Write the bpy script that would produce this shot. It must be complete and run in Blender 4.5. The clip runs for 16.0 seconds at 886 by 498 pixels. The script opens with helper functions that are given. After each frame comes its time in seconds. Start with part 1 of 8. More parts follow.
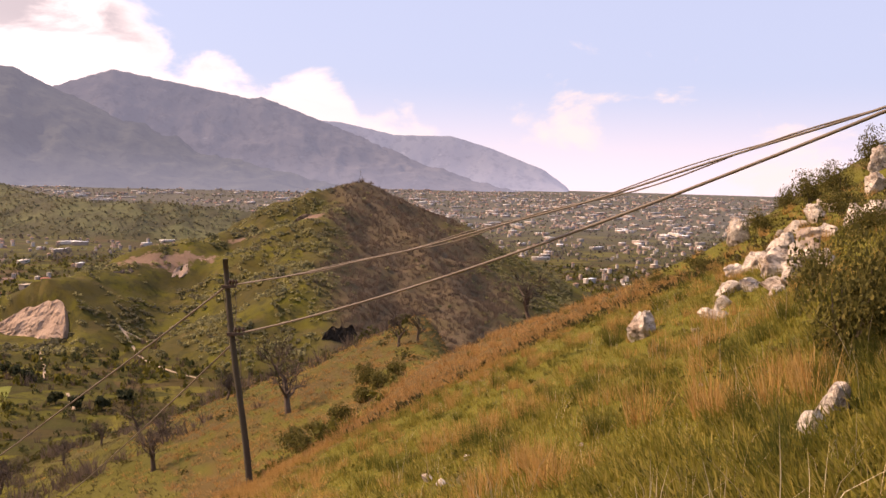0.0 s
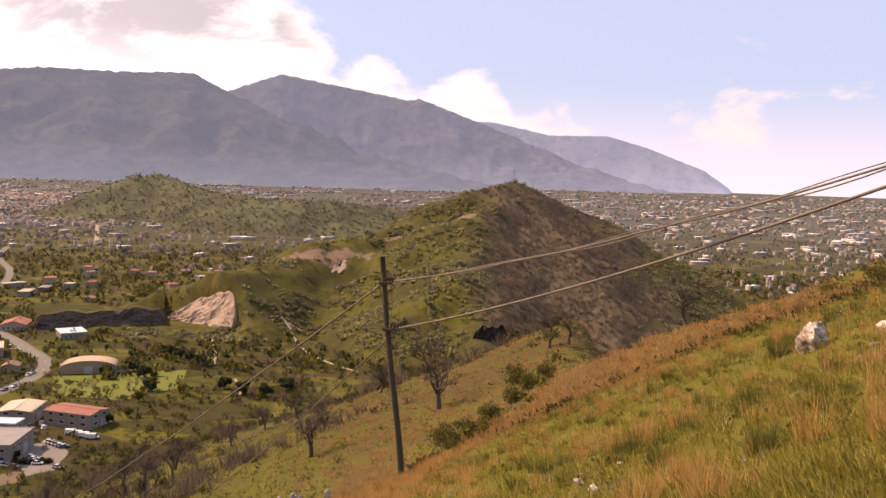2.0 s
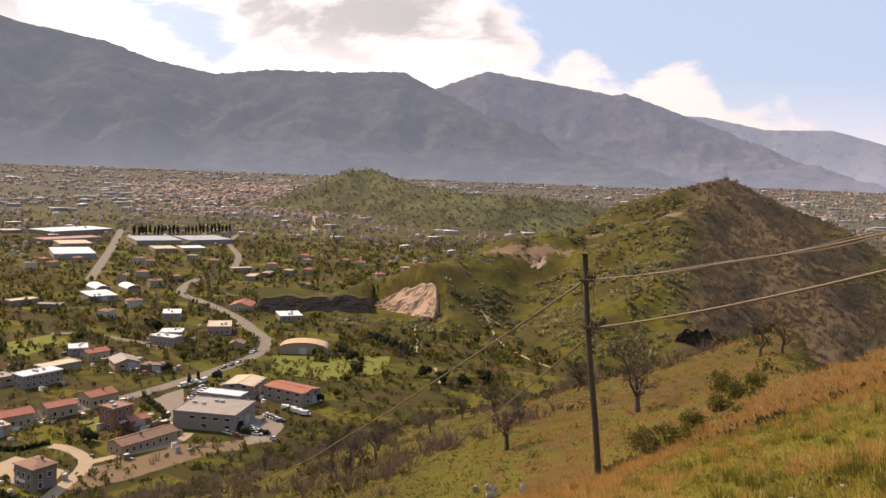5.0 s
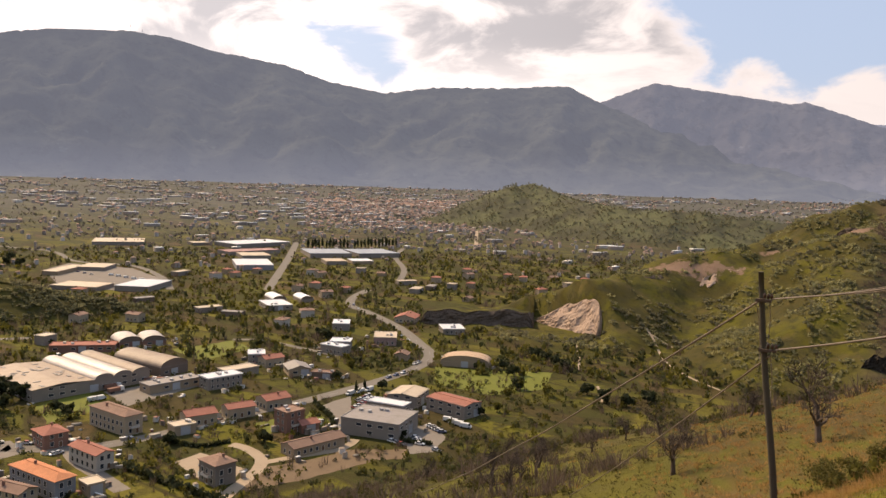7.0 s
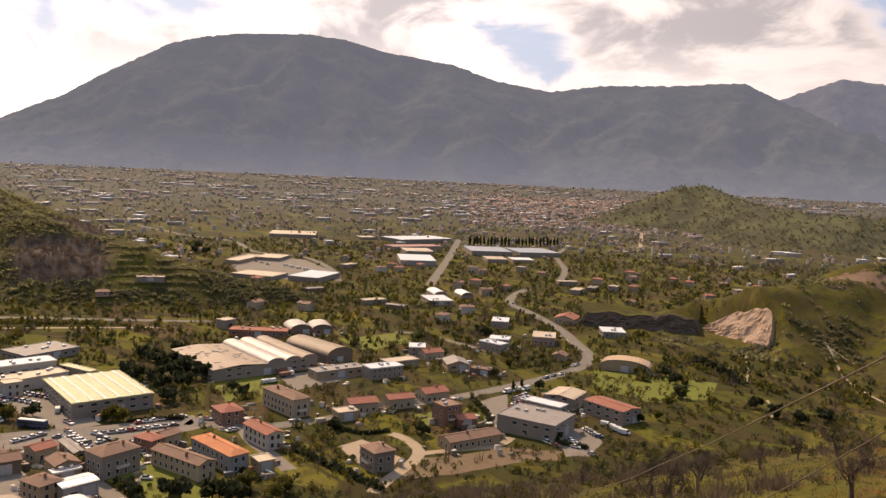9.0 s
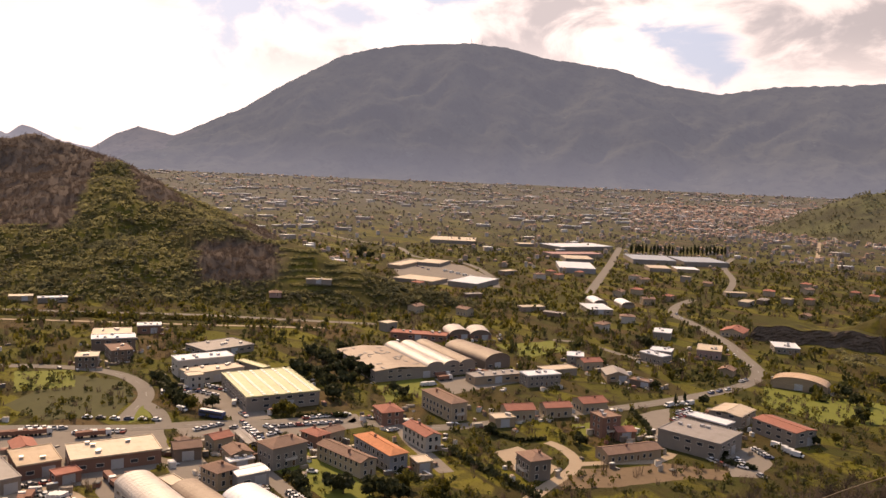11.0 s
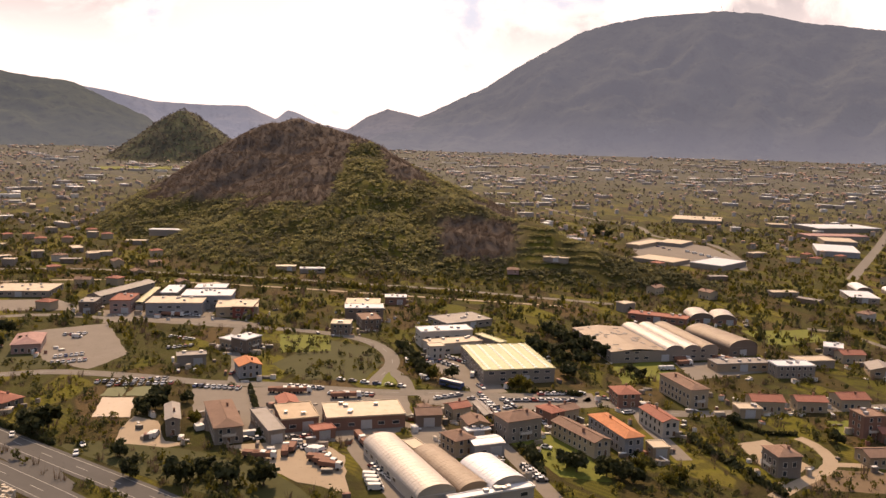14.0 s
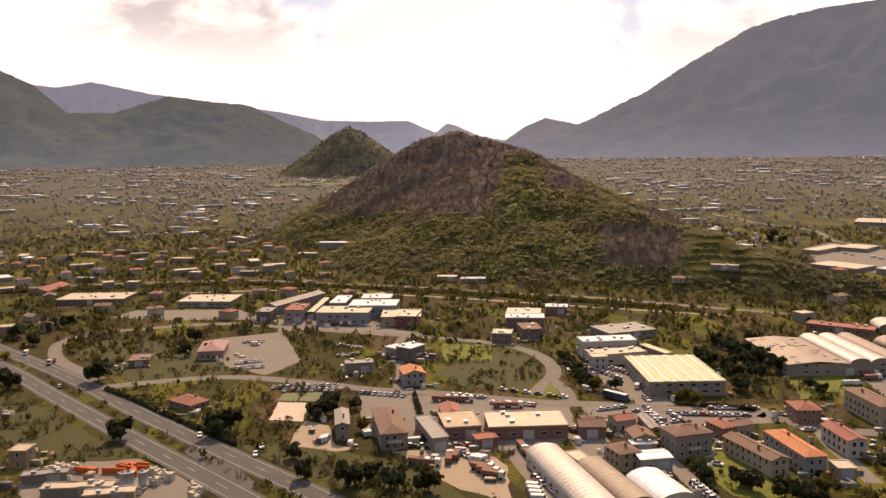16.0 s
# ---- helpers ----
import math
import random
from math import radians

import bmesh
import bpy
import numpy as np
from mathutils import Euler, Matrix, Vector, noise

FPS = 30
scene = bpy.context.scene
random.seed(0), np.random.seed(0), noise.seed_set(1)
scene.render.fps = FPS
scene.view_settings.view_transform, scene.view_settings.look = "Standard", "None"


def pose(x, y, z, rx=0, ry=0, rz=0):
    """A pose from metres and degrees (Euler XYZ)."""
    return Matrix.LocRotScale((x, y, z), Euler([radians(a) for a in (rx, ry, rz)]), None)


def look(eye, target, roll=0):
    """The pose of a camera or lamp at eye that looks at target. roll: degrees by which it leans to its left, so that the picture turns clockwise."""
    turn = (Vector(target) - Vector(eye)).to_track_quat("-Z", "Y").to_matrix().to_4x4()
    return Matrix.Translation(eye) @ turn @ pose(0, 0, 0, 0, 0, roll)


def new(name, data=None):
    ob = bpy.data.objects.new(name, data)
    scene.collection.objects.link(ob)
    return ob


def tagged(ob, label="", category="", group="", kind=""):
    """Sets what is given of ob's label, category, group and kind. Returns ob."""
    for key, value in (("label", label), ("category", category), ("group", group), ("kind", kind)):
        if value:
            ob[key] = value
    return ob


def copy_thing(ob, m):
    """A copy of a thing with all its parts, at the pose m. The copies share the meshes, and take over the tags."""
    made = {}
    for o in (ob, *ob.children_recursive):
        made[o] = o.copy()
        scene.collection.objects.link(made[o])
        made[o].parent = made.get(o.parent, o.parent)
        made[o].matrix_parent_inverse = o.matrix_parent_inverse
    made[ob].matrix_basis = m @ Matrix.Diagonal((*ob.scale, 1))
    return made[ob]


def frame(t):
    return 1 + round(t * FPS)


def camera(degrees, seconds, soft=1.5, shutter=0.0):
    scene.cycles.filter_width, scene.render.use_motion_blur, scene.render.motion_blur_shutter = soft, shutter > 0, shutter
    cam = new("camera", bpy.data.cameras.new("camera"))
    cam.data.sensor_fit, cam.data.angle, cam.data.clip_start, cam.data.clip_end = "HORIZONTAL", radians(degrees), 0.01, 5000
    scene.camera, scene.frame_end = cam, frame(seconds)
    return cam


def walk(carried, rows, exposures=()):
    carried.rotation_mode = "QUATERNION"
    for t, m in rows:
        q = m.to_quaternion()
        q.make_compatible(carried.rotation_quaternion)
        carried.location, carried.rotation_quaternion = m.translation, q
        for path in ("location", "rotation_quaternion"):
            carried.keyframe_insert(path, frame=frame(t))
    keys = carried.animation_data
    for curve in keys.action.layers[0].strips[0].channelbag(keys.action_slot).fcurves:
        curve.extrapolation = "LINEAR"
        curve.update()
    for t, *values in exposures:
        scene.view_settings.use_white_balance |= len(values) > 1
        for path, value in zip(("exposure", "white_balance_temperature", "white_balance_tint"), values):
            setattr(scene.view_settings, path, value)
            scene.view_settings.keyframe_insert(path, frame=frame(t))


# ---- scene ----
# the camera: a person standing on the hillside who turns to the left, the phone held at half an arm's length
cam = camera(56.25, 16.0, soft=1.45)
ROWS = [
    (0.0, -0.00, 0.00, 110.00, 85.57, -1.65, 0.13),
    (0.5, -0.02, -0.00, 110.00, 85.66, -1.73, 3.46),
    (1.0, -0.03, -0.00, 110.00, 84.87, -1.72, 6.68),
    (1.5, -0.05, -0.00, 110.00, 85.27, -1.85, 9.19),
    (2.0, -0.05, -0.01, 110.00, 85.27, -1.99, 10.67),
    (2.5, -0.07, -0.01, 110.00, 85.22, -1.96, 12.85),
    (3.0, -0.08, -0.01, 110.00, 84.98, -1.87, 15.75),
    (3.5, -0.09, -0.01, 110.00, 84.88, -1.67, 16.95),
    (4.0, -0.10, -0.02, 110.00, 84.68, -2.02, 19.26),
    (6.5, -0.16, -0.05, 110.00, 84.87, -1.95, 32.68),
    (7.0, -0.17, -0.06, 110.00, 85.08, -1.93, 35.71),
    (7.5, -0.19, -0.07, 110.00, 85.11, -2.26, 38.84),
    (8.0, -0.20, -0.08, 110.00, 85.01, -2.47, 41.95),
    (8.5, -0.21, -0.09, 110.00, 84.54, -2.46, 44.70),
    (9.0, -0.22, -0.09, 110.00, 84.56, -2.63, 46.92),
    (11.5, -0.26, -0.15, 110.00, 84.10, -2.28, 61.03),
    (12.0, -0.27, -0.17, 110.00, 83.33, -2.26, 64.06),
    (12.5, -0.27, -0.18, 110.00, 82.67, -2.02, 66.58),
    (13.0, -0.28, -0.19, 110.00, 83.30, -1.67, 69.27),
    (13.5, -0.29, -0.21, 110.00, 83.05, -1.35, 72.05),
    (14.0, -0.29, -0.22, 110.00, 82.51, -1.45, 74.19),
    (14.5, -0.29, -0.23, 110.00, 82.83, -1.04, 76.50),
    (15.0, -0.29, -0.24, 110.00, 83.22, -0.52, 79.29),
    (15.5, -0.30, -0.26, 110.00, 83.43, 0.04, 81.92),
    (16.0, -0.30, -0.27, 110.00, 83.11, 0.73, 85.00),
]
EXPOSURES = [(0.0, 0.46, 7250, 35), (2.5, 0.46, 7200, 31), (4.0, 0.42, 7050, 25), (7.0, 0.21, 7000, 20), (9.0, 0.09, 7300, 24), (12.5, 0.12, 7700, 29), (16.0, 0.08, 7650, 27)]
walk(cam, [(t, pose(x, y, z, rx, ry, rz)) for t, x, y, z, rx, ry, rz in ROWS], EXPOSURES)

# ---- world and sun ----
SUN_AZ, SUN_EL = 80.0, 44.0            # degrees to the left of the y axis, degrees up
SUN_DIR = Vector((-math.sin(radians(SUN_AZ)) * math.cos(radians(SUN_EL)), math.cos(radians(SUN_AZ)) * math.cos(radians(SUN_EL)), math.sin(radians(SUN_EL))))


class Nodes:
    """A small helper to wire shader nodes."""

    def __init__(self, tree):
        self.tree = tree
        tree.nodes.clear()

    def add(self, kind, **sets):
        n = self.tree.nodes.new(kind)
        for k, v in sets.items():
            n.inputs[k].default_value = v
        return n

    def link(self, a, b):
        self.tree.links.new(a, b)

    def put(self, socket, v):
        if isinstance(v, bpy.types.NodeSocket):
            self.link(v, socket)
        elif v is not None:
            socket.default_value = v

    def math(self, op, a, b=None, c=None, clamp=False):
        n = self.add("ShaderNodeMath")
        n.operation, n.use_clamp = op, clamp
        for i, v in enumerate((a, b, c)):
            self.put(n.inputs[i], v)
        return n.outputs[0]

    def mix(self, fac, a, b, blend="MIX"):
        n = self.add("ShaderNodeMix")
        n.data_type, n.blend_type = "RGBA", blend
        self.put(n.inputs[0], fac)
        self.put(n.inputs[6], (*a, 1) if isinstance(a, tuple) else a)
        self.put(n.inputs[7], (*b, 1) if isinstance(b, tuple) else b)
        return n.outputs[2]

    def noise(self, scale, detail=4.0, rough=0.55, vector=None, out=0, distortion=0.0):
        n = self.add("ShaderNodeTexNoise", Scale=scale, Detail=detail, Roughness=rough, Distortion=distortion)
        if vector is not None:
            self.link(vector, n.inputs["Vector"])
        return n.outputs[out]

    def voronoi(self, scale, vector=None, feature="F1", out="Distance", randomness=1.0):
        n = self.add("ShaderNodeTexVoronoi", Scale=scale, Randomness=randomness)
        n.feature = feature
        if vector is not None:
            self.link(vector, n.inputs["Vector"])
        return n.outputs[out]

    def ramp(self, fac, stops, interp="LINEAR"):
        n = self.add("ShaderNodeValToRGB")
        n.color_ramp.interpolation = interp
        el = n.color_ramp.elements
        while len(el) < len(stops):
            el.new(0.5)
        for e, (p, c) in zip(el, stops):
            e.position, e.color = p, (*c, 1) if len(c) == 3 else c
        self.link(fac, n.inputs[0])
        return n.outputs[0]

    def step(self, v, lo, hi):
        n = self.add("ShaderNodeMapRange")
        n.interpolation_type = "SMOOTHSTEP"
        self.put(n.inputs[0], v)
        n.inputs[1].default_value, n.inputs[2].default_value = lo, hi
        return n.outputs[0]

    def dot(self, a, v):
        n = self.add("ShaderNodeVectorMath")
        n.operation = "DOT_PRODUCT"
        self.link(a, n.inputs[0])
        n.inputs[1].default_value = v
        return n.outputs["Value"]

    def scaled(self, vector, s):
        n = self.add("ShaderNodeMapping")
        n.inputs["Scale"].default_value = s
        self.link(vector, n.inputs["Vector"])
        return n.outputs[0]


def build_world():
    world = bpy.data.worlds.new("sky")
    scene.world = world
    world.use_nodes = True
    n = Nodes(world.node_tree)
    out = n.add("ShaderNodeOutputWorld")
    sky = n.add("ShaderNodeTexSky")
    sky.sky_type, sky.sun_disc, sky.sun_elevation, sky.sun_rotation = "NISHITA", False, radians(SUN_EL), radians(-SUN_AZ)
    sky.altitude, sky.air_density, sky.dust_density, sky.ozone_density = 150.0, 1.0, 2.5, 1.0
    way = n.add("ShaderNodeTexCoord").outputs["Generated"]
    sep = n.add("ShaderNodeSeparateXYZ")
    n.link(way, sep.inputs[0])
    up = sep.outputs[2]
    # how far a direction lies towards the sun's side
    side = n.dot(way, tuple(Vector((SUN_DIR.x, SUN_DIR.y, 0)).normalized()))
    # a cloud deck on a flat layer: look-up by where the ray meets it
    flat = n.add("ShaderNodeVectorMath")
    flat.operation = "DIVIDE"
    lift = n.math("ADD", n.math("MAXIMUM", up, 0.0), 0.30)
    comb = n.add("ShaderNodeCombineXYZ")
    for i in range(3):
        n.link(lift, comb.inputs[i])
    n.link(way, flat.inputs[0])
    n.link(comb.outputs[0], flat.inputs[1])
    p = flat.outputs[0]
    big = n.noise(1.3, 2.0, 0.5, p)
    heap = n.scaled(way, (1.0, 1.0, 1.7))
    puff = n.noise(8.5, 10.0, 0.58, heap, distortion=0.35)
    cover = n.math("ADD", n.math("MULTIPLY", big, 0.45), n.math("MULTIPLY", puff, 0.75))
    cover = n.math("ADD", cover, n.math("MULTIPLY", side, 0.205))
    low = n.math("MULTIPLY", n.step(up, 0.34, 0.02), 0.05)
    cover = n.math("ADD", cover, low)
    # a cumulus bank over the shoulder of the mountain and one far to the left, clear sky beside them
    for az, el, spread, gain in ((31, 9.5, 0.985, 0.20), (26, 6.5, 0.996, 0.16), (9, 4.6, 0.9975, 0.20), (3, 3.6, 0.9985, 0.14), (15, 6.4, 0.9985, 0.12), (103, 8.5, 0.985, 0.12), (4, 15, 0.955, -0.20), (93.5, 14, 0.990, -0.26), (15, 11, 0.992, -0.16), (70, 11, 0.993, -0.10)):
        a, e = radians(az), radians(el)
        lump = n.step(n.dot(way, (-math.sin(a) * math.cos(e), math.cos(a) * math.cos(e), math.sin(e))), spread, 1.0)
        cover = n.math("ADD", cover, n.math("MULTIPLY", lump, gain))
    mask = n.step(cover, 0.650, 0.775)
    # thick parts show a grey belly
    thick = n.step(n.noise(6.0, 9.0, 0.58, n.scaled(way, (1.0, 1.0, 2.2)), distortion=0.6), 0.40, 0.56)
    thick = n.math("MULTIPLY", thick, n.step(cover, 0.70, 0.86))
    # the bellies hang higher up; towards the sun the cloud is thin and glows
    thick = n.math("MULTIPLY", thick, n.step(up, 0.07, 0.17))
    a, e = radians(84), radians(6)
    glare = n.step(n.dot(way, (-math.sin(a) * math.cos(e), math.cos(a) * math.cos(e), math.sin(e))), 0.975, 0.997)
    thick = n.math("MULTIPLY", thick, n.math("SUBTRACT", 1.0, n.math("MULTIPLY", glare, 0.8)))
    bright = n.math("ADD", 0.62, n.math("MULTIPLY", n.math("POWER", n.math("MAXIMUM", side, 0.0), 2.0), 0.55))
    white = n.mix(bright, (0.0, 0.0, 0.0), (7.9, 7.6, 7.3))
    grey = n.mix(1.0, white, (0.50, 0.53, 0.57), "MULTIPLY")
    cloud = n.mix(thick, white, grey)
    # thin haze low over the horizon
    veil = n.math("MULTIPLY", n.step(up, 0.13, -0.02), 0.75)
    blue = n.mix(n.math("MULTIPLY", n.step(side, 0.45, 1.0), 0.75), (2.70, 3.60, 4.80), (4.0, 4.9, 6.0))
    pale = n.mix(0.85, sky.outputs[0], blue)
    base = n.mix(veil, pale, (5.9, 5.4, 5.4))
    final = n.mix(mask, base, cloud)
    bg = n.add("ShaderNodeBackground", Strength=0.15)
    n.link(final, bg.inputs[0])
    n.link(bg.outputs[0], out.inputs[0])


build_world()
sun_data = bpy.data.lights.new("sun", "SUN")
sun_data.energy, sun_data.angle, sun_data.color = 5.0, radians(0.6), (1.0, 0.82, 0.54)
sun = new("sun", sun_data)
sun.matrix_world = look(SUN_DIR * 300, (0, 0, 0))

# ---- the lie of the land ----


def smooth(a, lo, hi):
    t = np.clip((a - lo) / (hi - lo), 0, 1)
    return t * t * (3 - 2 * t)


def waves(x, y, scale, seed, octaves=4):
    """Soft value noise from a few turned sines, about -1 to 1."""
    rng = np.random.RandomState(seed)
    out, amp, tot = np.zeros_like(x), 1.0, 0.0
    for o in range(octaves):
        for _ in range(3):
            a, ph = rng.uniform(0, math.tau, 2)
            k = math.tau / (scale * rng.uniform(0.7, 1.4)) * 2.0 ** o
            out = out + amp / 1.7 * np.sin((x * math.cos(a) + y * math.sin(a)) * k + ph + 1.3 * np.sin((y * math.cos(a) - x * math.sin(a)) * k * 0.6 + ph * 2))
        tot, amp = tot + amp, amp * 0.5
    return out / tot


def ridge(x, y, line, k, power=2.0):
    """A hill along a polyline of (x, y, z), with flanks falling by k per metre and a rounded top."""
    best = np.full_like(x, -1e9)
    for (ax, ay, az_), (bx, by, bz) in zip(line, line[1:]):
        dx, dy = bx - ax, by - ay
        s = np.clip(((x - ax) * dx + (y - ay) * dy) / (dx * dx + dy * dy), 0, 1)
        d = np.hypot(x - ax - s * dx, y - ay - s * dy)
        best = np.maximum(best, az_ + s * (bz - az_) - k * (np.sqrt(d * d + 14.0 ** 2) - 14.0))
    return best


def at(az, r, z):
    return (-math.sin(radians(az)) * r, math.cos(radians(az)) * r, z)


TOWER_HILL = [at(31, 660, 8), at(28.4, 655, 22), at(26.2, 622, 36), at(24.4, 632, 37), at(19, 690, 52), at(13.1, 740, 68), at(9.5, 790, 94), at(5.7, 830, 105), at(3.5, 850, 95), at(0, 900, 40)]
TOWER_SPUR = [at(5.7, 830, 104), at(8.5, 700, 78), at(9.0, 560, 42), at(7.5, 470, 12)]
CONE_HILL = [at(87.6, 1040, 106), at(85.6, 1040, 125), at(84.3, 1040, 132), at(82, 1010, 118), at(80, 960, 108), at(76.5, 850, 76), at(73.5, 770, 56), at(68, 710, 41), at(63, 680, 22), at(57, 670, 8)]
CONE_SPUR = [at(82, 1010, 116), at(83.5, 850, 62), at(82, 740, 16)]
CONE_RIB = [at(79.6, 955, 104), at(79.2, 850, 78), at(78.6, 760, 44), at(78.8, 700, 12)]
ROUND_HILL = [at(91.9, 2600, 170), at(91.4, 2600, 180), at(91.0, 2605, 172)]
LOW_HILL = [at(36.5, 1740, 24), at(35.1, 1760, 40), at(32.3, 1790, 76), at(30.6, 1800, 98), at(29.7, 1800, 104), at(28.9, 1780, 98), at(27.5, 1700, 77), at(24, 1560, 66), at(20, 1500, 65), at(16, 1480, 59), at(10, 1480, 58), at(4, 1500, 46)]
TOWER_RIB = [at(5.2, 835, 101), at(2.6, 715, 66), at(0.0, 610, 34), at(-2.6, 525, 6)]


def plain(x, y):
    r = np.hypot(x, y)
    return 96.0 * np.clip((r - 750) / 4100, 0, 1) ** 1.25


def slope(x, y):
    """The hillside on which the camera stands."""
    r = np.hypot(x, y)
    az = np.degrees(np.arctan2(-x, np.where(np.abs(y) < 1e-6, 1e-6, y)))
    xs, yb = np.where(x < 0, x, 160 * np.tanh(x / 160)), np.where(y < 0, 120 * np.tanh(y / 120), y)
    z = 108.4 + 0.5 * xs - 0.25 * yb + 25 * (1 - np.exp(-(r / 110) ** 2)) * smooth(az, 72, 50)
    # the near shoulder breaks off to a lower bank on the left and falls away on the right
    crest = 46 - 17 * smooth(-x, 1.0, 6.5)
    v = np.maximum(y - crest, 0)
    east = smooth(x, -4.0, 14.0)
    bank = 2.6 * (1 - np.exp(-v / 9)) * smooth(x, -60, -8)
    fall = np.where(v > 0, np.sqrt((0.55 * v) ** 2 + 4) - 2, 0)
    z = z - (1 - east) * bank - east * fall
    z = z - 0.30 * np.maximum(r - 125, 0) * smooth(az, 30, 8) * (y > 0)
    z = z - 0.30 * np.maximum(r - 25, 0) * smooth(az, 56, 80)
    z = z - 1.7 * np.exp(-((x - 12.5) / 7.5) ** 2) * smooth(y, 14, 44) - 0.7 * smooth(r, 20, 45)
    return z + 0.12 * waves(x, y, 9, 5, 3) + 0.5 * waves(x, y, 45, 6, 2) * smooth(r, 6, 40)


def blend_max(a, b, w):
    h = np.clip(0.5 + 0.5 * (a - b) / w, 0, 1)
    return b + (a - b) * h + w * h * (1 - h)


def hills(x, y):
    h = np.full_like(x, -60.0)
    for line, k in ((TOWER_HILL, 0.52), (TOWER_SPUR, 0.46), (TOWER_RIB, 0.50), (CONE_HILL, 0.63), (CONE_SPUR, 0.46), (CONE_RIB, 0.50), (ROUND_HILL, 0.74), (LOW_HILL, 0.48)):
        h = blend_max(ridge(x, y, line, k), h, 8.0)
    # gullies run down between sharp ribs
    gully = np.abs(waves(x, y, 130, 12, 3))
    return h + 4.0 * waves(x, y, 150, 11, 4) + 7.0 * (0.35 - gully) * smooth(h, 4, 40)


def quarry_pit(x, y):
    """How far a place lies in the quarry dug into the end of the hill."""
    az, r = np.degrees(np.arctan2(-x, np.where(np.abs(y) < 1e-6, 1e-6, y))), np.hypot(x, y)
    edge = np.where(az < 29.3, 668 - 16.0 * (29.3 - az), 640) + 3 * waves(x, y, 40, 15, 2)
    return smooth(az, 23.6, 24.5) * smooth(az, 37.5, 35) * smooth(r, edge + 6, edge - 5) * smooth(r, 500, 535)


def height(x, y):
    x, y = np.asarray(x, float), np.asarray(y, float)
    p = plain(x, y)
    h = hills(x, y)
    z = np.where(h < p - 4.0, p, blend_max(h, p, 4.0))
    pit = quarry_pit(x, y)
    z = z * (1 - pit) + np.minimum(z, 2.0 + 0.8 * waves(x, y, 18, 16, 2)) * pit
    s = slope(x, y)
    return np.where(s < z - 6, z, blend_max(s, z, 6.0))


def ground_z(x, y):
    return float(height(np.array([x]), np.array([y]))[0])


def dryness(x, y):
    """How far last year's dry grass stands over the spring grass of the slope."""
    edge = 46 - 17 * smooth(-x, 1.0, 6.5)
    band = 1.1 * np.exp(-((y - edge + 4) / 9.0) ** 2) * smooth(x, 15, 4)
    low = smooth(y - edge, 4, 14) * smooth(x, 4, -6) * 0.5 * smooth(np.degrees(np.arctan2(-x, y)), 23, 16)
    return 0.28 * waves(x, y, 7, 41, 3) + 0.40 * waves(x, y, 2.2, 42, 3) + 1.0 * band + low - 0.06 - 0.34 * smooth(np.hypot(x, y), 15, 6)


def brown_woods(x, y, h):
    """Where the hills' woods are still leafless."""
    az = np.degrees(np.arctan2(-x, y))
    tower = 0.85 * smooth(az + 1.2 * waves(x, y, 90, 63, 3), 9.5, 5.5) * smooth(az + 1.5 * waves(x, y, 60, 64, 3), -8.0 + 0.063 * np.clip(h, 0, 105), -4.0 + 0.063 * np.clip(h, 0, 105)) * (np.hypot(x, y) < 1000) * (np.hypot(x, y) > 350)
    line = 46 + 60 * smooth(az, 82.4, 80.2) - 34 * smooth(az, 79.2, 77.5) + 9 * waves(x, y, 120, 61, 3)
    cone = smooth(h, line - 7, line + 7) * (az > 55)
    patch = np.exp(-((az - 71.6) / 2.6) ** 4 - ((h - 29 - 4 * waves(x, y, 60, 62, 2)) / 13) ** 4) * 1.4
    far = 0.08 * (az < 45) * (np.hypot(x, y) > 1150) + 0.5 * (az > 85) * (np.hypot(x, y) > 1500)
    return np.clip(tower + cone + patch * (az > 55) + far, 0, 1)

# ---- materials ----


def material(name, rough=0.8, metallic=0.0, spec=0.3):
    m = bpy.data.materials.new(name)
    m.use_nodes = True
    n = Nodes(m.node_tree)
    out = n.add("ShaderNodeOutputMaterial")
    b = n.add("ShaderNodeBsdfPrincipled", Roughness=rough, Metallic=metallic)
    b.inputs["Specular IOR Level"].default_value = spec
    n.link(b.outputs[0], out.inputs[0])
    n.bsdf, n.mat, n.out = b, m, out
    return n


def bumped(n, h, strength=0.4, distance=0.1):
    b = n.add("ShaderNodeBump", Strength=strength, Distance=distance)
    n.link(h, b.inputs["Height"])
    n.link(b.outputs[0], n.bsdf.inputs["Normal"])


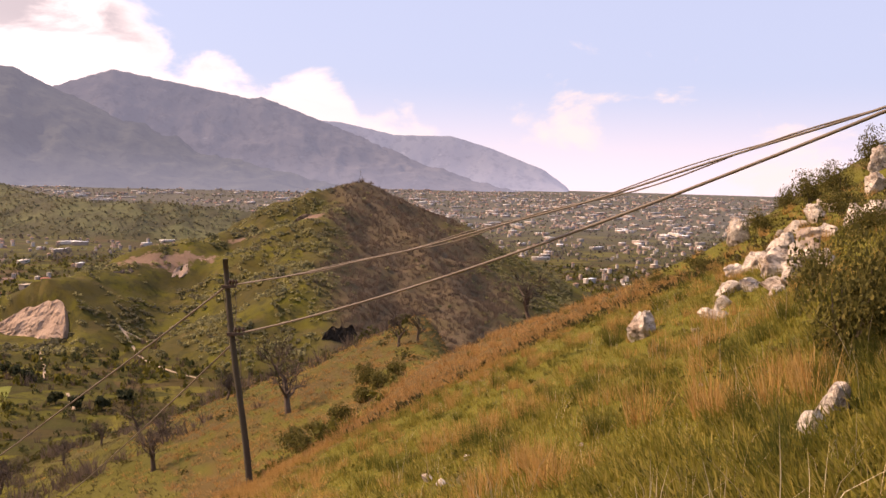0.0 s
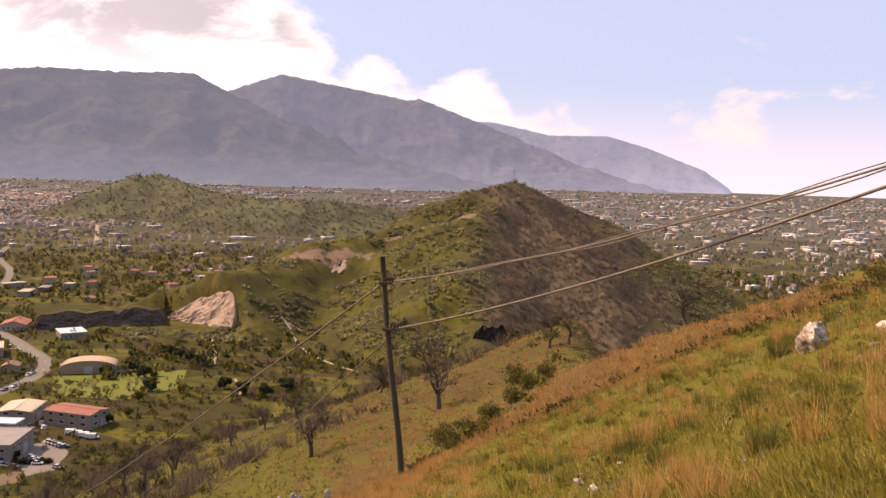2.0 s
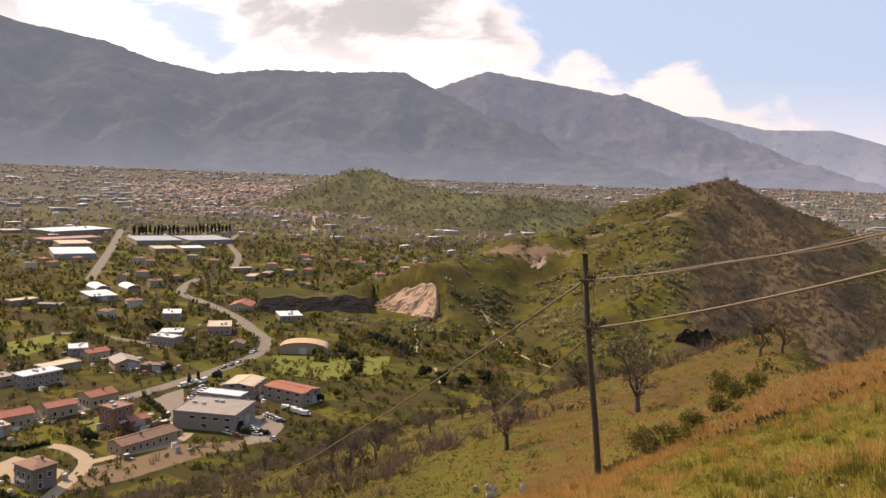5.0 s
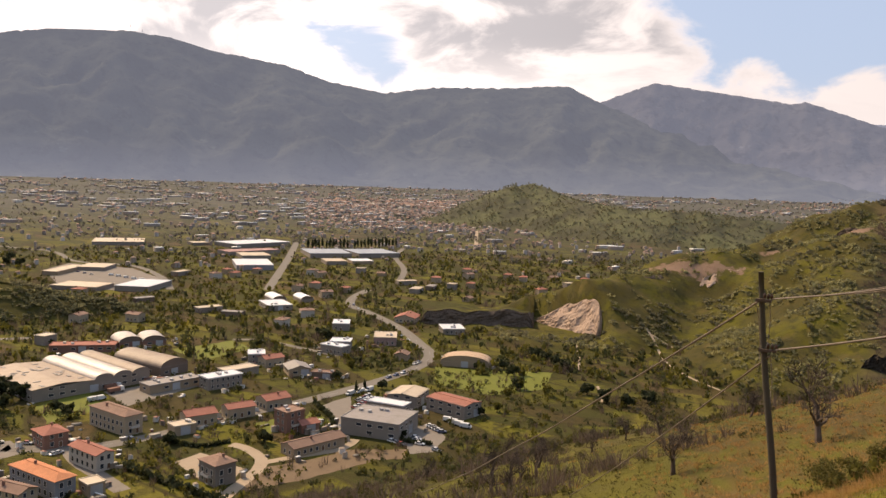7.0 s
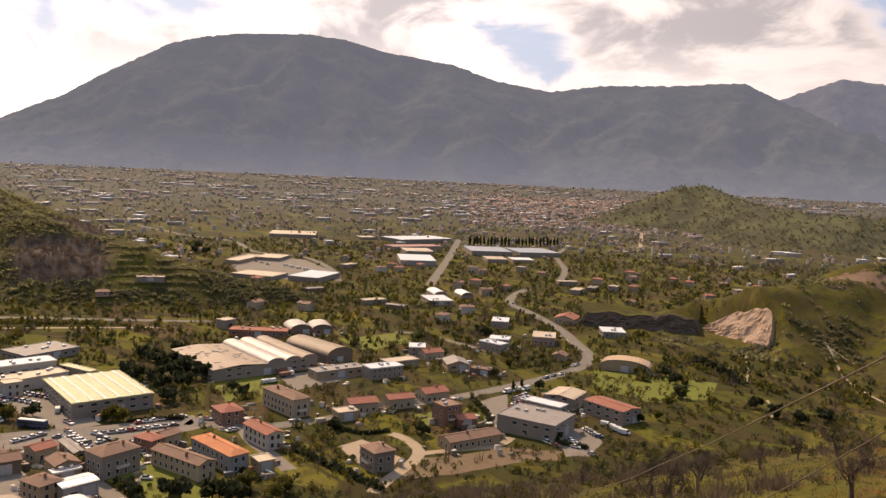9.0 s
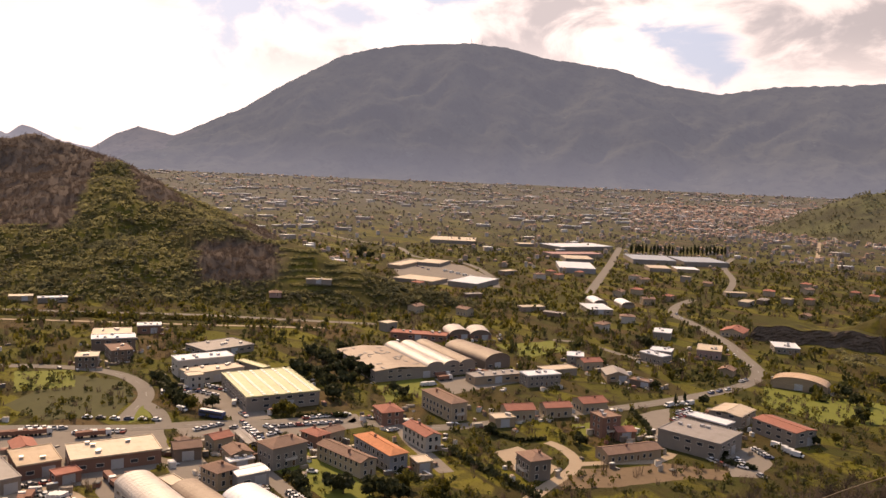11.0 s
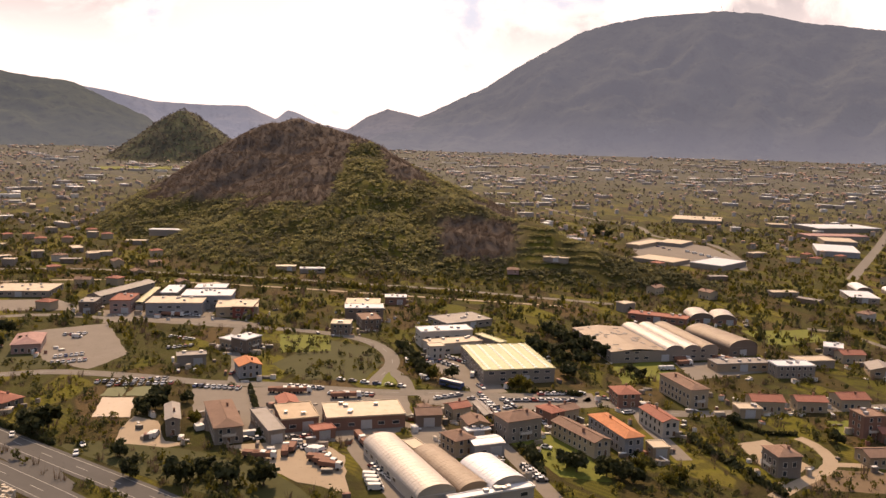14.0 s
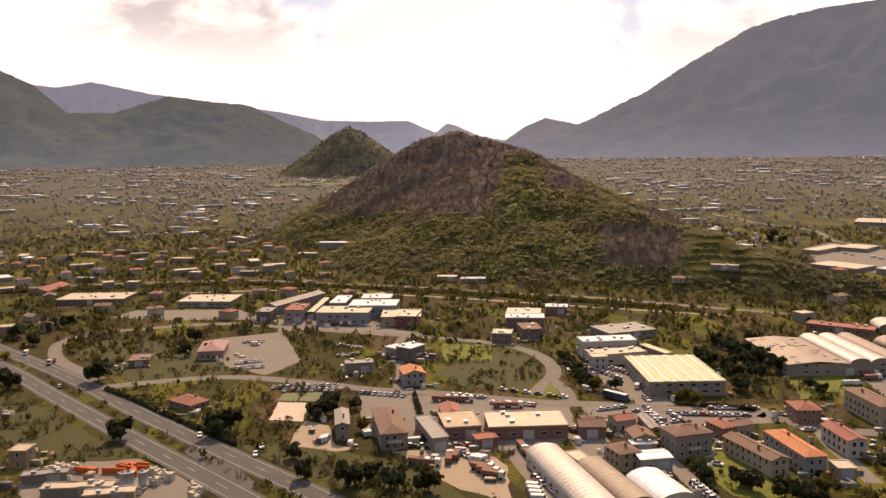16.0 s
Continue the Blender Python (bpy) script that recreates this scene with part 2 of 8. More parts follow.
def ground_material():
    n = material("land", 0.95, spec=0.08)
    pos = n.add("ShaderNodeNewGeometry").outputs["Position"]
    zone = {}
    for k in ("wild", "wood", "leafless", "hilltop", "dry", "town", "farther"):
        a = n.add("ShaderNodeAttribute")
        a.attribute_name, zone[k] = k, a.outputs["Fac"]
    # fields of the plain: strips of grass, crops and tilled earth between hedgerows
    turn = n.add("ShaderNodeMapping")
    turn.inputs["Rotation"].default_value = (0, 0, 0.6)
    turn.inputs["Scale"].default_value = (1.0, 2.4, 1.0)
    n.link(pos, turn.inputs["Vector"])
    warp = n.add("ShaderNodeVectorMath")
    warp.operation = "MULTIPLY_ADD"
    n.link(n.noise(0.03, 3, 0.5, pos, out=1), warp.inputs[0])
    warp.inputs[1].default_value = (14, 14, 0)
    n.link(turn.outputs[0], warp.inputs[2])
    cell = n.voronoi(0.024, warp.outputs[0], out="Color")
    border = n.voronoi(0.024, warp.outputs[0], "DISTANCE_TO_EDGE")
    sep = n.add("ShaderNodeSeparateColor")
    n.link(cell, sep.inputs[0])
    field = n.ramp(sep.outputs[0], [(0.0, (0.040, 0.046, 0.012)), (0.22, (0.078, 0.086, 0.014)), (0.40, (0.052, 0.044, 0.018)), (0.55, (0.100, 0.104, 0.015)), (0.70, (0.085, 0.063, 0.034)), (0.80, (0.046, 0.052, 0.015)), (0.92, (0.120, 0.118, 0.022))], "CONSTANT")
    mottled = n.noise(0.09, 6, 0.62, pos)
    field = n.mix(n.step(mottled, 0.35, 0.75), field, n.mix(0.4, field, (0.080, 0.066, 0.030)))
    # crops in rows, scrub and single bushes
    rows = n.add("ShaderNodeTexWave", Scale=0.09, Distortion=1.2)
    n.link(turn.outputs[0], rows.inputs["Vector"])
    field = n.mix(n.math("MULTIPLY", n.math("MULTIPLY", rows.outputs["Fac"], n.step(sep.outputs[1], 0.45, 0.55)), 0.45), field, (0.034, 0.034, 0.012))
    hedge = n.math("MULTIPLY", n.step(n.math("ADD", border, n.math("MULTIPLY", n.noise(0.12, 4, 0.6, pos), 0.12)), 0.145, 0.085), n.step(n.noise(0.012, 3, 0.5, pos), 0.38, 0.52))
    bush = n.math("MULTIPLY", n.step(n.noise(0.11, 6, 0.68, pos), 0.52, 0.58), n.step(n.noise(0.008, 3, 0.5, pos), 0.36, 0.58))
    thick = n.math("MAXIMUM", n.math("MULTIPLY", hedge, 0.85), n.math("MULTIPLY", bush, 0.8))
    tree_tone = n.mix(n.noise(0.045, 4, 0.6, pos), (0.020, 0.021, 0.009), (0.052, 0.045, 0.020))
    field = n.mix(thick, field, tree_tone)
    field = n.mix(n.math("MULTIPLY", n.step(n.noise(0.6, 6, 0.7, pos), 0.50, 0.68), 0.45), field, (0.026, 0.025, 0.010))
    field = n.mix(1.0, field, (1.12, 1.0, 0.85), "MULTIPLY")
    # spring grass and last year's dry grass of the slope
    wide, fine = n.noise(0.085, 5, 0.6, pos), n.noise(1.6, 8, 0.7, pos)
    stretch = n.noise(7.0, 6, 0.7, pos)
    green = n.mix(fine, (0.068, 0.066, 0.010), (0.165, 0.146, 0.022))
    dry = n.mix(stretch, (0.072, 0.047, 0.016), (0.160, 0.097, 0.034))
    grass = n.mix(n.step(n.math("ADD", n.math("ADD", zone["dry"], n.math("MULTIPLY", wide, 0.30)), n.math("MULTIPLY", fine, 0.5)), 0.52, 0.92), green, dry)
    grass = n.mix(n.math("MULTIPLY", n.step(n.noise(0.7, 4, 0.6, pos), 0.62, 0.72), 0.7), grass, (0.10, 0.075, 0.045))
    # bare spring woodland
    clump = n.voronoi(0.13, pos)
    meadow = n.mix(n.step(n.noise(0.028, 5, 0.6, pos), 0.40, 0.62), (0.058, 0.048, 0.011), (0.092, 0.084, 0.012))
    meadow = n.mix(n.math("MULTIPLY", n.step(n.noise(0.14, 6, 0.66, pos), 0.50, 0.60), 0.7), meadow, (0.034, 0.032, 0.010))
    meadow = n.mix(n.math("MULTIPLY", n.step(n.noise(0.06, 6, 0.66, pos), 0.56, 0.66), 0.6), meadow, (0.105, 0.078, 0.030))
    wood = n.mix(n.math("ADD", zone["leafless"], n.math("MULTIPLY", n.math("SUBTRACT", n.noise(0.05, 5, 0.6, pos), 0.5), 0.5), clamp=True), meadow, n.mix(n.noise(0.2, 5, 0.6, pos), (0.092, 0.066, 0.044), (0.140, 0.101, 0.068)))
    wood = n.mix(n.math("MULTIPLY", n.step(clump, 0.25, 0.75), 0.35), wood, (0.050, 0.046, 0.024))
    # hilltop ground, its brown raised in tone to stand for haze
    wood = n.mix(zone["hilltop"], wood, n.mix(n.noise(0.15, 5, 0.6, pos), (0.075, 0.057, 0.046), (0.118, 0.090, 0.073)))
    # haze over the farther hills is mixed into the ground as greyer tones
    pasture = n.mix(n.step(n.noise(0.012, 6, 0.66, pos), 0.42, 0.58), (0.070, 0.068, 0.046), (0.112, 0.116, 0.062))
    wood = n.mix(zone["farther"], wood, n.mix(n.math("MULTIPLY", n.step(n.noise(0.03, 6, 0.66, pos), 0.48, 0.58), 0.5), pasture, (0.052, 0.050, 0.038)))
    rock = n.mix(n.noise(0.11, 8, 0.65, pos), (0.11, 0.070, 0.048), (0.26, 0.175, 0.125))
    # grey of built-up land, cooled to carry the plain's haze in its colour
    town_haze = n.mix(n.noise(0.035, 7, 0.68, pos), (0.060, 0.061, 0.061), (0.155, 0.153, 0.150))
    c = n.mix(zone["town"], field, town_haze)
    c = n.mix(zone["wood"], c, wood)
    c = n.mix(zone["wild"], c, grass)
    # worked and broken ground on the quarried hill
    torn = n.noise(0.12, 8, 0.7, pos)
    for cx, cy, turned, long_, wide_ in ((-222, 638, 12, 46, 13), (-112, 706, 10, 13, 9), (-160, 690, 20, 26, 6)):
        m = n.add("ShaderNodeMapping")
        m.vector_type = "TEXTURE"
        m.inputs["Location"].default_value = (cx, cy, 0)
        m.inputs["Rotation"].default_value = (0, 0, radians(turned))
        m.inputs["Scale"].default_value = (long_, wide_, 1e6)
        n.link(pos, m.inputs["Vector"])
        far = n.add("ShaderNodeVectorMath")
        far.operation = "LENGTH"
        n.link(m.outputs[0], far.inputs[0])
        c = n.mix(n.step(n.math("ADD", far.outputs["Value"], n.math("MULTIPLY", torn, 3.0)), 2.40, 2.05), c, rock)
    n.link(c, n.bsdf.inputs["Base Color"])
    bumped(n, n.math("ADD", n.noise(0.5, 8, 0.7, pos), n.math("MULTIPLY", n.noise(6.0, 4, 0.6, pos), 0.2)), 0.7, 0.8)
    return n.mat


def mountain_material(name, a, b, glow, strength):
    """Far woods and pasture; the blue haze of the air is painted as emission, strongest over the foot."""
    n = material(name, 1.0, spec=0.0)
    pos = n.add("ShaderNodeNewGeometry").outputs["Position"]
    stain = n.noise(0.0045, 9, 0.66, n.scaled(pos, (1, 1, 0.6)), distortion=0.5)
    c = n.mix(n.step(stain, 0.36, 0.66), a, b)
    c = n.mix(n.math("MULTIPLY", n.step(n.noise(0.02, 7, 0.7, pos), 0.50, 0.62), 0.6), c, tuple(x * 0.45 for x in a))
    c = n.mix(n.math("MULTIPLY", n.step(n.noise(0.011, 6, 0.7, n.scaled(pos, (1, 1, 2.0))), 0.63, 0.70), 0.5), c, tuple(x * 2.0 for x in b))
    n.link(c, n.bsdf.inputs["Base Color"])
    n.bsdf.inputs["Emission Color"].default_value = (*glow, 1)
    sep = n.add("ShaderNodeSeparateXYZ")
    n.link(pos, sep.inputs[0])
    # painted haze: the surface glows more towards the foot
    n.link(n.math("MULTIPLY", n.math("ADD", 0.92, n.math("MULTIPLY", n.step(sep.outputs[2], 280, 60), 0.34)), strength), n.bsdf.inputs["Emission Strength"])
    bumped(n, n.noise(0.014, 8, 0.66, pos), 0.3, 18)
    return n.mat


# ---- the ground ----


def mesh_object(name, verts, faces, mat, smooth_shade=False, parent=None):
    me = bpy.data.meshes.new(name)
    me.from_pydata(verts, [], faces)
    me.materials.append(mat)
    if smooth_shade:
        me.polygons.foreach_set("use_smooth", [True] * len(me.polygons))
    me.update()
    ob = new(name, me)
    ob.parent = parent
    return ob


def polar_sheet(name, azs, rs, fz, mat, closed=False):
    """A sheet over a fan of bearings (degrees to the left of +y) and distances."""
    A, Rr = np.meshgrid(np.radians(azs), rs, indexing="ij")
    X, Y = -np.sin(A) * Rr, np.cos(A) * Rr
    Z = fz(X, Y, np.degrees(A), Rr)
    na, nr = X.shape
    verts = np.stack([X, Y, Z], -1).reshape(-1, 3)
    i = np.arange(na if closed else na - 1)[:, None] * nr + np.arange(nr - 1)[None]
    j = (i + nr) % (na * nr)
    faces = np.stack([i, i + 1, j + 1, j], -1).reshape(-1, 4)
    me = bpy.data.meshes.new(name)
    me.vertices.add(len(verts))
    me.vertices.foreach_set("co", verts.ravel())
    me.loops.add(faces.size)
    me.loops.foreach_set("vertex_index", faces.ravel().astype(np.int32))
    me.polygons.add(len(faces))
    me.polygons.foreach_set("loop_start", np.arange(0, faces.size, 4, dtype=np.int32))
    me.polygons.foreach_set("use_smooth", np.ones(len(faces), bool))
    me.materials.append(mat)
    me.update(calc_edges=True)
    return new(name, me), X.ravel(), Y.ravel()


def attribute(ob, name, values):
    a = ob.data.attributes.new(name, "FLOAT", "POINT")
    a.data.foreach_set("value", np.ascontiguousarray(values, np.float32))


def build_ground():
    azs = np.concatenate([np.arange(-42, 128, 0.45), np.arange(128, 318, 3.0)])
    rs = np.concatenate([[0.02], np.geomspace(0.6, 430, 130), np.linspace(436, 1180, 105), np.geomspace(1200, 2380, 32), np.linspace(2400, 2800, 26), np.geomspace(2850, 4930, 14)])
    ob, x, y = polar_sheet("ground", azs, rs, lambda X, Y, a, r: height(X, Y), ground_material(), closed=True)
    p, h, s = plain(x, y), hills(x, y), slope(x, y)
    r = np.hypot(x, y)
    az = np.degrees(np.arctan2(-x, y))
    wild = smooth(s - np.maximum(h, p), -2, 3) * smooth(r, 175, 115) * np.maximum(smooth(np.abs(az), 36, 22), smooth(r, 60, 45)) * (0.12 + 0.35 * smooth(r, 112, 84) + 0.53 * smooth(r, 66, 40))
    wood = np.maximum(smooth(h - p, -3, 4), smooth(s - p, -6, 2))
    attribute(ob, "wild", wild)
    attribute(ob, "wood", wood)
    attribute(ob, "leafless", brown_woods(x, y, h))
    attribute(ob, "hilltop", brown_woods(x, y, h) * (az > 55) * (r < 1300))
    # painted haze: grows with distance
    attribute(ob, "farther", 0.9 * smooth(r, 1100, 1300))
    attribute(ob, "dry", np.clip(dryness(x, y), -0.5, 1.2) - 0.45 * smooth(r, 90, 120))
    # built-up grey and painted haze together, rising with distance
    attribute(ob, "town", smooth(r, 800, 2400) * 0.66 * (1 - wood))
    tagged(ob, "grassy hillside falling to a green plain of fields and houses", "ground", kind="structure")
    return ob


ground = build_ground()

# ---- mountains: ranges far behind the plain ----


def crest(table):
    a, e = zip(*table)
    return lambda az: np.interp(az, a, e)


def build_range(name, label, table, r0, r1, mat, seed, rough=1.0, foot=None):
    top = crest(table)

    def fz(X, Y, a, r):
        s = (r - r0) / (r1 - r0)
        full = r1 * np.tan(np.radians(top(a))) + 110
        base = plain(X, Y) - 6
        spur = waves(a * 60, r * 0.30, 620, seed, 3)
        rise = np.clip(s, 0, 1) ** (1.10 + 0.28 * spur) * smooth(s, -0.05, 0.22)
        z = base + (full - base) * rise
        # side valleys cut down the flank between sharp ribs, ever finer towards the crest
        body = np.sin(np.pi * np.clip(s, 0, 1))
        cut = np.abs(waves(X + 60 * waves(X, Y, 900, seed + 3, 2), Y, 520, seed + 1, 3))
        fine = np.abs(waves(X, Y, 170, seed + 4, 2))
        return z + rough * (40 * (0.35 - cut) + 5 * (0.35 - fine)) * body + rough * 4 * waves(X, Y, 60, seed + 2, 3) * smooth(s, 0.1, 0.4)

    azs = np.arange(table[0][0], table[-1][0] + 0.01, 0.18)
    rs = np.linspace(r0, r1 + 50, 60)

    def with_back(X, Y, a, r):
        z = fz(X, Y, a, np.minimum(r, r1))
        return z - np.maximum(r - r1, 0) * 1.2

    ob, x, y = polar_sheet(name, azs, rs, with_back, mat)
    return tagged(ob, label, "mountain", kind="structure")


MAIN = [(6.0, -0.7), (7.5, -0.18), (11, 0.84), (16.8, 2.57), (20.3, 3.97), (24.6, 5.1), (27.4, 6.45), (28.4, 6.45), (32.1, 6.2), (36.1, 6.15), (39.8, 5.64), (43.5, 6.2), (46.6, 7.18), (51.3, 7.8), (53.6, 8.4), (56.1, 8.62), (60.3, 8.4), (63.1, 7.98), (65.2, 7.34), (69.2, 5.06), (71.5, 3.56), (73.1, 2.85), (74.9, 1.94), (77, 0.9), (79, 0.2), (81, -0.6)]
SECOND = [(-6, -0.6), (-3.6, 0.0), (-0.5, 1.07), (3.5, 2.31), (8.9, 4.22), (12.4, 5.48), (13.2, 5.35), (17.3, 6.01), (21.8, 6.69), (24.7, 5.6), (27, 4.6), (30, 4.0)]
CAPE = [(-8.9, -0.5), (-8.2, 0.21), (-6.7, 1.24), (-3.1, 2.61), (-0.4, 3.38), (3.5, 3.34), (7.3, 4.09), (11, 4.2), (14, 3.4)]
EAST = [(71, 1.6), (74.0, 2.09), (75.9, 1.56), (78, 2.02), (79.4, 1.45), (80.7, 0.56), (82, -0.4)]
GAP = [(80, 0.4), (82.6, 0.88), (84.0, 1.55), (84.7, 1.75), (85.5, 1.11), (87.4, 1.95), (90.1, 1.92), (93.2, 2.03), (96, 2.6), (104.3, 3.79), (107.6, 4.45), (109.6, 4.07), (116, 4.8), (126, 5.0)]
LEFT = [(92, -0.4), (93.6, 1.01), (95.8, 1.97), (98, 3.06), (100.5, 3.28), (103, 3.63), (105.4, 2.89), (106.4, 2.54), (109.1, 2.52), (110.9, 4.21), (112.6, 5.0), (118, 6.5), (126, 7.0)]
# haze tint that the ranges emit themselves, in place of real air
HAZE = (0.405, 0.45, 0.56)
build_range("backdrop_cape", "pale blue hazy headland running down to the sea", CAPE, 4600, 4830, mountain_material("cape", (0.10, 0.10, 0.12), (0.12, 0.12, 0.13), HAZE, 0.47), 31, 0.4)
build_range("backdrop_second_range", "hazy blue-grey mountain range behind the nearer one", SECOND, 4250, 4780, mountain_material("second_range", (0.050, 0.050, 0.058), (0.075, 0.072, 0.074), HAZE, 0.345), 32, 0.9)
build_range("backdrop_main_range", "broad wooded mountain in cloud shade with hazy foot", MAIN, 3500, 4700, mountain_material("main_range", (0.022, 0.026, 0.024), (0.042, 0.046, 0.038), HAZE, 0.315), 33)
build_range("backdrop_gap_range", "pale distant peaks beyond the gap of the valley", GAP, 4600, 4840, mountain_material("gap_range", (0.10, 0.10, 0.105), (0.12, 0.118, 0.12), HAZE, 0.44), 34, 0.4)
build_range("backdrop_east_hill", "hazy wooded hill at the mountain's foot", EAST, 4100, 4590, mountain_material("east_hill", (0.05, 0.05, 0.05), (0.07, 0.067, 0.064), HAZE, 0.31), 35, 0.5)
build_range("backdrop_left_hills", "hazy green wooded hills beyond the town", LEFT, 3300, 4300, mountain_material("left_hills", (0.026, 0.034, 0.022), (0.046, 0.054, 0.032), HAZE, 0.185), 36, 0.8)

# ---- building materials ----


def flat_paint(name, rgb, rough=0.85, grain=0.25, scale=0.6, spec=0.25, metallic=0.0, vary=0.25):
    """A weathered surface: two scales of stain and a different tone from piece to piece."""
    n = material(name, rough, metallic, spec)
    pos = n.add("ShaderNodeTexCoord").outputs["Object"]
    dark = tuple(c * (1 - grain * 1.5) for c in rgb)
    light = tuple(min(1, c * (1 + grain * 0.7)) for c in rgb)
    big, small = n.noise(scale * 0.35, 5, 0.6, pos), n.noise(scale * 5, 5, 0.65, pos)
    c = n.mix(n.math("ADD", n.math("MULTIPLY", big, 0.65), n.math("MULTIPLY", small, 0.35)), dark, light)
    rnd = n.add("ShaderNodeObjectInfo").outputs["Random"]
    c = n.mix(n.math("MULTIPLY", rnd, vary), c, tuple(c_ * 0.55 for c_ in rgb))
    n.link(c, n.bsdf.inputs["Base Color"])
    bumped(n, small, 0.25, 0.05)
    return n.mat


def tile_roof(name, rgb, vary=0.35):
    """Fired clay pantiles: courses as fine ribs, lichen and faded patches."""
    n = material(name, 0.85, spec=0.2)
    pos = n.add("ShaderNodeTexCoord").outputs["Object"]
    wave = n.add("ShaderNodeTexWave", Scale=1.6, Distortion=0.4)
    wave.bands_direction = "X"
    n.link(pos, wave.inputs["Vector"])
    patch, grain = n.noise(0.35, 5, 0.6, pos), n.noise(4, 5, 0.7, pos)
    c = n.mix(patch, tuple(x * 0.6 for x in rgb), tuple(min(1, x * 1.3) for x in rgb))
    c = n.mix(n.math("MULTIPLY", n.step(grain, 0.5, 0.75), 0.5), c, (0.16, 0.13, 0.10))
    rnd = n.add("ShaderNodeObjectInfo").outputs["Random"]
    c = n.mix(n.math("MULTIPLY", rnd, vary), c, tuple(x * 0.5 for x in rgb))
    n.link(c, n.bsdf.inputs["Base Color"])
    bumped(n, wave.outputs["Fac"], 0.5, 0.08)
    return n.mat


def ribbed_roof(name, rgb, rough=0.5, stains=0.5):
    """Corrugated sheet or felted concrete with rust and dirt runs."""
    n = material(name, rough, spec=0.4)
    pos = n.add("ShaderNodeTexCoord").outputs["Object"]
    wave = n.add("ShaderNodeTexWave", Scale=1.1, Distortion=0.1)
    n.link(pos, wave.inputs["Vector"])
    dirt = n.noise(0.22, 7, 0.65, pos)
    runs = n.noise(1.2, 6, 0.65, n.scaled(pos, (1.0, 0.15, 1.0)))
    c = n.mix(n.math("MULTIPLY", n.step(dirt, 0.42, 0.72), stains), rgb, tuple(x * f for x, f in zip(rgb, (0.62, 0.56, 0.50))))
    c = n.mix(n.math("MULTIPLY", n.step(runs, 0.5, 0.75), stains * 0.8), c, tuple(x * f for x, f in zip(rgb, (0.72, 0.66, 0.58))))
    n.link(c, n.bsdf.inputs["Base Color"])
    bumped(n, wave.outputs["Fac"], 0.3, 0.06)
    return n.mat


PAINT = {
    "greywall": flat_paint("grey render", (0.262, 0.220, 0.185)), "whitewall": flat_paint("white render", (0.475, 0.425, 0.365)),
    "creamwall": flat_paint("cream render", (0.400, 0.318, 0.222)), "tanwall": flat_paint("tan render", (0.346, 0.259, 0.173)),
    "brownwall": flat_paint("brown render", (0.187, 0.137, 0.108)), "brickwall": flat_paint("brick red render", (0.245, 0.130, 0.094)),
    "bluewall": flat_paint("blue grey render", (0.280, 0.274, 0.280)), "pinkwall": flat_paint("pink render", (0.374, 0.245, 0.216)),
    "redwall": flat_paint("dark red cladding", (0.216, 0.065, 0.050)), "shellwall": flat_paint("raw concrete", (0.216, 0.178, 0.148)),
    "redroof": tile_roof("red tiles", (0.378, 0.153, 0.108)), "brownroof": tile_roof("brown tiles", (0.270, 0.167, 0.122)),
    "orangeroof": tile_roof("orange tiles", (0.558, 0.225, 0.108), 0.15), "pinkroof": tile_roof("faded pink tiles", (0.405, 0.243, 0.216)),
    "greyroof": ribbed_roof("grey sheeting", (0.243, 0.216, 0.198), 0.7), "tanroof": ribbed_roof("tan felt", (0.450, 0.342, 0.234), 0.8),
    "whiteroof": ribbed_roof("white sheeting", (0.66, 0.65, 0.65), 0.35, 0.25), "creamroof": ribbed_roof("pale screed", (0.46, 0.37, 0.27), 0.6),
    "greenroof": ribbed_roof("greenish yellow sheeting", (0.42, 0.4, 0.22), 0.55), "slateroof": ribbed_roof("blue grey sheeting", (0.270, 0.297, 0.342), 0.6),
    "creambarrel": ribbed_roof("cream vault sheeting", (0.56, 0.49, 0.42), 0.4, 0.35), "tanbarrel": ribbed_roof("tan vault sheeting", (0.29, 0.215, 0.155), 0.6),
    "whitebarrel": ribbed_roof("white vault membrane", (0.72, 0.71, 0.7), 0.4, 0.15), "orangebarrel": ribbed_roof("weathered greenhouse film", (0.5, 0.34, 0.21), 0.5),
}
WORDS = {
    "greywall": "grey rendered", "whitewall": "white rendered", "creamwall": "cream rendered", "tanwall": "tan rendered", "brownwall": "dark brown", "brickwall": "brick-red",
    "bluewall": "blue-grey", "pinkwall": "pink rendered", "redwall": "dark red clad", "shellwall": "unfinished bare concrete", "redroof": "red tiled roof", "brownroof": "brown tiled roof",
    "orangeroof": "bright orange tiled roof", "pinkroof": "faded pink tiled roof", "greyroof": "grey sheet roof", "tanroof": "tan flat roof", "whiteroof": "glaring white roof", "creamroof": "pale cream roof",
    "greenroof": "yellow-green sheet roof", "slateroof": "blue-grey sheet roof", "creambarrel": "cream vaulted roof", "tanbarrel": "stained tan vaulted roof", "whitebarrel": "white vaulted roof", "orangebarrel": "weathered orange film roof",
}
GLASS_DARK = flat_paint("dark window glass", (0.035, 0.04, 0.05), 0.15, 0.2, 1.0, 0.5, vary=0.1)
TRIM = flat_paint("window trim", (0.55, 0.50, 0.44))
SHUTTER = flat_paint("brown shutter", (0.16, 0.09, 0.05))
LIGHT_SHEET = ribbed_roof("translucent skylight sheet", (0.80, 0.78, 0.66), 0.3, 0.2)
METAL = flat_paint("galvanised metal", (0.45, 0.45, 0.46), 0.45, 0.2, 1.0, 0.5, 0.6)


def part(name, bm, mat, parent, label=""):
    """One mesh object under a thing or a part."""
    me = bpy.data.meshes.new(name)
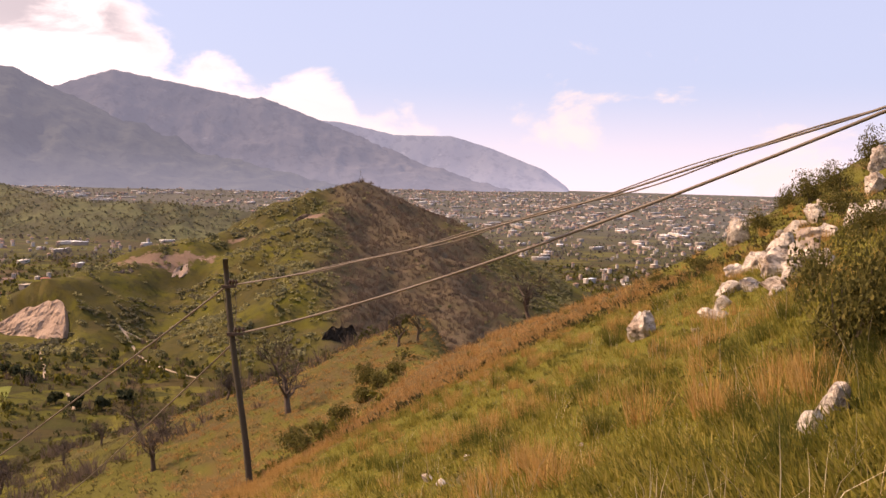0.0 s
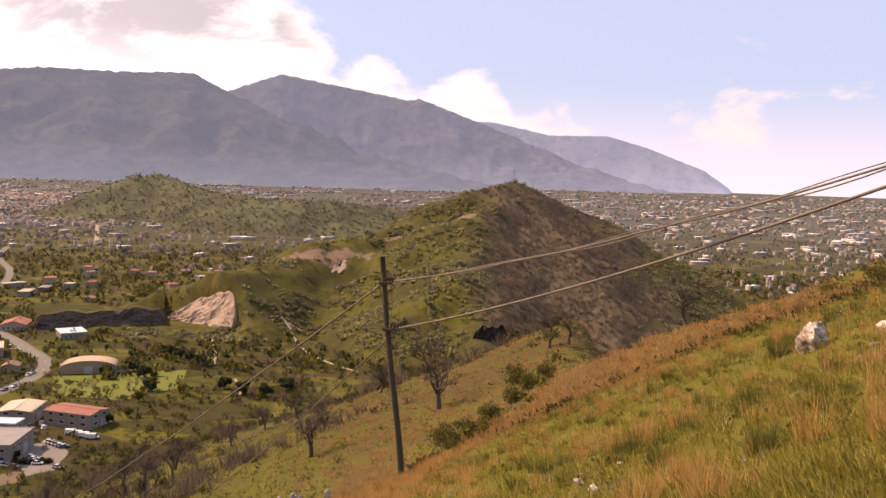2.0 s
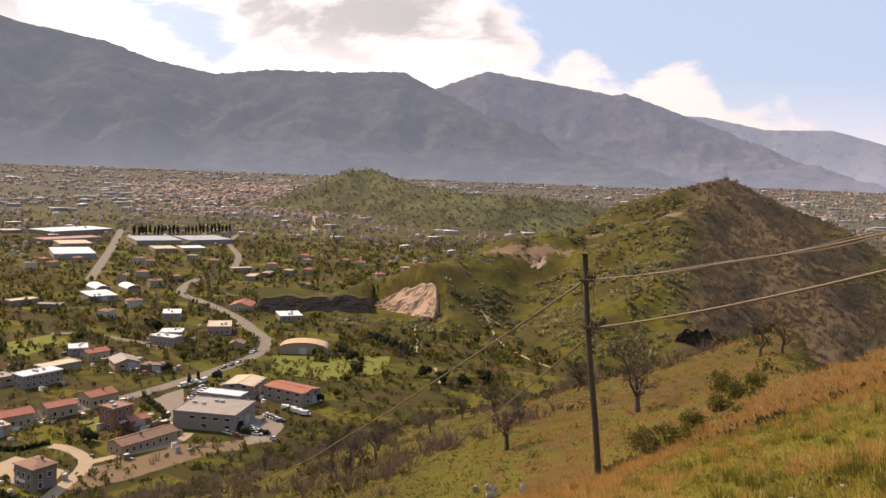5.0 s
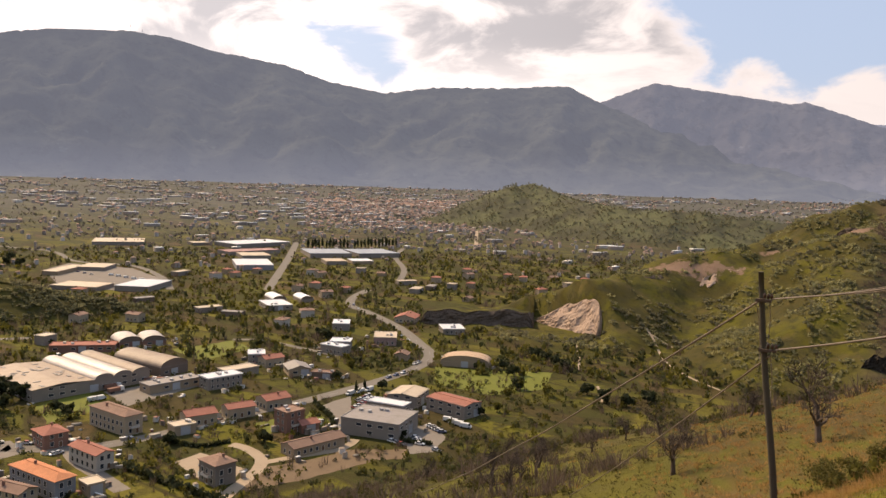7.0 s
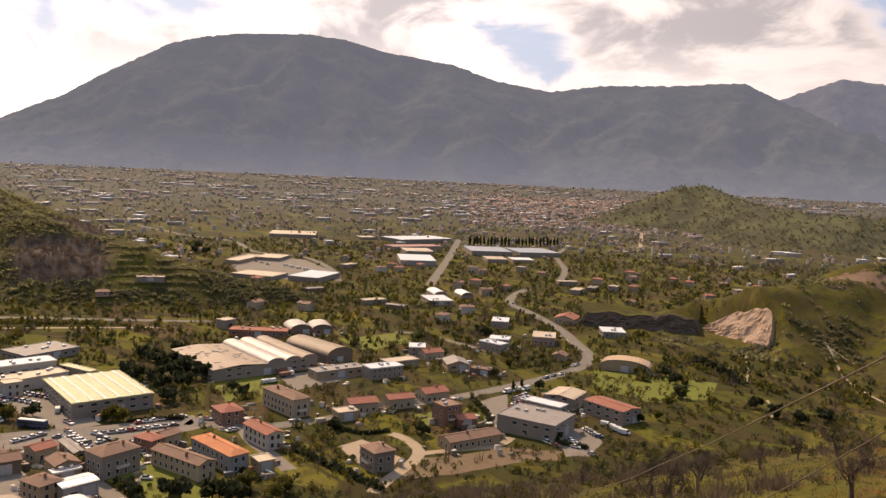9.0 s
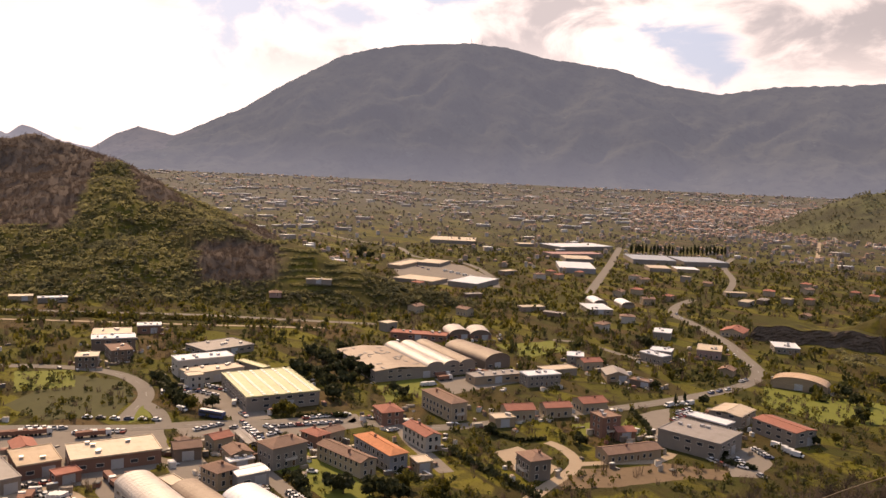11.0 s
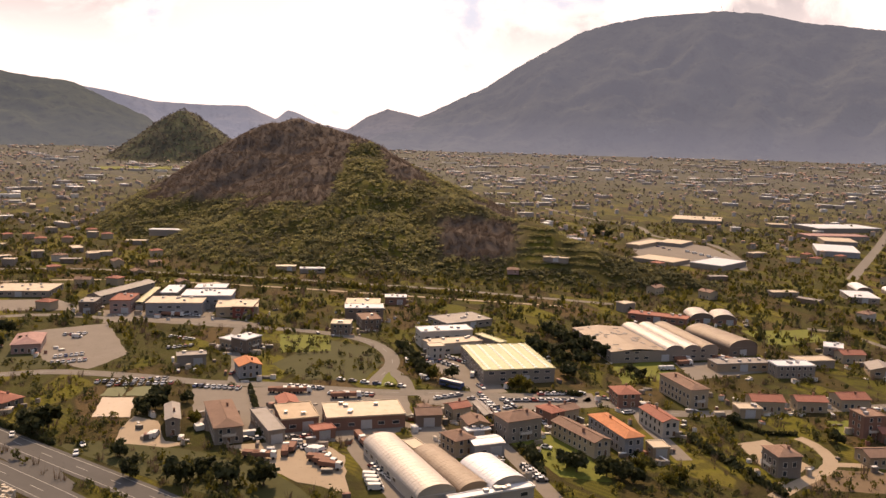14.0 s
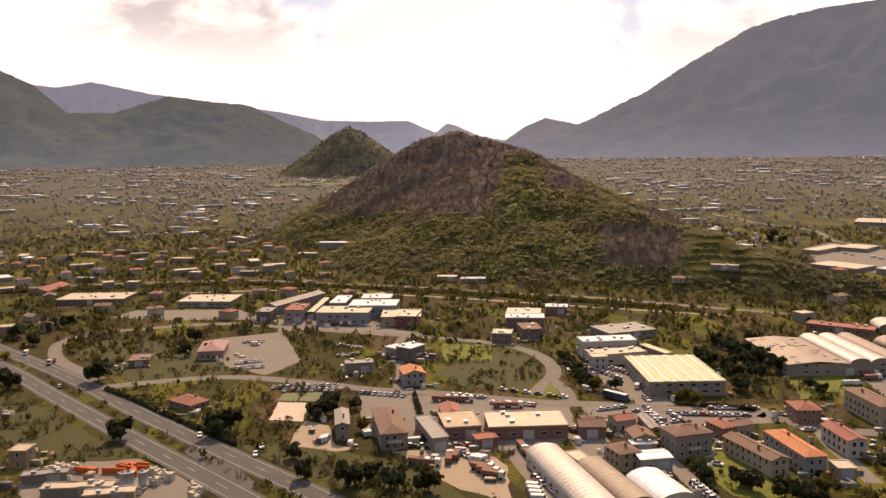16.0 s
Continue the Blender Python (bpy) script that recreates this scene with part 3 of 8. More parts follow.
    bm.to_mesh(me)
    bm.free()
    for m in mat if isinstance(mat, (list, tuple)) else (mat,):
        me.materials.append(m)
    ob = new(name, me)
    ob.parent = parent
    return tagged(ob, label)


def share(name, me, parent, m):
    """Another object on a mesh that exists already."""
    ob = new(name, me)
    ob.parent, ob.matrix_local = parent, m
    return ob


def box(bm, x0, x1, y0, y1, z0, z1, mi=0):
    v = [bm.verts.new((x, y, z)) for z in (z0, z1) for x, y in ((x0, y0), (x1, y0), (x1, y1), (x0, y1))]
    for f in ((3, 2, 1, 0), (4, 5, 6, 7), (0, 1, 5, 4), (1, 2, 6, 5), (2, 3, 7, 6), (3, 0, 4, 7)):
        bm.faces.new([v[i] for i in f]).material_index = mi
    return v


def quad(bm, pts, mi=0):
    f = bm.faces.new([bm.verts.new(p) for p in pts])
    f.material_index = mi
    return f


def slab(bm, top, thick, mi=0):
    """A plate with thickness below a ring of points."""
    a = [bm.verts.new(p) for p in top]
    b = [bm.verts.new((p[0], p[1], p[2] - thick)) for p in top]
    bm.faces.new(a).material_index = mi
    bm.faces.new(b[::-1]).material_index = mi
    for i in range(len(a)):
        j = (i + 1) % len(a)
        bm.faces.new((a[i], b[i], b[j], a[j])).material_index = mi


def framed(w, h, deep):
    """A frame as one ring standing proud of the wall, outside at -y."""
    bm = bmesh.new()
    t, rings = 0.13, []
    for y, o in ((0.05, t), (-deep, t), (-deep, 0.0), (0.02, 0.0)):
        rings.append([bm.verts.new(p) for p in ((-w / 2 - o, y, -o), (w / 2 + o, y, -o), (w / 2 + o, y, h + o), (-w / 2 - o, y, h + o))])
    for a, b in zip(rings, rings[1:]):
        for i in range(4):
            j = (i + 1) % 4
            bm.faces.new((a[i], a[j], b[j], b[i]))
    return bm


def leaf_bm(w, h, ribs=0):
    """A pane or door leaf; with ribs it is a roller door of bent sheet."""
    bm = bmesh.new()
    n = max(1, ribs * 2)
    rows = []
    for i in range(n + 1):
        y = -0.03 if (i % 2 == 0 or not ribs) else -0.09
        rows.append([bm.verts.new((x, y, h * i / n)) for x in (-w / 2, w / 2)])
    for a, b in zip(rows, rows[1:]):
        bm.faces.new((a[0], a[1], b[1], b[0]))
    back = [bm.verts.new((x, 0.04, z)) for x, z in ((-w / 2, 0), (w / 2, 0), (w / 2, h), (-w / 2, h))]
    bm.faces.new((rows[0][0], back[0], back[1], rows[0][1]))
    bm.faces.new((rows[-1][0], rows[-1][1], back[2], back[3]))
    return bm


def mesh_from(name, bm, mat):
    me = bpy.data.meshes.new(name)
    bm.to_mesh(me)
    bm.free()
    me.materials.append(mat)
    return me


WINDOWS = [(mesh_from("window", framed(w, h, 0.10), TRIM), mesh_from("pane", leaf_bm(w, h), GLASS_DARK)) for w, h in ((1.1, 1.5), (1.3, 1.7), (2.4, 1.2))]
DOOR = (mesh_from("door", framed(1.2, 2.2, 0.10), TRIM), mesh_from("leaf", leaf_bm(1.2, 2.2), SHUTTER))
GATE = (mesh_from("loading_door", framed(4.0, 3.4, 0.12), METAL), mesh_from("roller", leaf_bm(4.0, 3.4, 8), METAL))


def opening(name, pair, inner, thing, m):
    share(inner, pair[1], share(name, pair[0], thing, m), Matrix())


def walls_mesh(L, W, h, t=0.3):
    """A ring of walls with thickness, its plinth and the loft floor, in one shell."""
    bm = bmesh.new()

    def ring(x, y, z):
        return [bm.verts.new(p) for p in ((-x, -y, z), (x, -y, z), (x, y, z), (-x, y, z))]

    x, y = L / 2, W / 2
    rings = [ring(x + 0.05, y + 0.05, -1.0), ring(x + 0.05, y + 0.05, 0.45), ring(x, y, 0.5), ring(x, y, h), ring(x - t, y - t, h), ring(x - t, y - t, h - 0.2)]
    for a, b in zip(rings, rings[1:]):
        for i in range(4):
            j = (i + 1) % 4
            bm.faces.new((a[i], a[j], b[j], b[i]))
    bm.faces.new(rings[-1])
    return bm


def roof_mesh(kind, L, W, h):
    bm = bmesh.new()
    o = 0.5 if kind in ("hip", "gable") else 0.3
    x, y = L / 2 + o, W / 2 + o
    if kind in ("hip", "gable", "lowgable"):
        k = 0.32 if kind != "lowgable" else 0.13
        along = L >= W
        a, b = (x, y) if along else (y, x)
        rise, inset = b * k * 1.0, (b * 0.95 if kind == "hip" else 0.0)
        inset = min(inset, a * 0.9)
        z = h - 0.12

        def p(u, v, w):
            return (u, v, w) if along else (-v, u, w)

        r0, r1 = p(-a + inset, 0, z + rise), p(a - inset, 0, z + rise)
        c = [p(-a, -b, z), p(a, -b, z), p(a, b, z), p(-a, b, z)]
        slab(bm, [c[0], c[1], r1, r0], 0.22)
        slab(bm, [c[2], c[3], r0, r1], 0.22)
        if kind == "hip":
            slab(bm, [c[1], c[2], r1], 0.22)
            slab(bm, [c[3], c[0], r0], 0.22)
        # ridge tiles
        rw = 0.16
        q0, q1 = p(-a + inset, -rw, z + rise + 0.02), p(a - inset, rw, z + rise + 0.16)
        box(bm, min(q0[0], q1[0]), max(q0[0], q1[0]), min(q0[1], q1[1]), max(q0[1], q1[1]), z + rise - 0.05, z + rise + 0.12)
    elif kind == "barrel":
        # the vault runs along y, over the width L
        n, rise = 14, min(L * 0.25, 4.0)
        ribs = max(4, int(W / 2.2))
        prof = [(-L / 2 * math.cos(math.pi * i / n), rise * math.sin(math.pi * i / n)) for i in range(n + 1)]
        grid = []
        for k in range(ribs + 1):
            yc = -W / 2 + W * k / ribs
            for dy, s in ((-0.16, 1.0), (-0.12, 1.014), (0.12, 1.014), (0.16, 1.0)):
                grid.append([bm.verts.new((xa * s, yc + dy, h + za * s)) for xa, za in prof])
        for a, b in zip(grid, grid[1:]):
            for i in range(n):
                bm.faces.new((a[i], a[i + 1], b[i + 1], b[i]))
    else:
        def ring(a, b, z):
            return [bm.verts.new(p) for p in ((-a, -b, z), (a, -b, z), (a, b, z), (-a, b, z))]

        rings = [ring(x - 0.4, y - 0.4, h - 0.05), ring(x, y, h - 0.05), ring(x, y, h + 0.5), ring(x - 0.3, y - 0.3, h + 0.5), ring(x - 0.32, y - 0.32, h + 0.25)]
        bm.faces.new(rings[0][::-1])
        for a, b in zip(rings, rings[1:]):
            for i in range(4):
                j = (i + 1) % 4
                bm.faces.new((a[i], a[j], b[j], b[i]))
        bm.faces.new(rings[-1])
    return bm


OCCUPIED, HOUSES = [], []


def building(kind, x, y, turn, L, W, h, roof, wall, cover):
    """A building with its walls, roof, windows and doors; L runs along its own x axis."""
    thing = new(kind)
    z = ground_z(x, y)
    OCCUPIED.append((x, y, 0.5 * math.hypot(L, W) + 1.5))
    HOUSES.append((x, y, 0.5 * math.hypot(L, W)))
    thing.matrix_world = pose(x, y, z, 0, 0, turn)
    names = {"warehouse": "warehouse", "bigwarehouse": "warehouse", "barrel": "warehouse", "hangar": "hangar", "works": "workshop"}
    thing.name = names.get(kind, kind)
    noun = {"warehouse": "warehouse", "bigwarehouse": "warehouse hall", "barrel": "vaulted hall", "hangar": "open vaulted hangar", "works": "workshop", "shop": "shop building"}.get(kind, kind)
    tagged(thing, f"{WORDS[wall]} {noun} with {WORDS[cover]}", "building" if kind not in ("house", "villa", "farmhouse") else "house", "buildings of the valley")
    rng = random.Random(int(abs(x) * 13 + abs(y) * 7))
    part("wall", walls_mesh(L, W, h), PAINT[wall], thing)
    near = math.hypot(x, y) < 700
    if roof == "barrel":
        part("roof", roof_mesh("barrel", L, W, h), PAINT[cover], thing)
        rise = min(L * 0.25, 4.0)
        for s in (-1, 1):
            bm = bmesh.new()
            ring = [(-L / 2 * 0.985 * math.cos(math.pi * i / 14), s * (W / 2 - 0.3), h + rise * 0.985 * math.sin(math.pi * i / 14)) for i in range(15)]
            bm.faces.new([bm.verts.new(p) for p in ring])
            # a hangar's open end is a dark brown sheet standing for the shade inside
            part("gable_end", bm, PAINT["brownwall" if kind == "hangar" else wall], thing)
    elif roof == "skylit":
        part("roof", roof_mesh("flat", L, W, h), PAINT[cover], thing)
        bm = bmesh.new()
        box(bm, -1.5, 1.5, -0.75, 0.75, 0, 0.2)
        first = part("skylight", bm, LIGHT_SHEET, thing)
        me = first.data
        rows, cols = int(L / 5.5), int(W / 3.6)
        bays = [(i, j) for i in range(rows) for j in range(cols)]
        for i, j in bays:
            m = pose(-L / 2 + L * (i + 0.5) / rows, -W / 2 + W * (j + 0.7) / cols, h + 0.26, 0, 0, 90)
            if (i, j) == (0, 0):
                first.matrix_local = m
            else:
                share("skylight", me, thing, m)
    elif roof == "flatbarrels":
        # the left half under a low pitched deck, the other under three broad vaults
        bm = bmesh.new()
        slab(bm, [(-L / 2 - 0.3, -W / 2 - 0.3, h), (-L / 4, -W / 2 - 0.3, h + 1.2), (-L / 4, W / 2 + 0.3, h + 1.2), (-L / 2 - 0.3, W / 2 + 0.3, h)], 0.3)
        slab(bm, [(-L / 4, -W / 2 - 0.3, h + 1.2), (0, -W / 2 - 0.3, h), (0, W / 2 + 0.3, h), (-L / 4, W / 2 + 0.3, h + 1.2)], 0.3)
        part("roof_deck", bm, PAINT[cover], thing)
        for i in range(3):
            vault = part("vault", roof_mesh("barrel", L / 6, W + 1, 0), PAINT["creambarrel" if i in (0, 1) else cover], thing)
            vault.location = (L / 12 + i * L / 6, 0, h)
            bm = bmesh.new()
            w = L / 6
            bm.faces.new([bm.verts.new((-w / 2 * math.cos(math.pi * k / 10), -W / 2 - 0.2, min(w * 0.25, 4) * 0.97 * math.sin(math.pi * k / 10))) for k in range(11)])
            part("gable_end", bm, PAINT["greywall"], thing).location = (L / 12 + i * L / 6, 0, h)
        bm = bmesh.new()
        box(bm, -1.6, 1.6, -0.6, 0.6, 0, 0.2)
        vent = part("roof_vent", bm, PAINT["greyroof"], thing)
        vent.location = (-L * 0.42, W * 0.1, h + 0.5)
        for _ in range(22):
            u, v = rng.uniform(0.03, 0.46), rng.uniform(-0.45, 0.45)
            share("roof_vent", vent.data, thing, pose(-L * u, W * v, h + 1.25 - abs(u - 0.25) * 4.6, 0, 0, rng.choice((0, 90))))
    else:
        part("roof", roof_mesh(roof, L, W, h), PAINT[cover], thing)
        if roof in ("hip", "gable") and kind in ("house", "villa", "farmhouse"):
            bm = bmesh.new()
            box(bm, -0.35, 0.35, -0.35, 0.35, 0, 1.6)
            box(bm, -0.45, 0.45, -0.45, 0.45, 1.6, 1.75)
            part("chimney", bm, PAINT["brickwall"], thing).location = (rng.uniform(-0.25, 0.25) * L, rng.choice((-0.15, 0.15)) * W, h + min(L, W) * 0.06)
        if roof == "gable":
            # the gable triangles under the roof's ends
            along = L >= W
            b, a = (W / 2, L / 2) if along else (L / 2, W / 2)
            for s in (-1, 1):
                bm = bmesh.new()
                tri = [(s * (a - 0.02), -b, h - 0.1), (s * (a - 0.02), b, h - 0.1), (s * (a - 0.02), 0, h + b * 0.32 - 0.1)]
                bm.faces.new([bm.verts.new(p if along else (-p[1], p[0], p[2])) for p in tri])
                part("gable_end", bm, PAINT[wall], thing)
        if roof == "flat" and near and L > 9:
            bm = bmesh.new()
            box(bm, -0.8, 0.8, -0.6, 0.6, 0, 0.9)
            box(bm, -0.9, 0.9, -0.7, 0.7, 0.9, 1.0)
            unit = part("roof_unit", bm, METAL, thing)
            unit.location = (rng.uniform(-0.3, 0.3) * L, rng.uniform(-0.3, 0.3) * W, h + 0.25)
            for _ in range(int(L / 7)):
                share("roof_unit", unit.data, thing, pose(rng.uniform(-0.42, 0.42) * L, rng.uniform(-0.4, 0.4) * W, h + 0.25, 0, 0, rng.choice((0, 90))))
    if near:
        homes = kind in ("house", "villa", "farmhouse", "office")
        floors = max(1, int(h / 3.0))
        win = WINDOWS[rng.choice((0, 1))] if homes else WINDOWS[2]
        for ux, uy, length, off, ang in ((1, 0, L, W / 2, 0), (0, 1, W, L / 2, 90), (1, 0, L, W / 2, 180), (0, 1, W, L / 2, 270)):
            step = 2.9 if homes else 5.0
            n = max(1, int((length - 1.2) / step))
            for i in range(n):
                u = (i - (n - 1) / 2) * min(step * 1.15, (length - 1.6) / n)
                base = Matrix.Rotation(radians(ang), 4, "Z") @ pose(u, -off, 0)
                for f in range(floors):
                    if f == 0 and i == n // 2 and ang in (0, 180):
                        opening("door" if homes else "loading_door", DOOR if homes else GATE, "leaf" if homes else "roller", thing, base @ pose(0, 0, 0.15))
                    elif rng.random() < (0.9 if homes else 0.75) and f * 3.0 + 2.7 < h + 0.2 and h > 3.4:
                        opening("window", win, "pane", thing, base @ pose(0, 0, (1.0 if homes else 1.6) + f * 3.0))
        if homes and h > 6 and L > 8:
            bm = bmesh.new()
            w = min(L * 0.5, 5)
            box(bm, -w / 2, w / 2, -1.2, 0, 0, 0.18)
            box(bm, -w / 2, w / 2, -1.2, -1.12, 0.18, 1.0)
            for s in (-1, 1):
                box(bm, s * w / 2 - 0.04, s * w / 2 + 0.04, -1.12, 0, 0.18, 1.0)
            part("balcony", bm, TRIM, thing).location = (0, -W / 2, 3.0)
    return thing


def ribbon(name, label, pts, width, mat, lift=0.06, lines=None, category="road"):
    """A strip of road laid over the land along a polyline, with thickness at its edges."""
    line = [Vector(p) for p in pts]
    fine = []
    for i in range(len(line) - 1):
        p0, p1, p2, p3 = line[max(i - 1, 0)], line[i], line[i + 1], line[min(i + 2, len(line) - 1)]
        k = max(2, int((p2 - p1).length / 6))
        for j in range(k):
            t = j / k
            fine.append(0.5 * (2 * p1 + (p2 - p0) * t + (2 * p0 - 5 * p1 + 4 * p2 - p3) * t * t + (3 * p1 - p0 - 3 * p2 + p3) * t ** 3))
    fine.append(line[-1])

    def strip(bm, o0, o1, up, mi=0, dash=False):
        edge, rows = [], []
        for i, p in enumerate(fine):
            d = (fine[min(i + 1, len(fine) - 1)] - fine[max(i - 1, 0)]).normalized()
            nrm = Vector((-d.y, d.x))
            edge += [p + nrm * o0, p + nrm * o1]
        zs = height([q.x for q in edge], [q.y for q in edge])
        for i in range(len(fine)):
            a, b, za, zb = edge[2 * i], edge[2 * i + 1], zs[2 * i], zs[2 * i + 1]
            rows.append([bm.verts.new(q) for q in ((a.x, a.y, za - 0.3), (a.x, a.y, za + up), (b.x, b.y, zb + up), (b.x, b.y, zb - 0.3))])
        for i, (r, s) in enumerate(zip(rows, rows[1:])):
            if dash and i % 3:
                continue
            for j in range(3):
                bm.faces.new((r[j], r[j + 1], s[j + 1], s[j])).material_index = mi

    OCCUPIED.extend((p.x, p.y, width / 2 + 1.5) for p in fine)
    bm = bmesh.new()
    strip(bm, width / 2, -width / 2, lift)
    ob = part(name, bm, mat, None)
    tagged(ob, label, category, kind="structure")
    for off, dash in lines or ():
        bm = bmesh.new()
        strip(bm, off + 0.14, off - 0.14, lift + 0.012, 0, dash)
        part("lane_marking", bm, WHITE_LINE, ob)
    return ob


def ground_patch(name, label, pts, mat, category, lift=0.04):
    """A flat plot of ground with a softly wandering edge."""
    rng = random.Random(len(pts) + int(pts[0][0]))
    ring = []
    for (ax, ay), (bx, by) in zip(pts, pts[1:] + pts[:1]):
        k = max(1, int(math.hypot(bx - ax, by - ay) / 4))
        for j in range(k):
            ring.append((ax + (bx - ax) * j / k + rng.uniform(-0.6, 0.6), ay + (by - ay) * j / k + rng.uniform(-0.6, 0.6)))
    bm = bmesh.new()
    zs = height([p[0] for p in ring], [p[1] for p in ring])
    slab(bm, [(x, y, z + lift) for (x, y), z in zip(ring, zs)], 0.4)
    bmesh.ops.recalc_face_normals(bm, faces=bm.faces)
    if category == "yard":
        YARDS.append(np.array(ring, float))
    return tagged(part(name, bm, mat, None), label, category, kind="structure")


YARDS = []
WHITE_LINE = flat_paint("road paint", (0.30, 0.285, 0.26), vary=0.0)


def paving(name, a, b, scale=0.12):
    n = material(name, 0.9, spec=0.2)
    pos = n.add("ShaderNodeNewGeometry").outputs["Position"]
    big, small = n.noise(scale, 6, 0.62, pos), n.noise(2.2, 6, 0.7, pos)
    c = n.mix(n.math("ADD", n.math("MULTIPLY", big, 0.7), n.math("MULTIPLY", small, 0.3)), a, b)
    c = n.mix(n.math("MULTIPLY", n.step(n.noise(0.5, 5, 0.6, pos), 0.58, 0.7), 0.35), c, tuple(x * 0.55 for x in a))
    n.link(c, n.bsdf.inputs["Base Color"])
    bumped(n, small, 0.3, 0.04)
    return n.mat


ASPHALT = paving("worn asphalt", (0.062, 0.058, 0.055), (0.112, 0.104, 0.096))
PALE_ROAD = paving("dusty road", (0.12, 0.105, 0.088), (0.195, 0.172, 0.146))
CONCRETE = paving("yard concrete", (0.14, 0.118, 0.096), (0.235, 0.203, 0.17))
SAND = paving("sandy earth", (0.25, 0.19, 0.13), (0.38, 0.3, 0.215))
MEADOW = paving("bright spring grass", (0.076, 0.088, 0.012), (0.165, 0.172, 0.026), 0.2)
TURF = paving("field grass", (0.030, 0.032, 0.009), (0.068, 0.064, 0.017), 0.15)
COURT = paving("pale cement screed", (0.42, 0.33, 0.25), (0.58, 0.48, 0.38))
COURT_GREEN = paving("faded green court paint", (0.12, 0.125, 0.065), (0.17, 0.172, 0.095))
EARTH = paving("tilled brown earth", (0.11, 0.075, 0.045), (0.18, 0.125, 0.075), 0.2)

# ---- roads and plots of the valley floor ----
ribbon("motorway_1", "far carriageway of a grey asphalt motorway", [(-566, -291), (-484, -214), (-417, -153), (-348, -97), (-300, -56), (-263, -24), (-241, -6)], 10.5, ASPHALT, 0.1, lines=[(-3.6, False), (0.0, True), (3.6, False)])
ribbon("motorway_2", "near carriageway of a grey asphalt motorway", [(-516, -267), (-443, -196), (-382, -146), (-318, -93), (-279, -60), (-256, -41), (-235, -25)], 10.5, ASPHALT, 0.1, lines=[(-3.6, False), (0.0, True), (3.6, False)])
ribbon("road_1", "main asphalt road through the houses", [(-393, -134), (-402, -100), (-404, -68), (-388, -28), (-374, -2), (-366, 24), (-345, 72), (-337, 104), (-322, 131), (-317, 155), (-318, 157), (-299, 172), (-292, 187), (-288, 209), (-286, 244), (-281, 287), (-281, 342), (-286, 380), (-301, 411), (-331, 437), (-374, 470), (-431, 503), (-460, 516), (-482, 538), (-502, 569), (-516, 601)], 8, PALE_ROAD, 0.08, lines=[(0.0, True)])
ribbon("road_2", "curved asphalt slip road with grass verges", [(-409, -135), (-448, -167), (-473, -179), (-495, -183), (-515, -172), (-526, -146), (-534, -95), (-510, -40), (-487, 12), (-462, 60), (-439, 82), (-413, 89), (-390, 87), (-371, 78), (-356, 70)], 7.5, PALE_ROAD, 0.07, lines=[(0.0, True)])
ribbon("road_3", "short arm of the road junction", [(-380, 83), (-363, 86), (-344, 84)], 6.5, PALE_ROAD, 0.09)
ribbon("road_4", "straight pale road running out to the far sheds", [(-578, 530), (-655, 615), (-759, 730), (-892, 873)], 9, PALE_ROAD, 0.06)
ribbon("road_5", "pale road curving round the walled works", [(-1210, 510), (-1062, 519), (-970, 540), (-872, 512), (-800, 537), (-703, 505), (-636, 465)], 7, PALE_ROAD, 0.06)
ribbon("road_6", "narrow lane between gardens", [(-421, 356), (-405, 368), (-368, 368), (-338, 368)], 5, PALE_ROAD, 0.06)
ribbon("road_7", "long straight road at the foot of the wooded hill", [(-703, -306), (-715, -220), (-715, -112), (-683, -29), (-651, 44), (-618, 102), (-587, 164), (-553, 211), (-511, 271)], 7, PALE_ROAD, 0.06)
ribbon("road_8", "lane between the houses", [(-306, 175), (-284, 167), (-264, 164), (-246, 161)], 6, CONCRETE, 0.06)
ribbon("road_9", "dirt track bending round the villa", [(-212, 172), (-219, 186), (-227, 204), (-236, 214), (-250, 218), (-257, 217)], 5, SAND, 0.05)
ribbon("road_10", "dirt lane to the long farm building", [(-232, 209), (-227, 224), (-220, 242), (-224, 255)], 4, SAND, 0.07)
ribbon("road_11", "street down to the vaulted halls", [(-304, 75), (-288, 53), (-266, 53), (-237, 57)], 9, CONCRETE, 0.06)
ribbon("road_12", "access lane beside the big halls", [(-276, 102), (-252, 103), (-235, 103), (-221, 103)], 6, CONCRETE, 0.06)
ribbon("road_13", "side road past the walled gardens", [(-373, 10), (-412, 13), (-446, 11), (-482, 17)], 5, PALE_ROAD, 0.05)
ribbon("road_14", "lane past the white factories", [(-491, -7), (-528, -0), (-552, 5)], 6, CONCRETE, 0.06)
ribbon("road_15", "pale lane climbing to the town", [(-531, 666), (-592, 752), (-680, 845), (-743, 941)], 7, PALE_ROAD, 0.06)
ribbon("road_16", "straight farm lane across the plain", [(-681, 1038), (-855, 1304)], 6, SAND, 0.06)
ribbon("road_17", "trackway along the railway bank", [(-658, -160), (-657, -72), (-613, 41), (-563, 133), (-510, 232)], 4, SAND, 0.05)
ground_patch("yard", "tan open yard beside the motorway", [(-320, -33), (-333, -28), (-325, -19), (-303, -16), (-298, -6), (-296, -23), (-303, -33)], SAND, "yard", 0.04)
ground_patch("yard", "sandy lorry yard behind the halls", [(-294, 6), (-294, 38), (-275, 45), (-245, 41), (-257, 27), (-272, 17)], SAND, "yard", 0.04)
ground_patch("yard", "grey concrete yard between the sheds", [(-302, 72), (-302, 87), (-265, 87), (-265, 79), (-281, 73)], CONCRETE, "yard", 0.04)
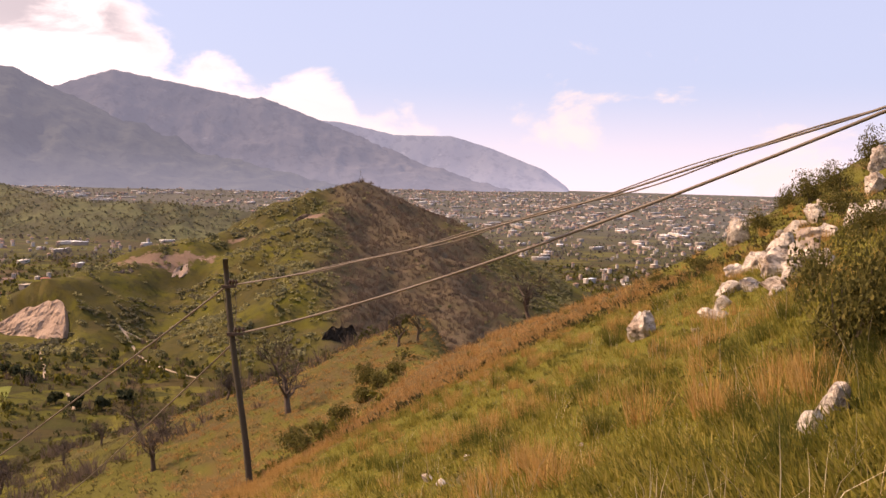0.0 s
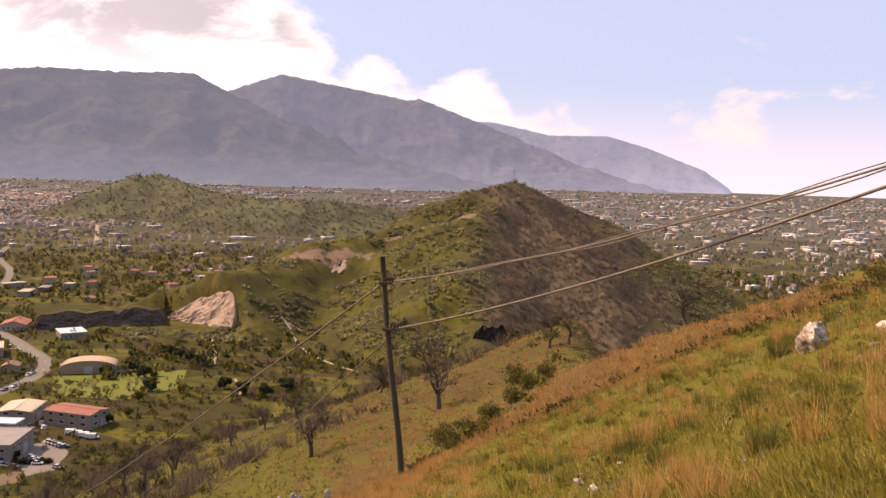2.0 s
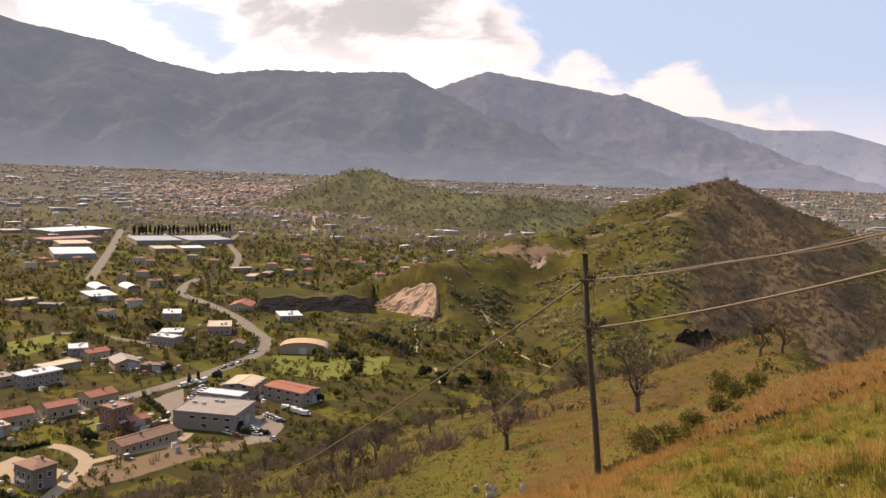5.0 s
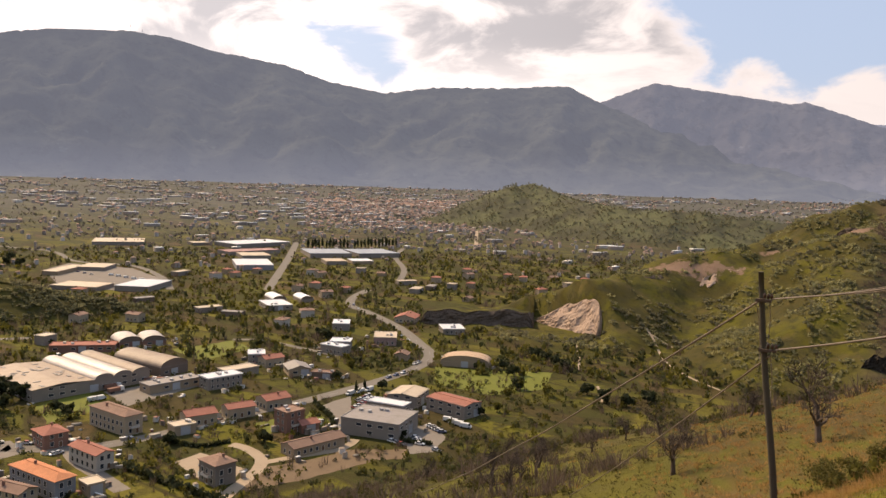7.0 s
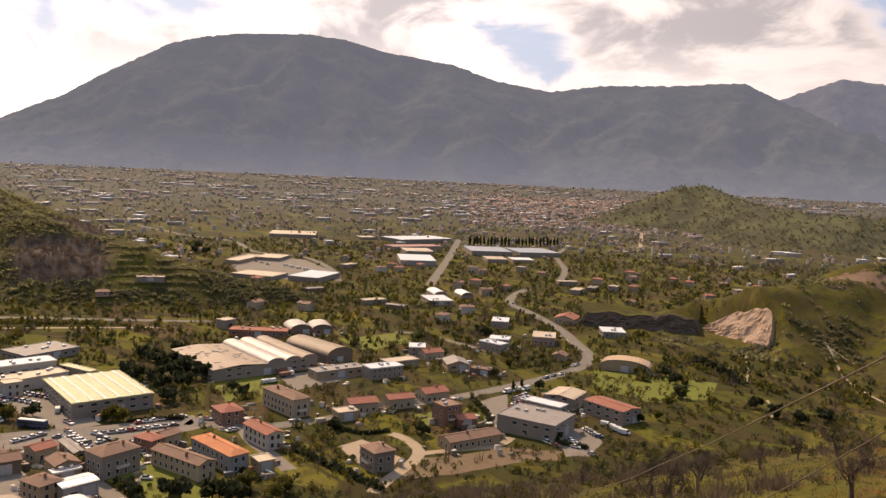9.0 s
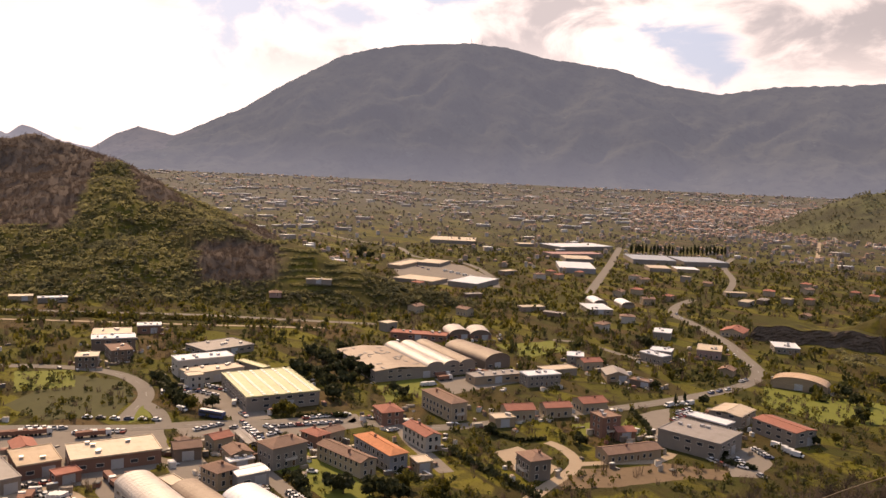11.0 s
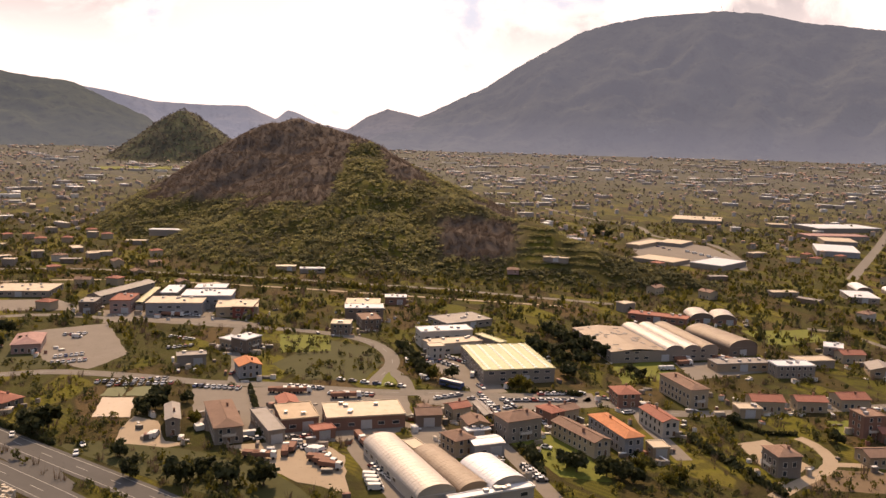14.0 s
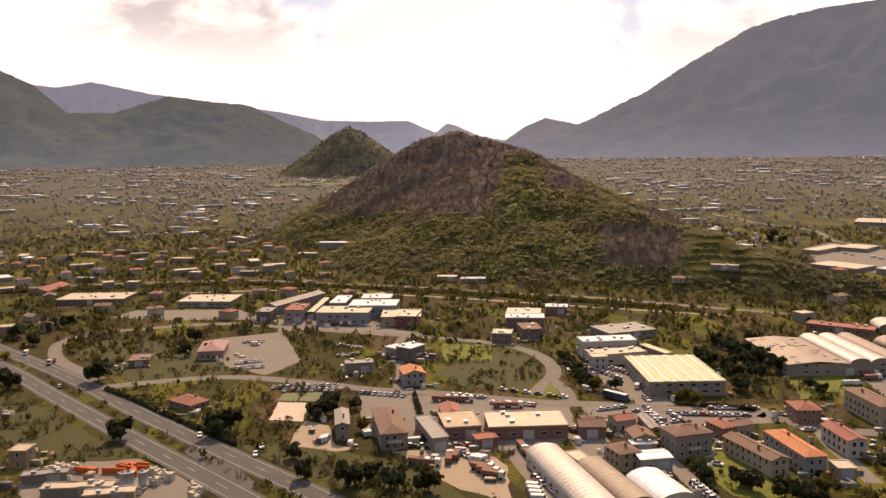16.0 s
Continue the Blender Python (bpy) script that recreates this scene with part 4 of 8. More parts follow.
ground_patch("yard", "asphalt forecourt along the main road", [(-340, 86), (-325, 163), (-307, 161), (-308, 113), (-325, 87)], CONCRETE, "yard", 0.05)
ground_patch("yard", "concrete car park of the green-roofed warehouse", [(-390, 104), (-396, 131), (-334, 127), (-334, 112), (-369, 106)], CONCRETE, "yard", 0.04)
ground_patch("yard", "dusty workshop yard", [(-270, 283), (-272, 306), (-234, 263), (-242, 261)], CONCRETE, "yard", 0.04)
ground_patch("yard", "dusty workshop yard", [(-215, 272), (-215, 296), (-197, 282), (-190, 264), (-195, 255)], CONCRETE, "yard", 0.04)
ground_patch("yard", "bare building plot round the unfinished villa", [(-257, 190), (-258, 203), (-232, 202), (-225, 190), (-230, 184)], SAND, "yard", 0.04)
ground_patch("yard", "car park beside the slip road", [(-491, -93), (-505, -56), (-431, -39), (-406, -54), (-425, -77)], CONCRETE, "yard", 0.04)
ground_patch("yard", "pale builder's yard beside the motorway", [(-278, -121), (-296, -117), (-298, -86), (-276, -65), (-244, -48), (-246, -103)], CONCRETE, "yard", 0.04)
ground_patch("field", "rough brown grass beside the motorway", [(-400, -198), (-372, -152), (-313, -100), (-287, -73), (-298, -86), (-298, -109), (-317, -139), (-341, -175)], TURF, "grass", 0.03)
ground_patch("yard", "works yard of the shops", [(-366, -7), (-362, 26), (-342, 83), (-310, 78), (-289, 47), (-299, 15), (-314, -6)], CONCRETE, "yard", 0.03)
ground_patch("yard", "concrete apron before the white factories", [(-544, -63), (-520, -3), (-489, 29), (-476, 25), (-508, -43), (-505, -59)], CONCRETE, "yard", 0.04)
ground_patch("yard", "concrete apron beside the cream sheds", [(-590, -167), (-583, -96), (-544, -68), (-552, -135), (-567, -176)], CONCRETE, "yard", 0.04)
ground_patch("yard", "yard of the walled works", [(-823, 449), (-859, 497), (-783, 525), (-688, 498), (-640, 456), (-692, 395)], CONCRETE, "yard", 0.04)
ground_patch("yard", "pale cement court beside the trees", [(-360, -43), (-335, -44), (-332, -30), (-357, -30)], COURT, "yard", 0.25)
ground_patch("yard", "faded green sports court with a low kerb", [(-373, -43), (-362, -44), (-360, -36), (-373, -34)], COURT_GREEN, "yard", 0.2)
ground_patch("yard", "faded green sports court with a low kerb", [(-373, -32), (-360, -34), (-359, -23), (-372, -21)], COURT_GREEN, "yard", 0.2)
ground_patch("yard", "yard of the big hall", [(-365, 229), (-355, 281), (-341, 274), (-335, 221)], CONCRETE, "yard", 0.04)
ground_patch("field", "bright green lawn between the houses", [(-293, 125), (-279, 128), (-254, 128), (-234, 127), (-242, 112), (-263, 109), (-278, 105), (-283, 115)], MEADOW, "grass", 0.04)
ground_patch("field", "bright green grass beside the big warehouse", [(-364, 194), (-371, 223), (-340, 215), (-335, 184)], MEADOW, "grass", 0.04)
ground_patch("field", "rectangular green field inside the road loop", [(-461, 38), (-453, 64), (-420, 61), (-420, 35)], MEADOW, "grass", 0.04)
ground_patch("field", "green field behind the big warehouse", [(-422, 310), (-418, 354), (-391, 346), (-385, 304)], MEADOW, "grass", 0.04)
ground_patch("field", "mown grass in the road loop", [(-472, -172), (-496, -164), (-500, -113), (-413, -69), (-404, -116), (-428, -143)], TURF, "grass", 0.03)
ground_patch("field", "grass between the roads", [(-442, 63), (-424, 82), (-392, 83), (-365, 68), (-369, 42), (-400, 29)], TURF, "grass", 0.03)
ground_patch("field", "traffic island of green grass", [(-375, 82), (-356, 82), (-351, 71)], MEADOW, "grass", 0.11)
ground_patch("field", "grassy motorway verge", [(-307, -53), (-271, -21), (-248, 5), (-240, 32), (-266, 20), (-292, -6), (-308, -40)], TURF, "grass", 0.05)
ground_patch("field", "bright meadow before the round hill", [at(97, 2060, 0)[:2], at(97, 2150, 0)[:2], at(93, 2190, 0)[:2], at(88.6, 2240, 0)[:2], at(88.6, 2110, 0)[:2], at(93, 2080, 0)[:2]], MEADOW, "grass", 1.5)
ground_patch("field", "green plot beside the long farm building", [(-221, 240), (-199, 260), (-194, 250), (-213, 228)], EARTH, "field", 0.04)
ground_patch("field", "brown stubble below the farm building", [(-229, 202), (-215, 243), (-201, 241), (-208, 206), (-216, 186)], EARTH, "field", 0.03)
ground_patch("field", "green garden plot", [(-271, 243), (-270, 254), (-255, 244), (-255, 230)], MEADOW, "grass", 0.04)
ground_patch("field", "green garden plot", [(-270, 276), (-245, 265), (-244, 257), (-259, 260)], MEADOW, "grass", 0.04)
ground_patch("field", "sunny green meadow behind the works", [(-278, 385), (-220, 421), (-206, 383), (-220, 354), (-255, 353)], MEADOW, "grass", 0.035)
ribbon("path_1", "pale stony footpath forking on the green hillside", [(-212, 539), (-198, 525), (-177, 490), (-153, 464), (-130, 447)], 1.6, SAND, 0.15, category="footpath")
ribbon("path_2", "short spur of the stony footpath", [(-207, 535), (-198, 535), (-191, 534)], 1.3, SAND, 0.15, category="footpath")
ribbon("path_3", "faint track through the green meadow", [(-243, 495), (-229, 473), (-212, 437)], 1.4, SAND, 0.15, category="footpath")
ribbon("path_4", "pale stony patch of track among the bushes", [(-187, 410), (-179, 396), (-171, 381)], 1.5, SAND, 0.15, category="footpath")

# ---- buildings ----
building("warehouse", -368.9, 138.6, 86, 33.8, 46.5, 6.5, "skylit", "greywall", "greenroof")
building("factory", -423.7, 122.9, 91, 28.8, 11.9, 8.5, "flat", "whitewall", "whiteroof")
building("factory", -408.2, 123.3, 99, 28.8, 11.8, 5.5, "flat", "whitewall", "creamroof")
building("office", -397.0, 111.0, 92, 7.6, 6.8, 6.4, "flat", "whitewall", "creamroof")
building("shed", -408.3, 144.4, 108, 4.5, 21.7, 6.0, "flat", "greywall", "greenroof")
building("house", -280.9, 111.1, 101, 14.5, 10.5, 8.5, "hip", "greywall", "brownroof")
building("house", -292.9, 129.5, 107, 6.5, 9.7, 6.0, "hip", "brickwall", "redroof")
building("house", -267.7, 130.7, 103, 7.2, 25.4, 6.0, "gable", "creamwall", "brownroof")
building("house", -267.4, 144.7, 93, 7.5, 26.4, 7.0, "hip", "bluewall", "orangeroof")
building("house", -276.8, 168.4, 90, 7.0, 17.9, 6.5, "gable", "whitewall", "redroof")
building("house", -309.1, 199.3, 90, 8.4, 25.4, 8.5, "hip", "creamwall", "brownroof")
building("house", -309.4, 170.8, 83, 9.4, 11.6, 6.0, "hip", "brickwall", "redroof")
building("house", -296.1, 137.8, 107, 7.6, 6.9, 5.0, "gable", "creamwall", "brownroof")
building("shed", -252.6, 153.9, 83, 6.0, 7.0, 4.0, "flat", "tanwall", "creamroof")
building("shed", -267.8, 93.9, 95, 11.4, 8.4, 5.0, "lowgable", "bluewall", "whiteroof")
building("house", -271.9, 84.8, 107, 7.9, 9.9, 6.0, "hip", "tanwall", "brownroof")
building("house", -288.8, 96.9, 91, 8.0, 9.7, 5.0, "gable", "tanwall", "brownroof")
building("shed", -282.5, 95.8, 92, 9.1, 3.9, 3.5, "flat", "tanwall", "whiteroof")
building("house", -307.3, 95.6, 103, 8.2, 7.2, 5.0, "gable", "creamwall", "redroof")
building("shed", -302.2, 81.8, 84, 9.7, 8.8, 5.0, "gable", "brownwall", "brownroof")
building("shed", -312.4, 83.0, 102, 4.2, 4.1, 4.0, "hip", "brownwall", "brownroof")
building("shed", -305.8, 105.8, -1, 16.9, 3.4, 3.5, "gable", "brownwall", "greyroof")
building("shop", -309.3, 57.6, 88, 30.1, 17.8, 5.0, "flat", "brickwall", "creamroof")
building("barrel", -253.0, 61.7, 99, 12.8, 48.0, 4.0, "barrel", "whitewall", "creambarrel")
building("barrel", -248.2, 74.8, 101, 10.4, 34.5, 3.5, "barrel", "tanwall", "tanbarrel")
building("barrel", -241.2, 87.6, 101, 13.9, 20.6, 3.5, "barrel", "whitewall", "whitebarrel")
building("shed", -271.3, 68.9, 104, 5.0, 8.6, 4.0, "flat", "greywall", "creamroof")
building("canopy", -227.6, 82.3, 98, 28.3, 3.0, 4.0, "flat", "whitewall", "whiteroof")
building("shop", -312.1, 32.0, 94, 13.8, 18.4, 5.0, "flat", "brickwall", "tanroof")
building("shop", -304.8, 20.5, 101, 6.0, 26.4, 5.0, "flat", "greywall", "greyroof")
building("house", -311.2, 4.7, 96, 9.9, 31.6, 6.5, "hip", "greywall", "brownroof")
building("house", -316.9, -13.6, 93, 4.9, 18.6, 6.5, "gable", "greywall", "greyroof")
building("shed", -330.2, 30.2, 94, 7.7, 11.4, 4.0, "gable", "brickwall", "redroof")
building("shed", -296.0, 39.9, 100, 8.1, 6.3, 3.5, "flat", "brickwall", "redroof")
building("house", -383.7, 17.2, 99, 10.0, 12.2, 6.0, "gable", "bluewall", "orangeroof")
building("house", -428.9, 18.6, 137, 12.0, 9.8, 7.0, "flat", "brownwall", "whiteroof")
building("house", -435.1, 11.7, 133, 8.0, 10.1, 5.0, "flat", "tanwall", "whiteroof")
building("shed", -406.5, -8.2, 92, 13.4, 7.0, 5.0, "flat", "greywall", "greyroof")
building("factory", -531.3, -18.7, 81, 33.2, 21.7, 7.5, "flat", "bluewall", "creamroof")
building("factory", -547.2, 0.4, 82, 30.9, 21.7, 8.5, "flat", "bluewall", "whiteroof")
building("factory", -569.0, 2.4, 82, 20.0, 15.0, 9.0, "flat", "greywall", "whiteroof")
building("factory", -521.7, 17.6, 85, 24.7, 24.6, 6.0, "flat", "tanwall", "creamroof")
building("shop", -515.9, 22.2, 76, 11.8, 21.8, 7.0, "flat", "redwall", "creamroof")
building("factory", -586.3, -55.5, 58, 10.4, 56.6, 6.0, "gable", "greywall", "greyroof")
building("shop", -542.8, -50.1, 81, 12.2, 23.4, 8.0, "flat", "pinkwall", "redroof")
building("shed", -561.5, -37.4, 81, 4.1, 51.4, 6.0, "lowgable", "greywall", "greenroof")
building("shop", -541.2, -70.0, 81, 9.2, 15.2, 7.0, "flat", "brownwall", "greyroof")
building("shed", -572.1, -22.5, 81, 10.5, 28.2, 7.0, "flat", "greywall", "whiteroof")
building("factory", -631.2, -205.9, 86, 49.2, 28.2, 3.9, "flat", "brownwall", "creamroof")
building("factory", -608.9, -118.6, 81, 38.7, 28.9, 3.9, "flat", "greywall", "creamroof")
building("shed", -686.5, -260.3, 81, 14.9, 34.8, 2.8, "gable", "greywall", "redroof")
building("shed", -750.0, -326.3, 127, 16.6, 19.5, 2.8, "flat", "greywall", "whiteroof")
building("house", -452.5, -87.9, 93, 13.2, 23.7, 5.0, "hip", "pinkwall", "pinkroof")
building("shed", -438.1, -122.5, 95, 10.0, 14.4, 3.2, "flat", "brickwall", "brownroof")
building("house", -358.0, -81.1, 48, 15.3, 9.7, 3.5, "hip", "brownwall", "redroof")
building("house", -297.2, -126.3, 83, 6.1, 6.7, 6.0, "flat", "tanwall", "tanroof")
building("shop", -496.3, 92.4, 80, 23.3, 12.1, 7.0, "flat", "brownwall", "whiteroof")
building("shop", -512.0, 94.6, 77, 21.2, 18.1, 7.0, "flat", "greywall", "creamroof")
building("house", -471.7, 90.6, 91, 11.2, 18.3, 6.0, "flat", "brownwall", "brownroof")
building("house", -459.5, 72.7, 75, 10.8, 11.4, 6.0, "flat", "brownwall", "creamroof")
building("shed", -536.7, 121.4, 77, 14.2, 10.0, 5.0, "flat", "brickwall", "whiteroof")
building("shed", -467.8, 145.5, 105, 31.2, 22.4, 4.0, "flat", "greywall", "greyroof")
building("bigwarehouse", -394.8, 227.3, 86, 59.5, 54.3, 6.0, "flatbarrels", "greywall", "tanbarrel")
building("shed", -389.5, 272.3, 92, 17.6, 40.4, 5.0, "barrel", "brownwall", "tanbarrel")
building("shed", -347.8, 255.1, 84, 28.7, 9.8, 4.0, "flat", "tanwall", "greyroof")
building("hangar", -452.7, 299.5, 72, 14.5, 18.7, 3.5, "barrel", "brickwall", "creambarrel")
building("hangar", -445.7, 312.4, 65, 14.1, 18.8, 3.5, "barrel", "brickwall", "creambarrel")
building("shed", -456.3, 273.2, 49, 36.3, 11.3, 4.0, "flat", "brickwall", "redroof")
building("villa", -229.2, 187.6, -7, 10.3, 8.4, 8.0, "hip", "shellwall", "brownroof")
building("farmhouse", -228.4, 234.7, 81, 24.9, 8.9, 4.0, "gable", "tanwall", "brownroof")
building("villa", -253.7, 245.8, 83, 9.2, 9.0, 9.0, "flat", "brickwall", "brownroof")
building("shed", -247.6, 250.4, 73, 8.2, 7.2, 4.0, "gable", "brickwall", "redroof")
building("house", -290.1, 226.8, 72, 13.3, 9.4, 5.0, "gable", "creamwall", "redroof")
building("house", -285.6, 245.2, 73, 12.7, 8.1, 5.0, "gable", "creamwall", "redroof")
building("house", -285.3, 265.8, 79, 12.9, 10.0, 5.0, "gable", "creamwall", "redroof")
building("shed", -283.9, 213.6, 77, 9.3, 7.1, 4.0, "flat", "tanwall", "creamroof")
building("house", -332.5, 273.7, 80, 19.2, 9.7, 6.0, "flat", "greywall", "whiteroof")
building("house", -360.2, 322.2, 49, 9.3, 11.7, 6.0, "flat", "greywall", "whiteroof")
building("house", -349.2, 323.3, 79, 12.3, 8.5, 5.0, "gable", "creamwall", "redroof")
building("shed", -324.9, 320.1, 58, 12.1, 14.9, 4.0, "gable", "tanwall", "greyroof")
building("shed", -307.9, 323.5, 24, 11.5, 6.8, 3.0, "flat", "brownwall", "brownroof")
building("works", -224.3, 271.1, 106, 22.0, 26.5, 7.0, "flat", "greywall", "greyroof")
building("works", -234.4, 289.4, 101, 7.4, 18.4, 7.0, "flat", "greywall", "whiteroof")
building("works", -242.3, 314.0, 107, 17.6, 14.9, 6.0, "lowgable", "greywall", "creamroof")
building("works", -216.6, 315.8, 85, 12.5, 23.1, 6.5, "lowgable", "greywall", "redroof")
building("shed", -267.9, 401.9, 27, 28.6, 13.5, 3.0, "barrel", "tanwall", "orangebarrel")
building("house", -334.0, 481.2, 45, 15.5, 18.7, 4.0, "flat", "greywall", "whiteroof")
building("house", -384.8, 494.5, 26, 15.8, 19.6, 4.0, "gable", "creamwall", "redroof")
building("house", -344.6, 420.0, 38, 14.5, 20.4, 5.0, "flat", "pinkwall", "creamroof")
building("house", -346.1, 373.1, 6, 16.3, 8.2, 5.0, "flat", "greywall", "whiteroof")
building("house", -353.5, 386.7, 35, 12.6, 11.7, 5.0, "flat", "greywall", "whiteroof")
building("house", -398.0, 435.2, 39, 11.6, 17.3, 5.0, "flat", "greywall", "whiteroof")
building("hangar", -527.4, 492.2, 64, 11.5, 25.4, 2.8, "barrel", "greywall", "whitebarrel")
building("hangar", -510.4, 508.6, 64, 11.1, 21.9, 2.8, "barrel", "greywall", "whitebarrel")
building("shed", -498.2, 465.1, 63, 19.6, 29.4, 4.0, "flat", "greywall", "whiteroof")
building("factory", -719.4, 635.6, 54, 39.8, 65.2, 5.0, "flat", "bluewall", "whiteroof")
building("factory", -896.0, 791.5, 85, 90.6, 51.8, 5.0, "flat", "greywall", "whiteroof")
building("factory", -783.7, 693.8, 60, 34.5, 42.9, 4.4, "flat", "greywall", "creamroof")
building("factory", -822.2, 721.1, 79, 74.5, 29.1, 4.4, "flat", "greywall", "pinkroof")
building("factory", -1017.5, 661.5, 54, 64.6, 64.8, 3.9, "flat", "greywall", "creamroof")
building("factory", -750.8, 787.4, 56, 53.2, 65.3, 5.0, "flat", "greywall", "slateroof")
building("factory", -715.2, 835.6, 62, 56.0, 63.4, 5.0, "flat", "greywall", "slateroof")
building("factory", -684.0, 732.1, 55, 24.7, 33.4, 3.9, "flat", "greywall", "creamroof")
building("factory", -667.7, 761.2, 55, 25.9, 28.4, 3.3, "flat", "tanwall", "whiteroof")
building("shed", -944.5, 736.6, 73, 23.5, 22.3, 3.3, "flat", "greywall", "creamroof")
building("factory", -801.4, 459.6, 34, 15.7, 62.7, 3.3, "flat", "tanwall", "creamroof")
building("factory", -692.1, 413.1, 30, 43.2, 32.3, 3.3, "flat", "greywall", "creamroof")
building("factory", -659.1, 453.6, 30, 30.7, 49.8, 4.4, "flat", "greywall", "whiteroof")
building("factory", -802.6, 495.2, 39, 28.3, 37.6, 3.3, "flat", "greywall", "creamroof")
building("shed", -267.8, -97.1, 90, 22.5, 4.7, 3.0, "flat", "greywall", "creamroof")
building("shed", -261.6, -85.3, 96, 15.2, 4.9, 3.0, "flat", "tanwall", "creamroof")
building("shed", -280.4, -112.1, 97, 14.1, 4.4, 3.0, "flat", "greywall", "greyroof")
building("shed", -355.9, -164.7, 145, 8.5, 7.9, 3.0, "flat", "greywall", "greyroof")

building("shed", -672.0, 82.0, 84, 20.0, 8.0, 3.5, "flat", "greywall", "whiteroof")
building("shed", -684.0, 62.0, 80, 16.0, 9.0, 4.0, "lowgable", "tanwall", "creamroof")
building("factory", -868.0, -38.0, 78, 34.0, 12.0, 5.0, "flat", "greywall", "whiteroof")
building("house", -606.2, 231.4, 70, 9.0, 8.0, 3.0, "hip", "pinkwall", "brownroof")
building("shed", -607.0, 268.0, 62, 20.0, 6.0, 3.2, "flat", "greywall", "creamroof")

# ---- plants ----


def fast_mesh(name, verts, faces, mats, mat_index=None, smooth_shade=False):
    """A mesh from arrays; all faces have the same number of corners."""
    k = faces.shape[1]
    me = bpy.data.meshes.new(name)
    me.vertices.add(len(verts))
    me.vertices.foreach_set("co", np.ascontiguousarray(verts, np.float32).ravel())
    me.loops.add(faces.size)
    me.loops.foreach_set("vertex_index", np.ascontiguousarray(faces, np.int32).ravel())
    me.polygons.add(len(faces))
    me.polygons.foreach_set("loop_start", np.arange(0, faces.size, k, dtype=np.int32))
    if mat_index is not None:
        me.polygons.foreach_set("material_index", np.ascontiguousarray(mat_index, np.int32))
    if smooth_shade:
        me.polygons.foreach_set("use_smooth", np.ones(len(faces), bool))
    for m in mats:
        me.materials.append(m)
    me.update(calc_edges=True)
    return me


def scatter(protos, which, x, y, z, size, turn, tall=None):
    """Copies of the prototypes' points at many places, joined into one set of arrays."""
    V, F, base = [], [], 0
    tall = size if tall is None else tall
    for k, (pv, pf) in enumerate(protos):
        s = np.nonzero(which == k)[0]
        if not len(s):
            continue
        c, sn = np.cos(turn[s])[:, None], np.sin(turn[s])[:, None]
        sx = size[s][:, None]
        X = (pv[None, :, 0] * c - pv[None, :, 1] * sn) * sx + x[s][:, None]
        Y = (pv[None, :, 0] * sn + pv[None, :, 1] * c) * sx + y[s][:, None]
        Z = pv[None, :, 2] * tall[s][:, None] + z[s][:, None]
        V.append(np.stack([X, Y, Z], -1).reshape(-1, 3))
        F.append((pf[None] + (np.arange(len(s)) * len(pv))[:, None, None] + base).reshape(-1, pf.shape[1]))
        base += len(s) * len(pv)
    return np.concatenate(V), np.concatenate(F)


def leaf_material(name, a, b, c, through_=0.35):
    """Leaves: a tone of its own for each clump, some light let through."""
    n = material(name, 0.75, spec=0.2)
    rnd = n.add("ShaderNodeNewGeometry").outputs["Random Per Island"]
    pos = n.add("ShaderNodeNewGeometry").outputs["Position"]
    big = n.noise(0.05, 4, 0.6, pos)
    col = n.ramp(rnd, [(0.0, a), (0.5, b), (1.0, c)])
    col = n.mix(n.step(big, 0.35, 0.7), col, n.mix(0.55, col, a))
    n.link(col, n.bsdf.inputs["Base Color"])
    tr = n.add("ShaderNodeBsdfTranslucent")
    n.link(col, tr.inputs[0])
    mix = n.add("ShaderNodeMixShader", Fac=through_)
    n.link(n.bsdf.outputs[0], mix.inputs[1])
    n.link(tr.outputs[0], mix.inputs[2])
    n.link(mix.outputs[0], n.out.inputs[0])
    return n.mat


LEAF_DARK = leaf_material("dark evergreen leaves", (0.028, 0.033, 0.014), (0.048, 0.053, 0.021), (0.080, 0.083, 0.034), 0.3)
LEAF_GREEN = leaf_material("spring leaves", (0.066, 0.062, 0.010), (0.114, 0.102, 0.017), (0.185, 0.156, 0.032), 0.45)
LEAF_OLIVE = leaf_material("grey olive leaves", (0.122, 0.114, 0.068), (0.150, 0.141, 0.086), (0.182, 0.170, 0.107), 0.6)
LEAF_SCRUB = leaf_material("sunlit scrub leaves", (0.055, 0.052, 0.013), (0.105, 0.094, 0.022), (0.210, 0.170, 0.045), 0.4)
BLADE_FAR = leaf_material("olive slope grass", (0.040, 0.034, 0.009), (0.058, 0.047, 0.013), (0.094, 0.072, 0.025), 0.4)
BLADE_FAR_DRY = leaf_material("rusty slope grass", (0.280, 0.150, 0.045), (0.400, 0.225, 0.078), (0.520, 0.325, 0.130), 0.45)
TUSSOCK = leaf_material("dark green tussock blades", (0.050, 0.060, 0.010), (0.090, 0.096, 0.015), (0.150, 0.138, 0.028), 0.4)
TWIG_DARK = leaf_material("dark leafless twigs", (0.040, 0.027, 0.020), (0.060, 0.042, 0.032), (0.085, 0.060, 0.046), 0.0)
TWIG_WOOD = leaf_material("leafless woodland twigs", (0.110, 0.080, 0.058), (0.140, 0.102, 0.074), (0.175, 0.128, 0.094), 0.3)
# hilltop twigs and hill leaves: lighter, greyer colours stand in for haze
TWIG_TOP = leaf_material("leafless hilltop twigs lifted for haze", (0.112, 0.085, 0.069), (0.122, 0.093, 0.076), (0.134, 0.103, 0.085), 0.4)
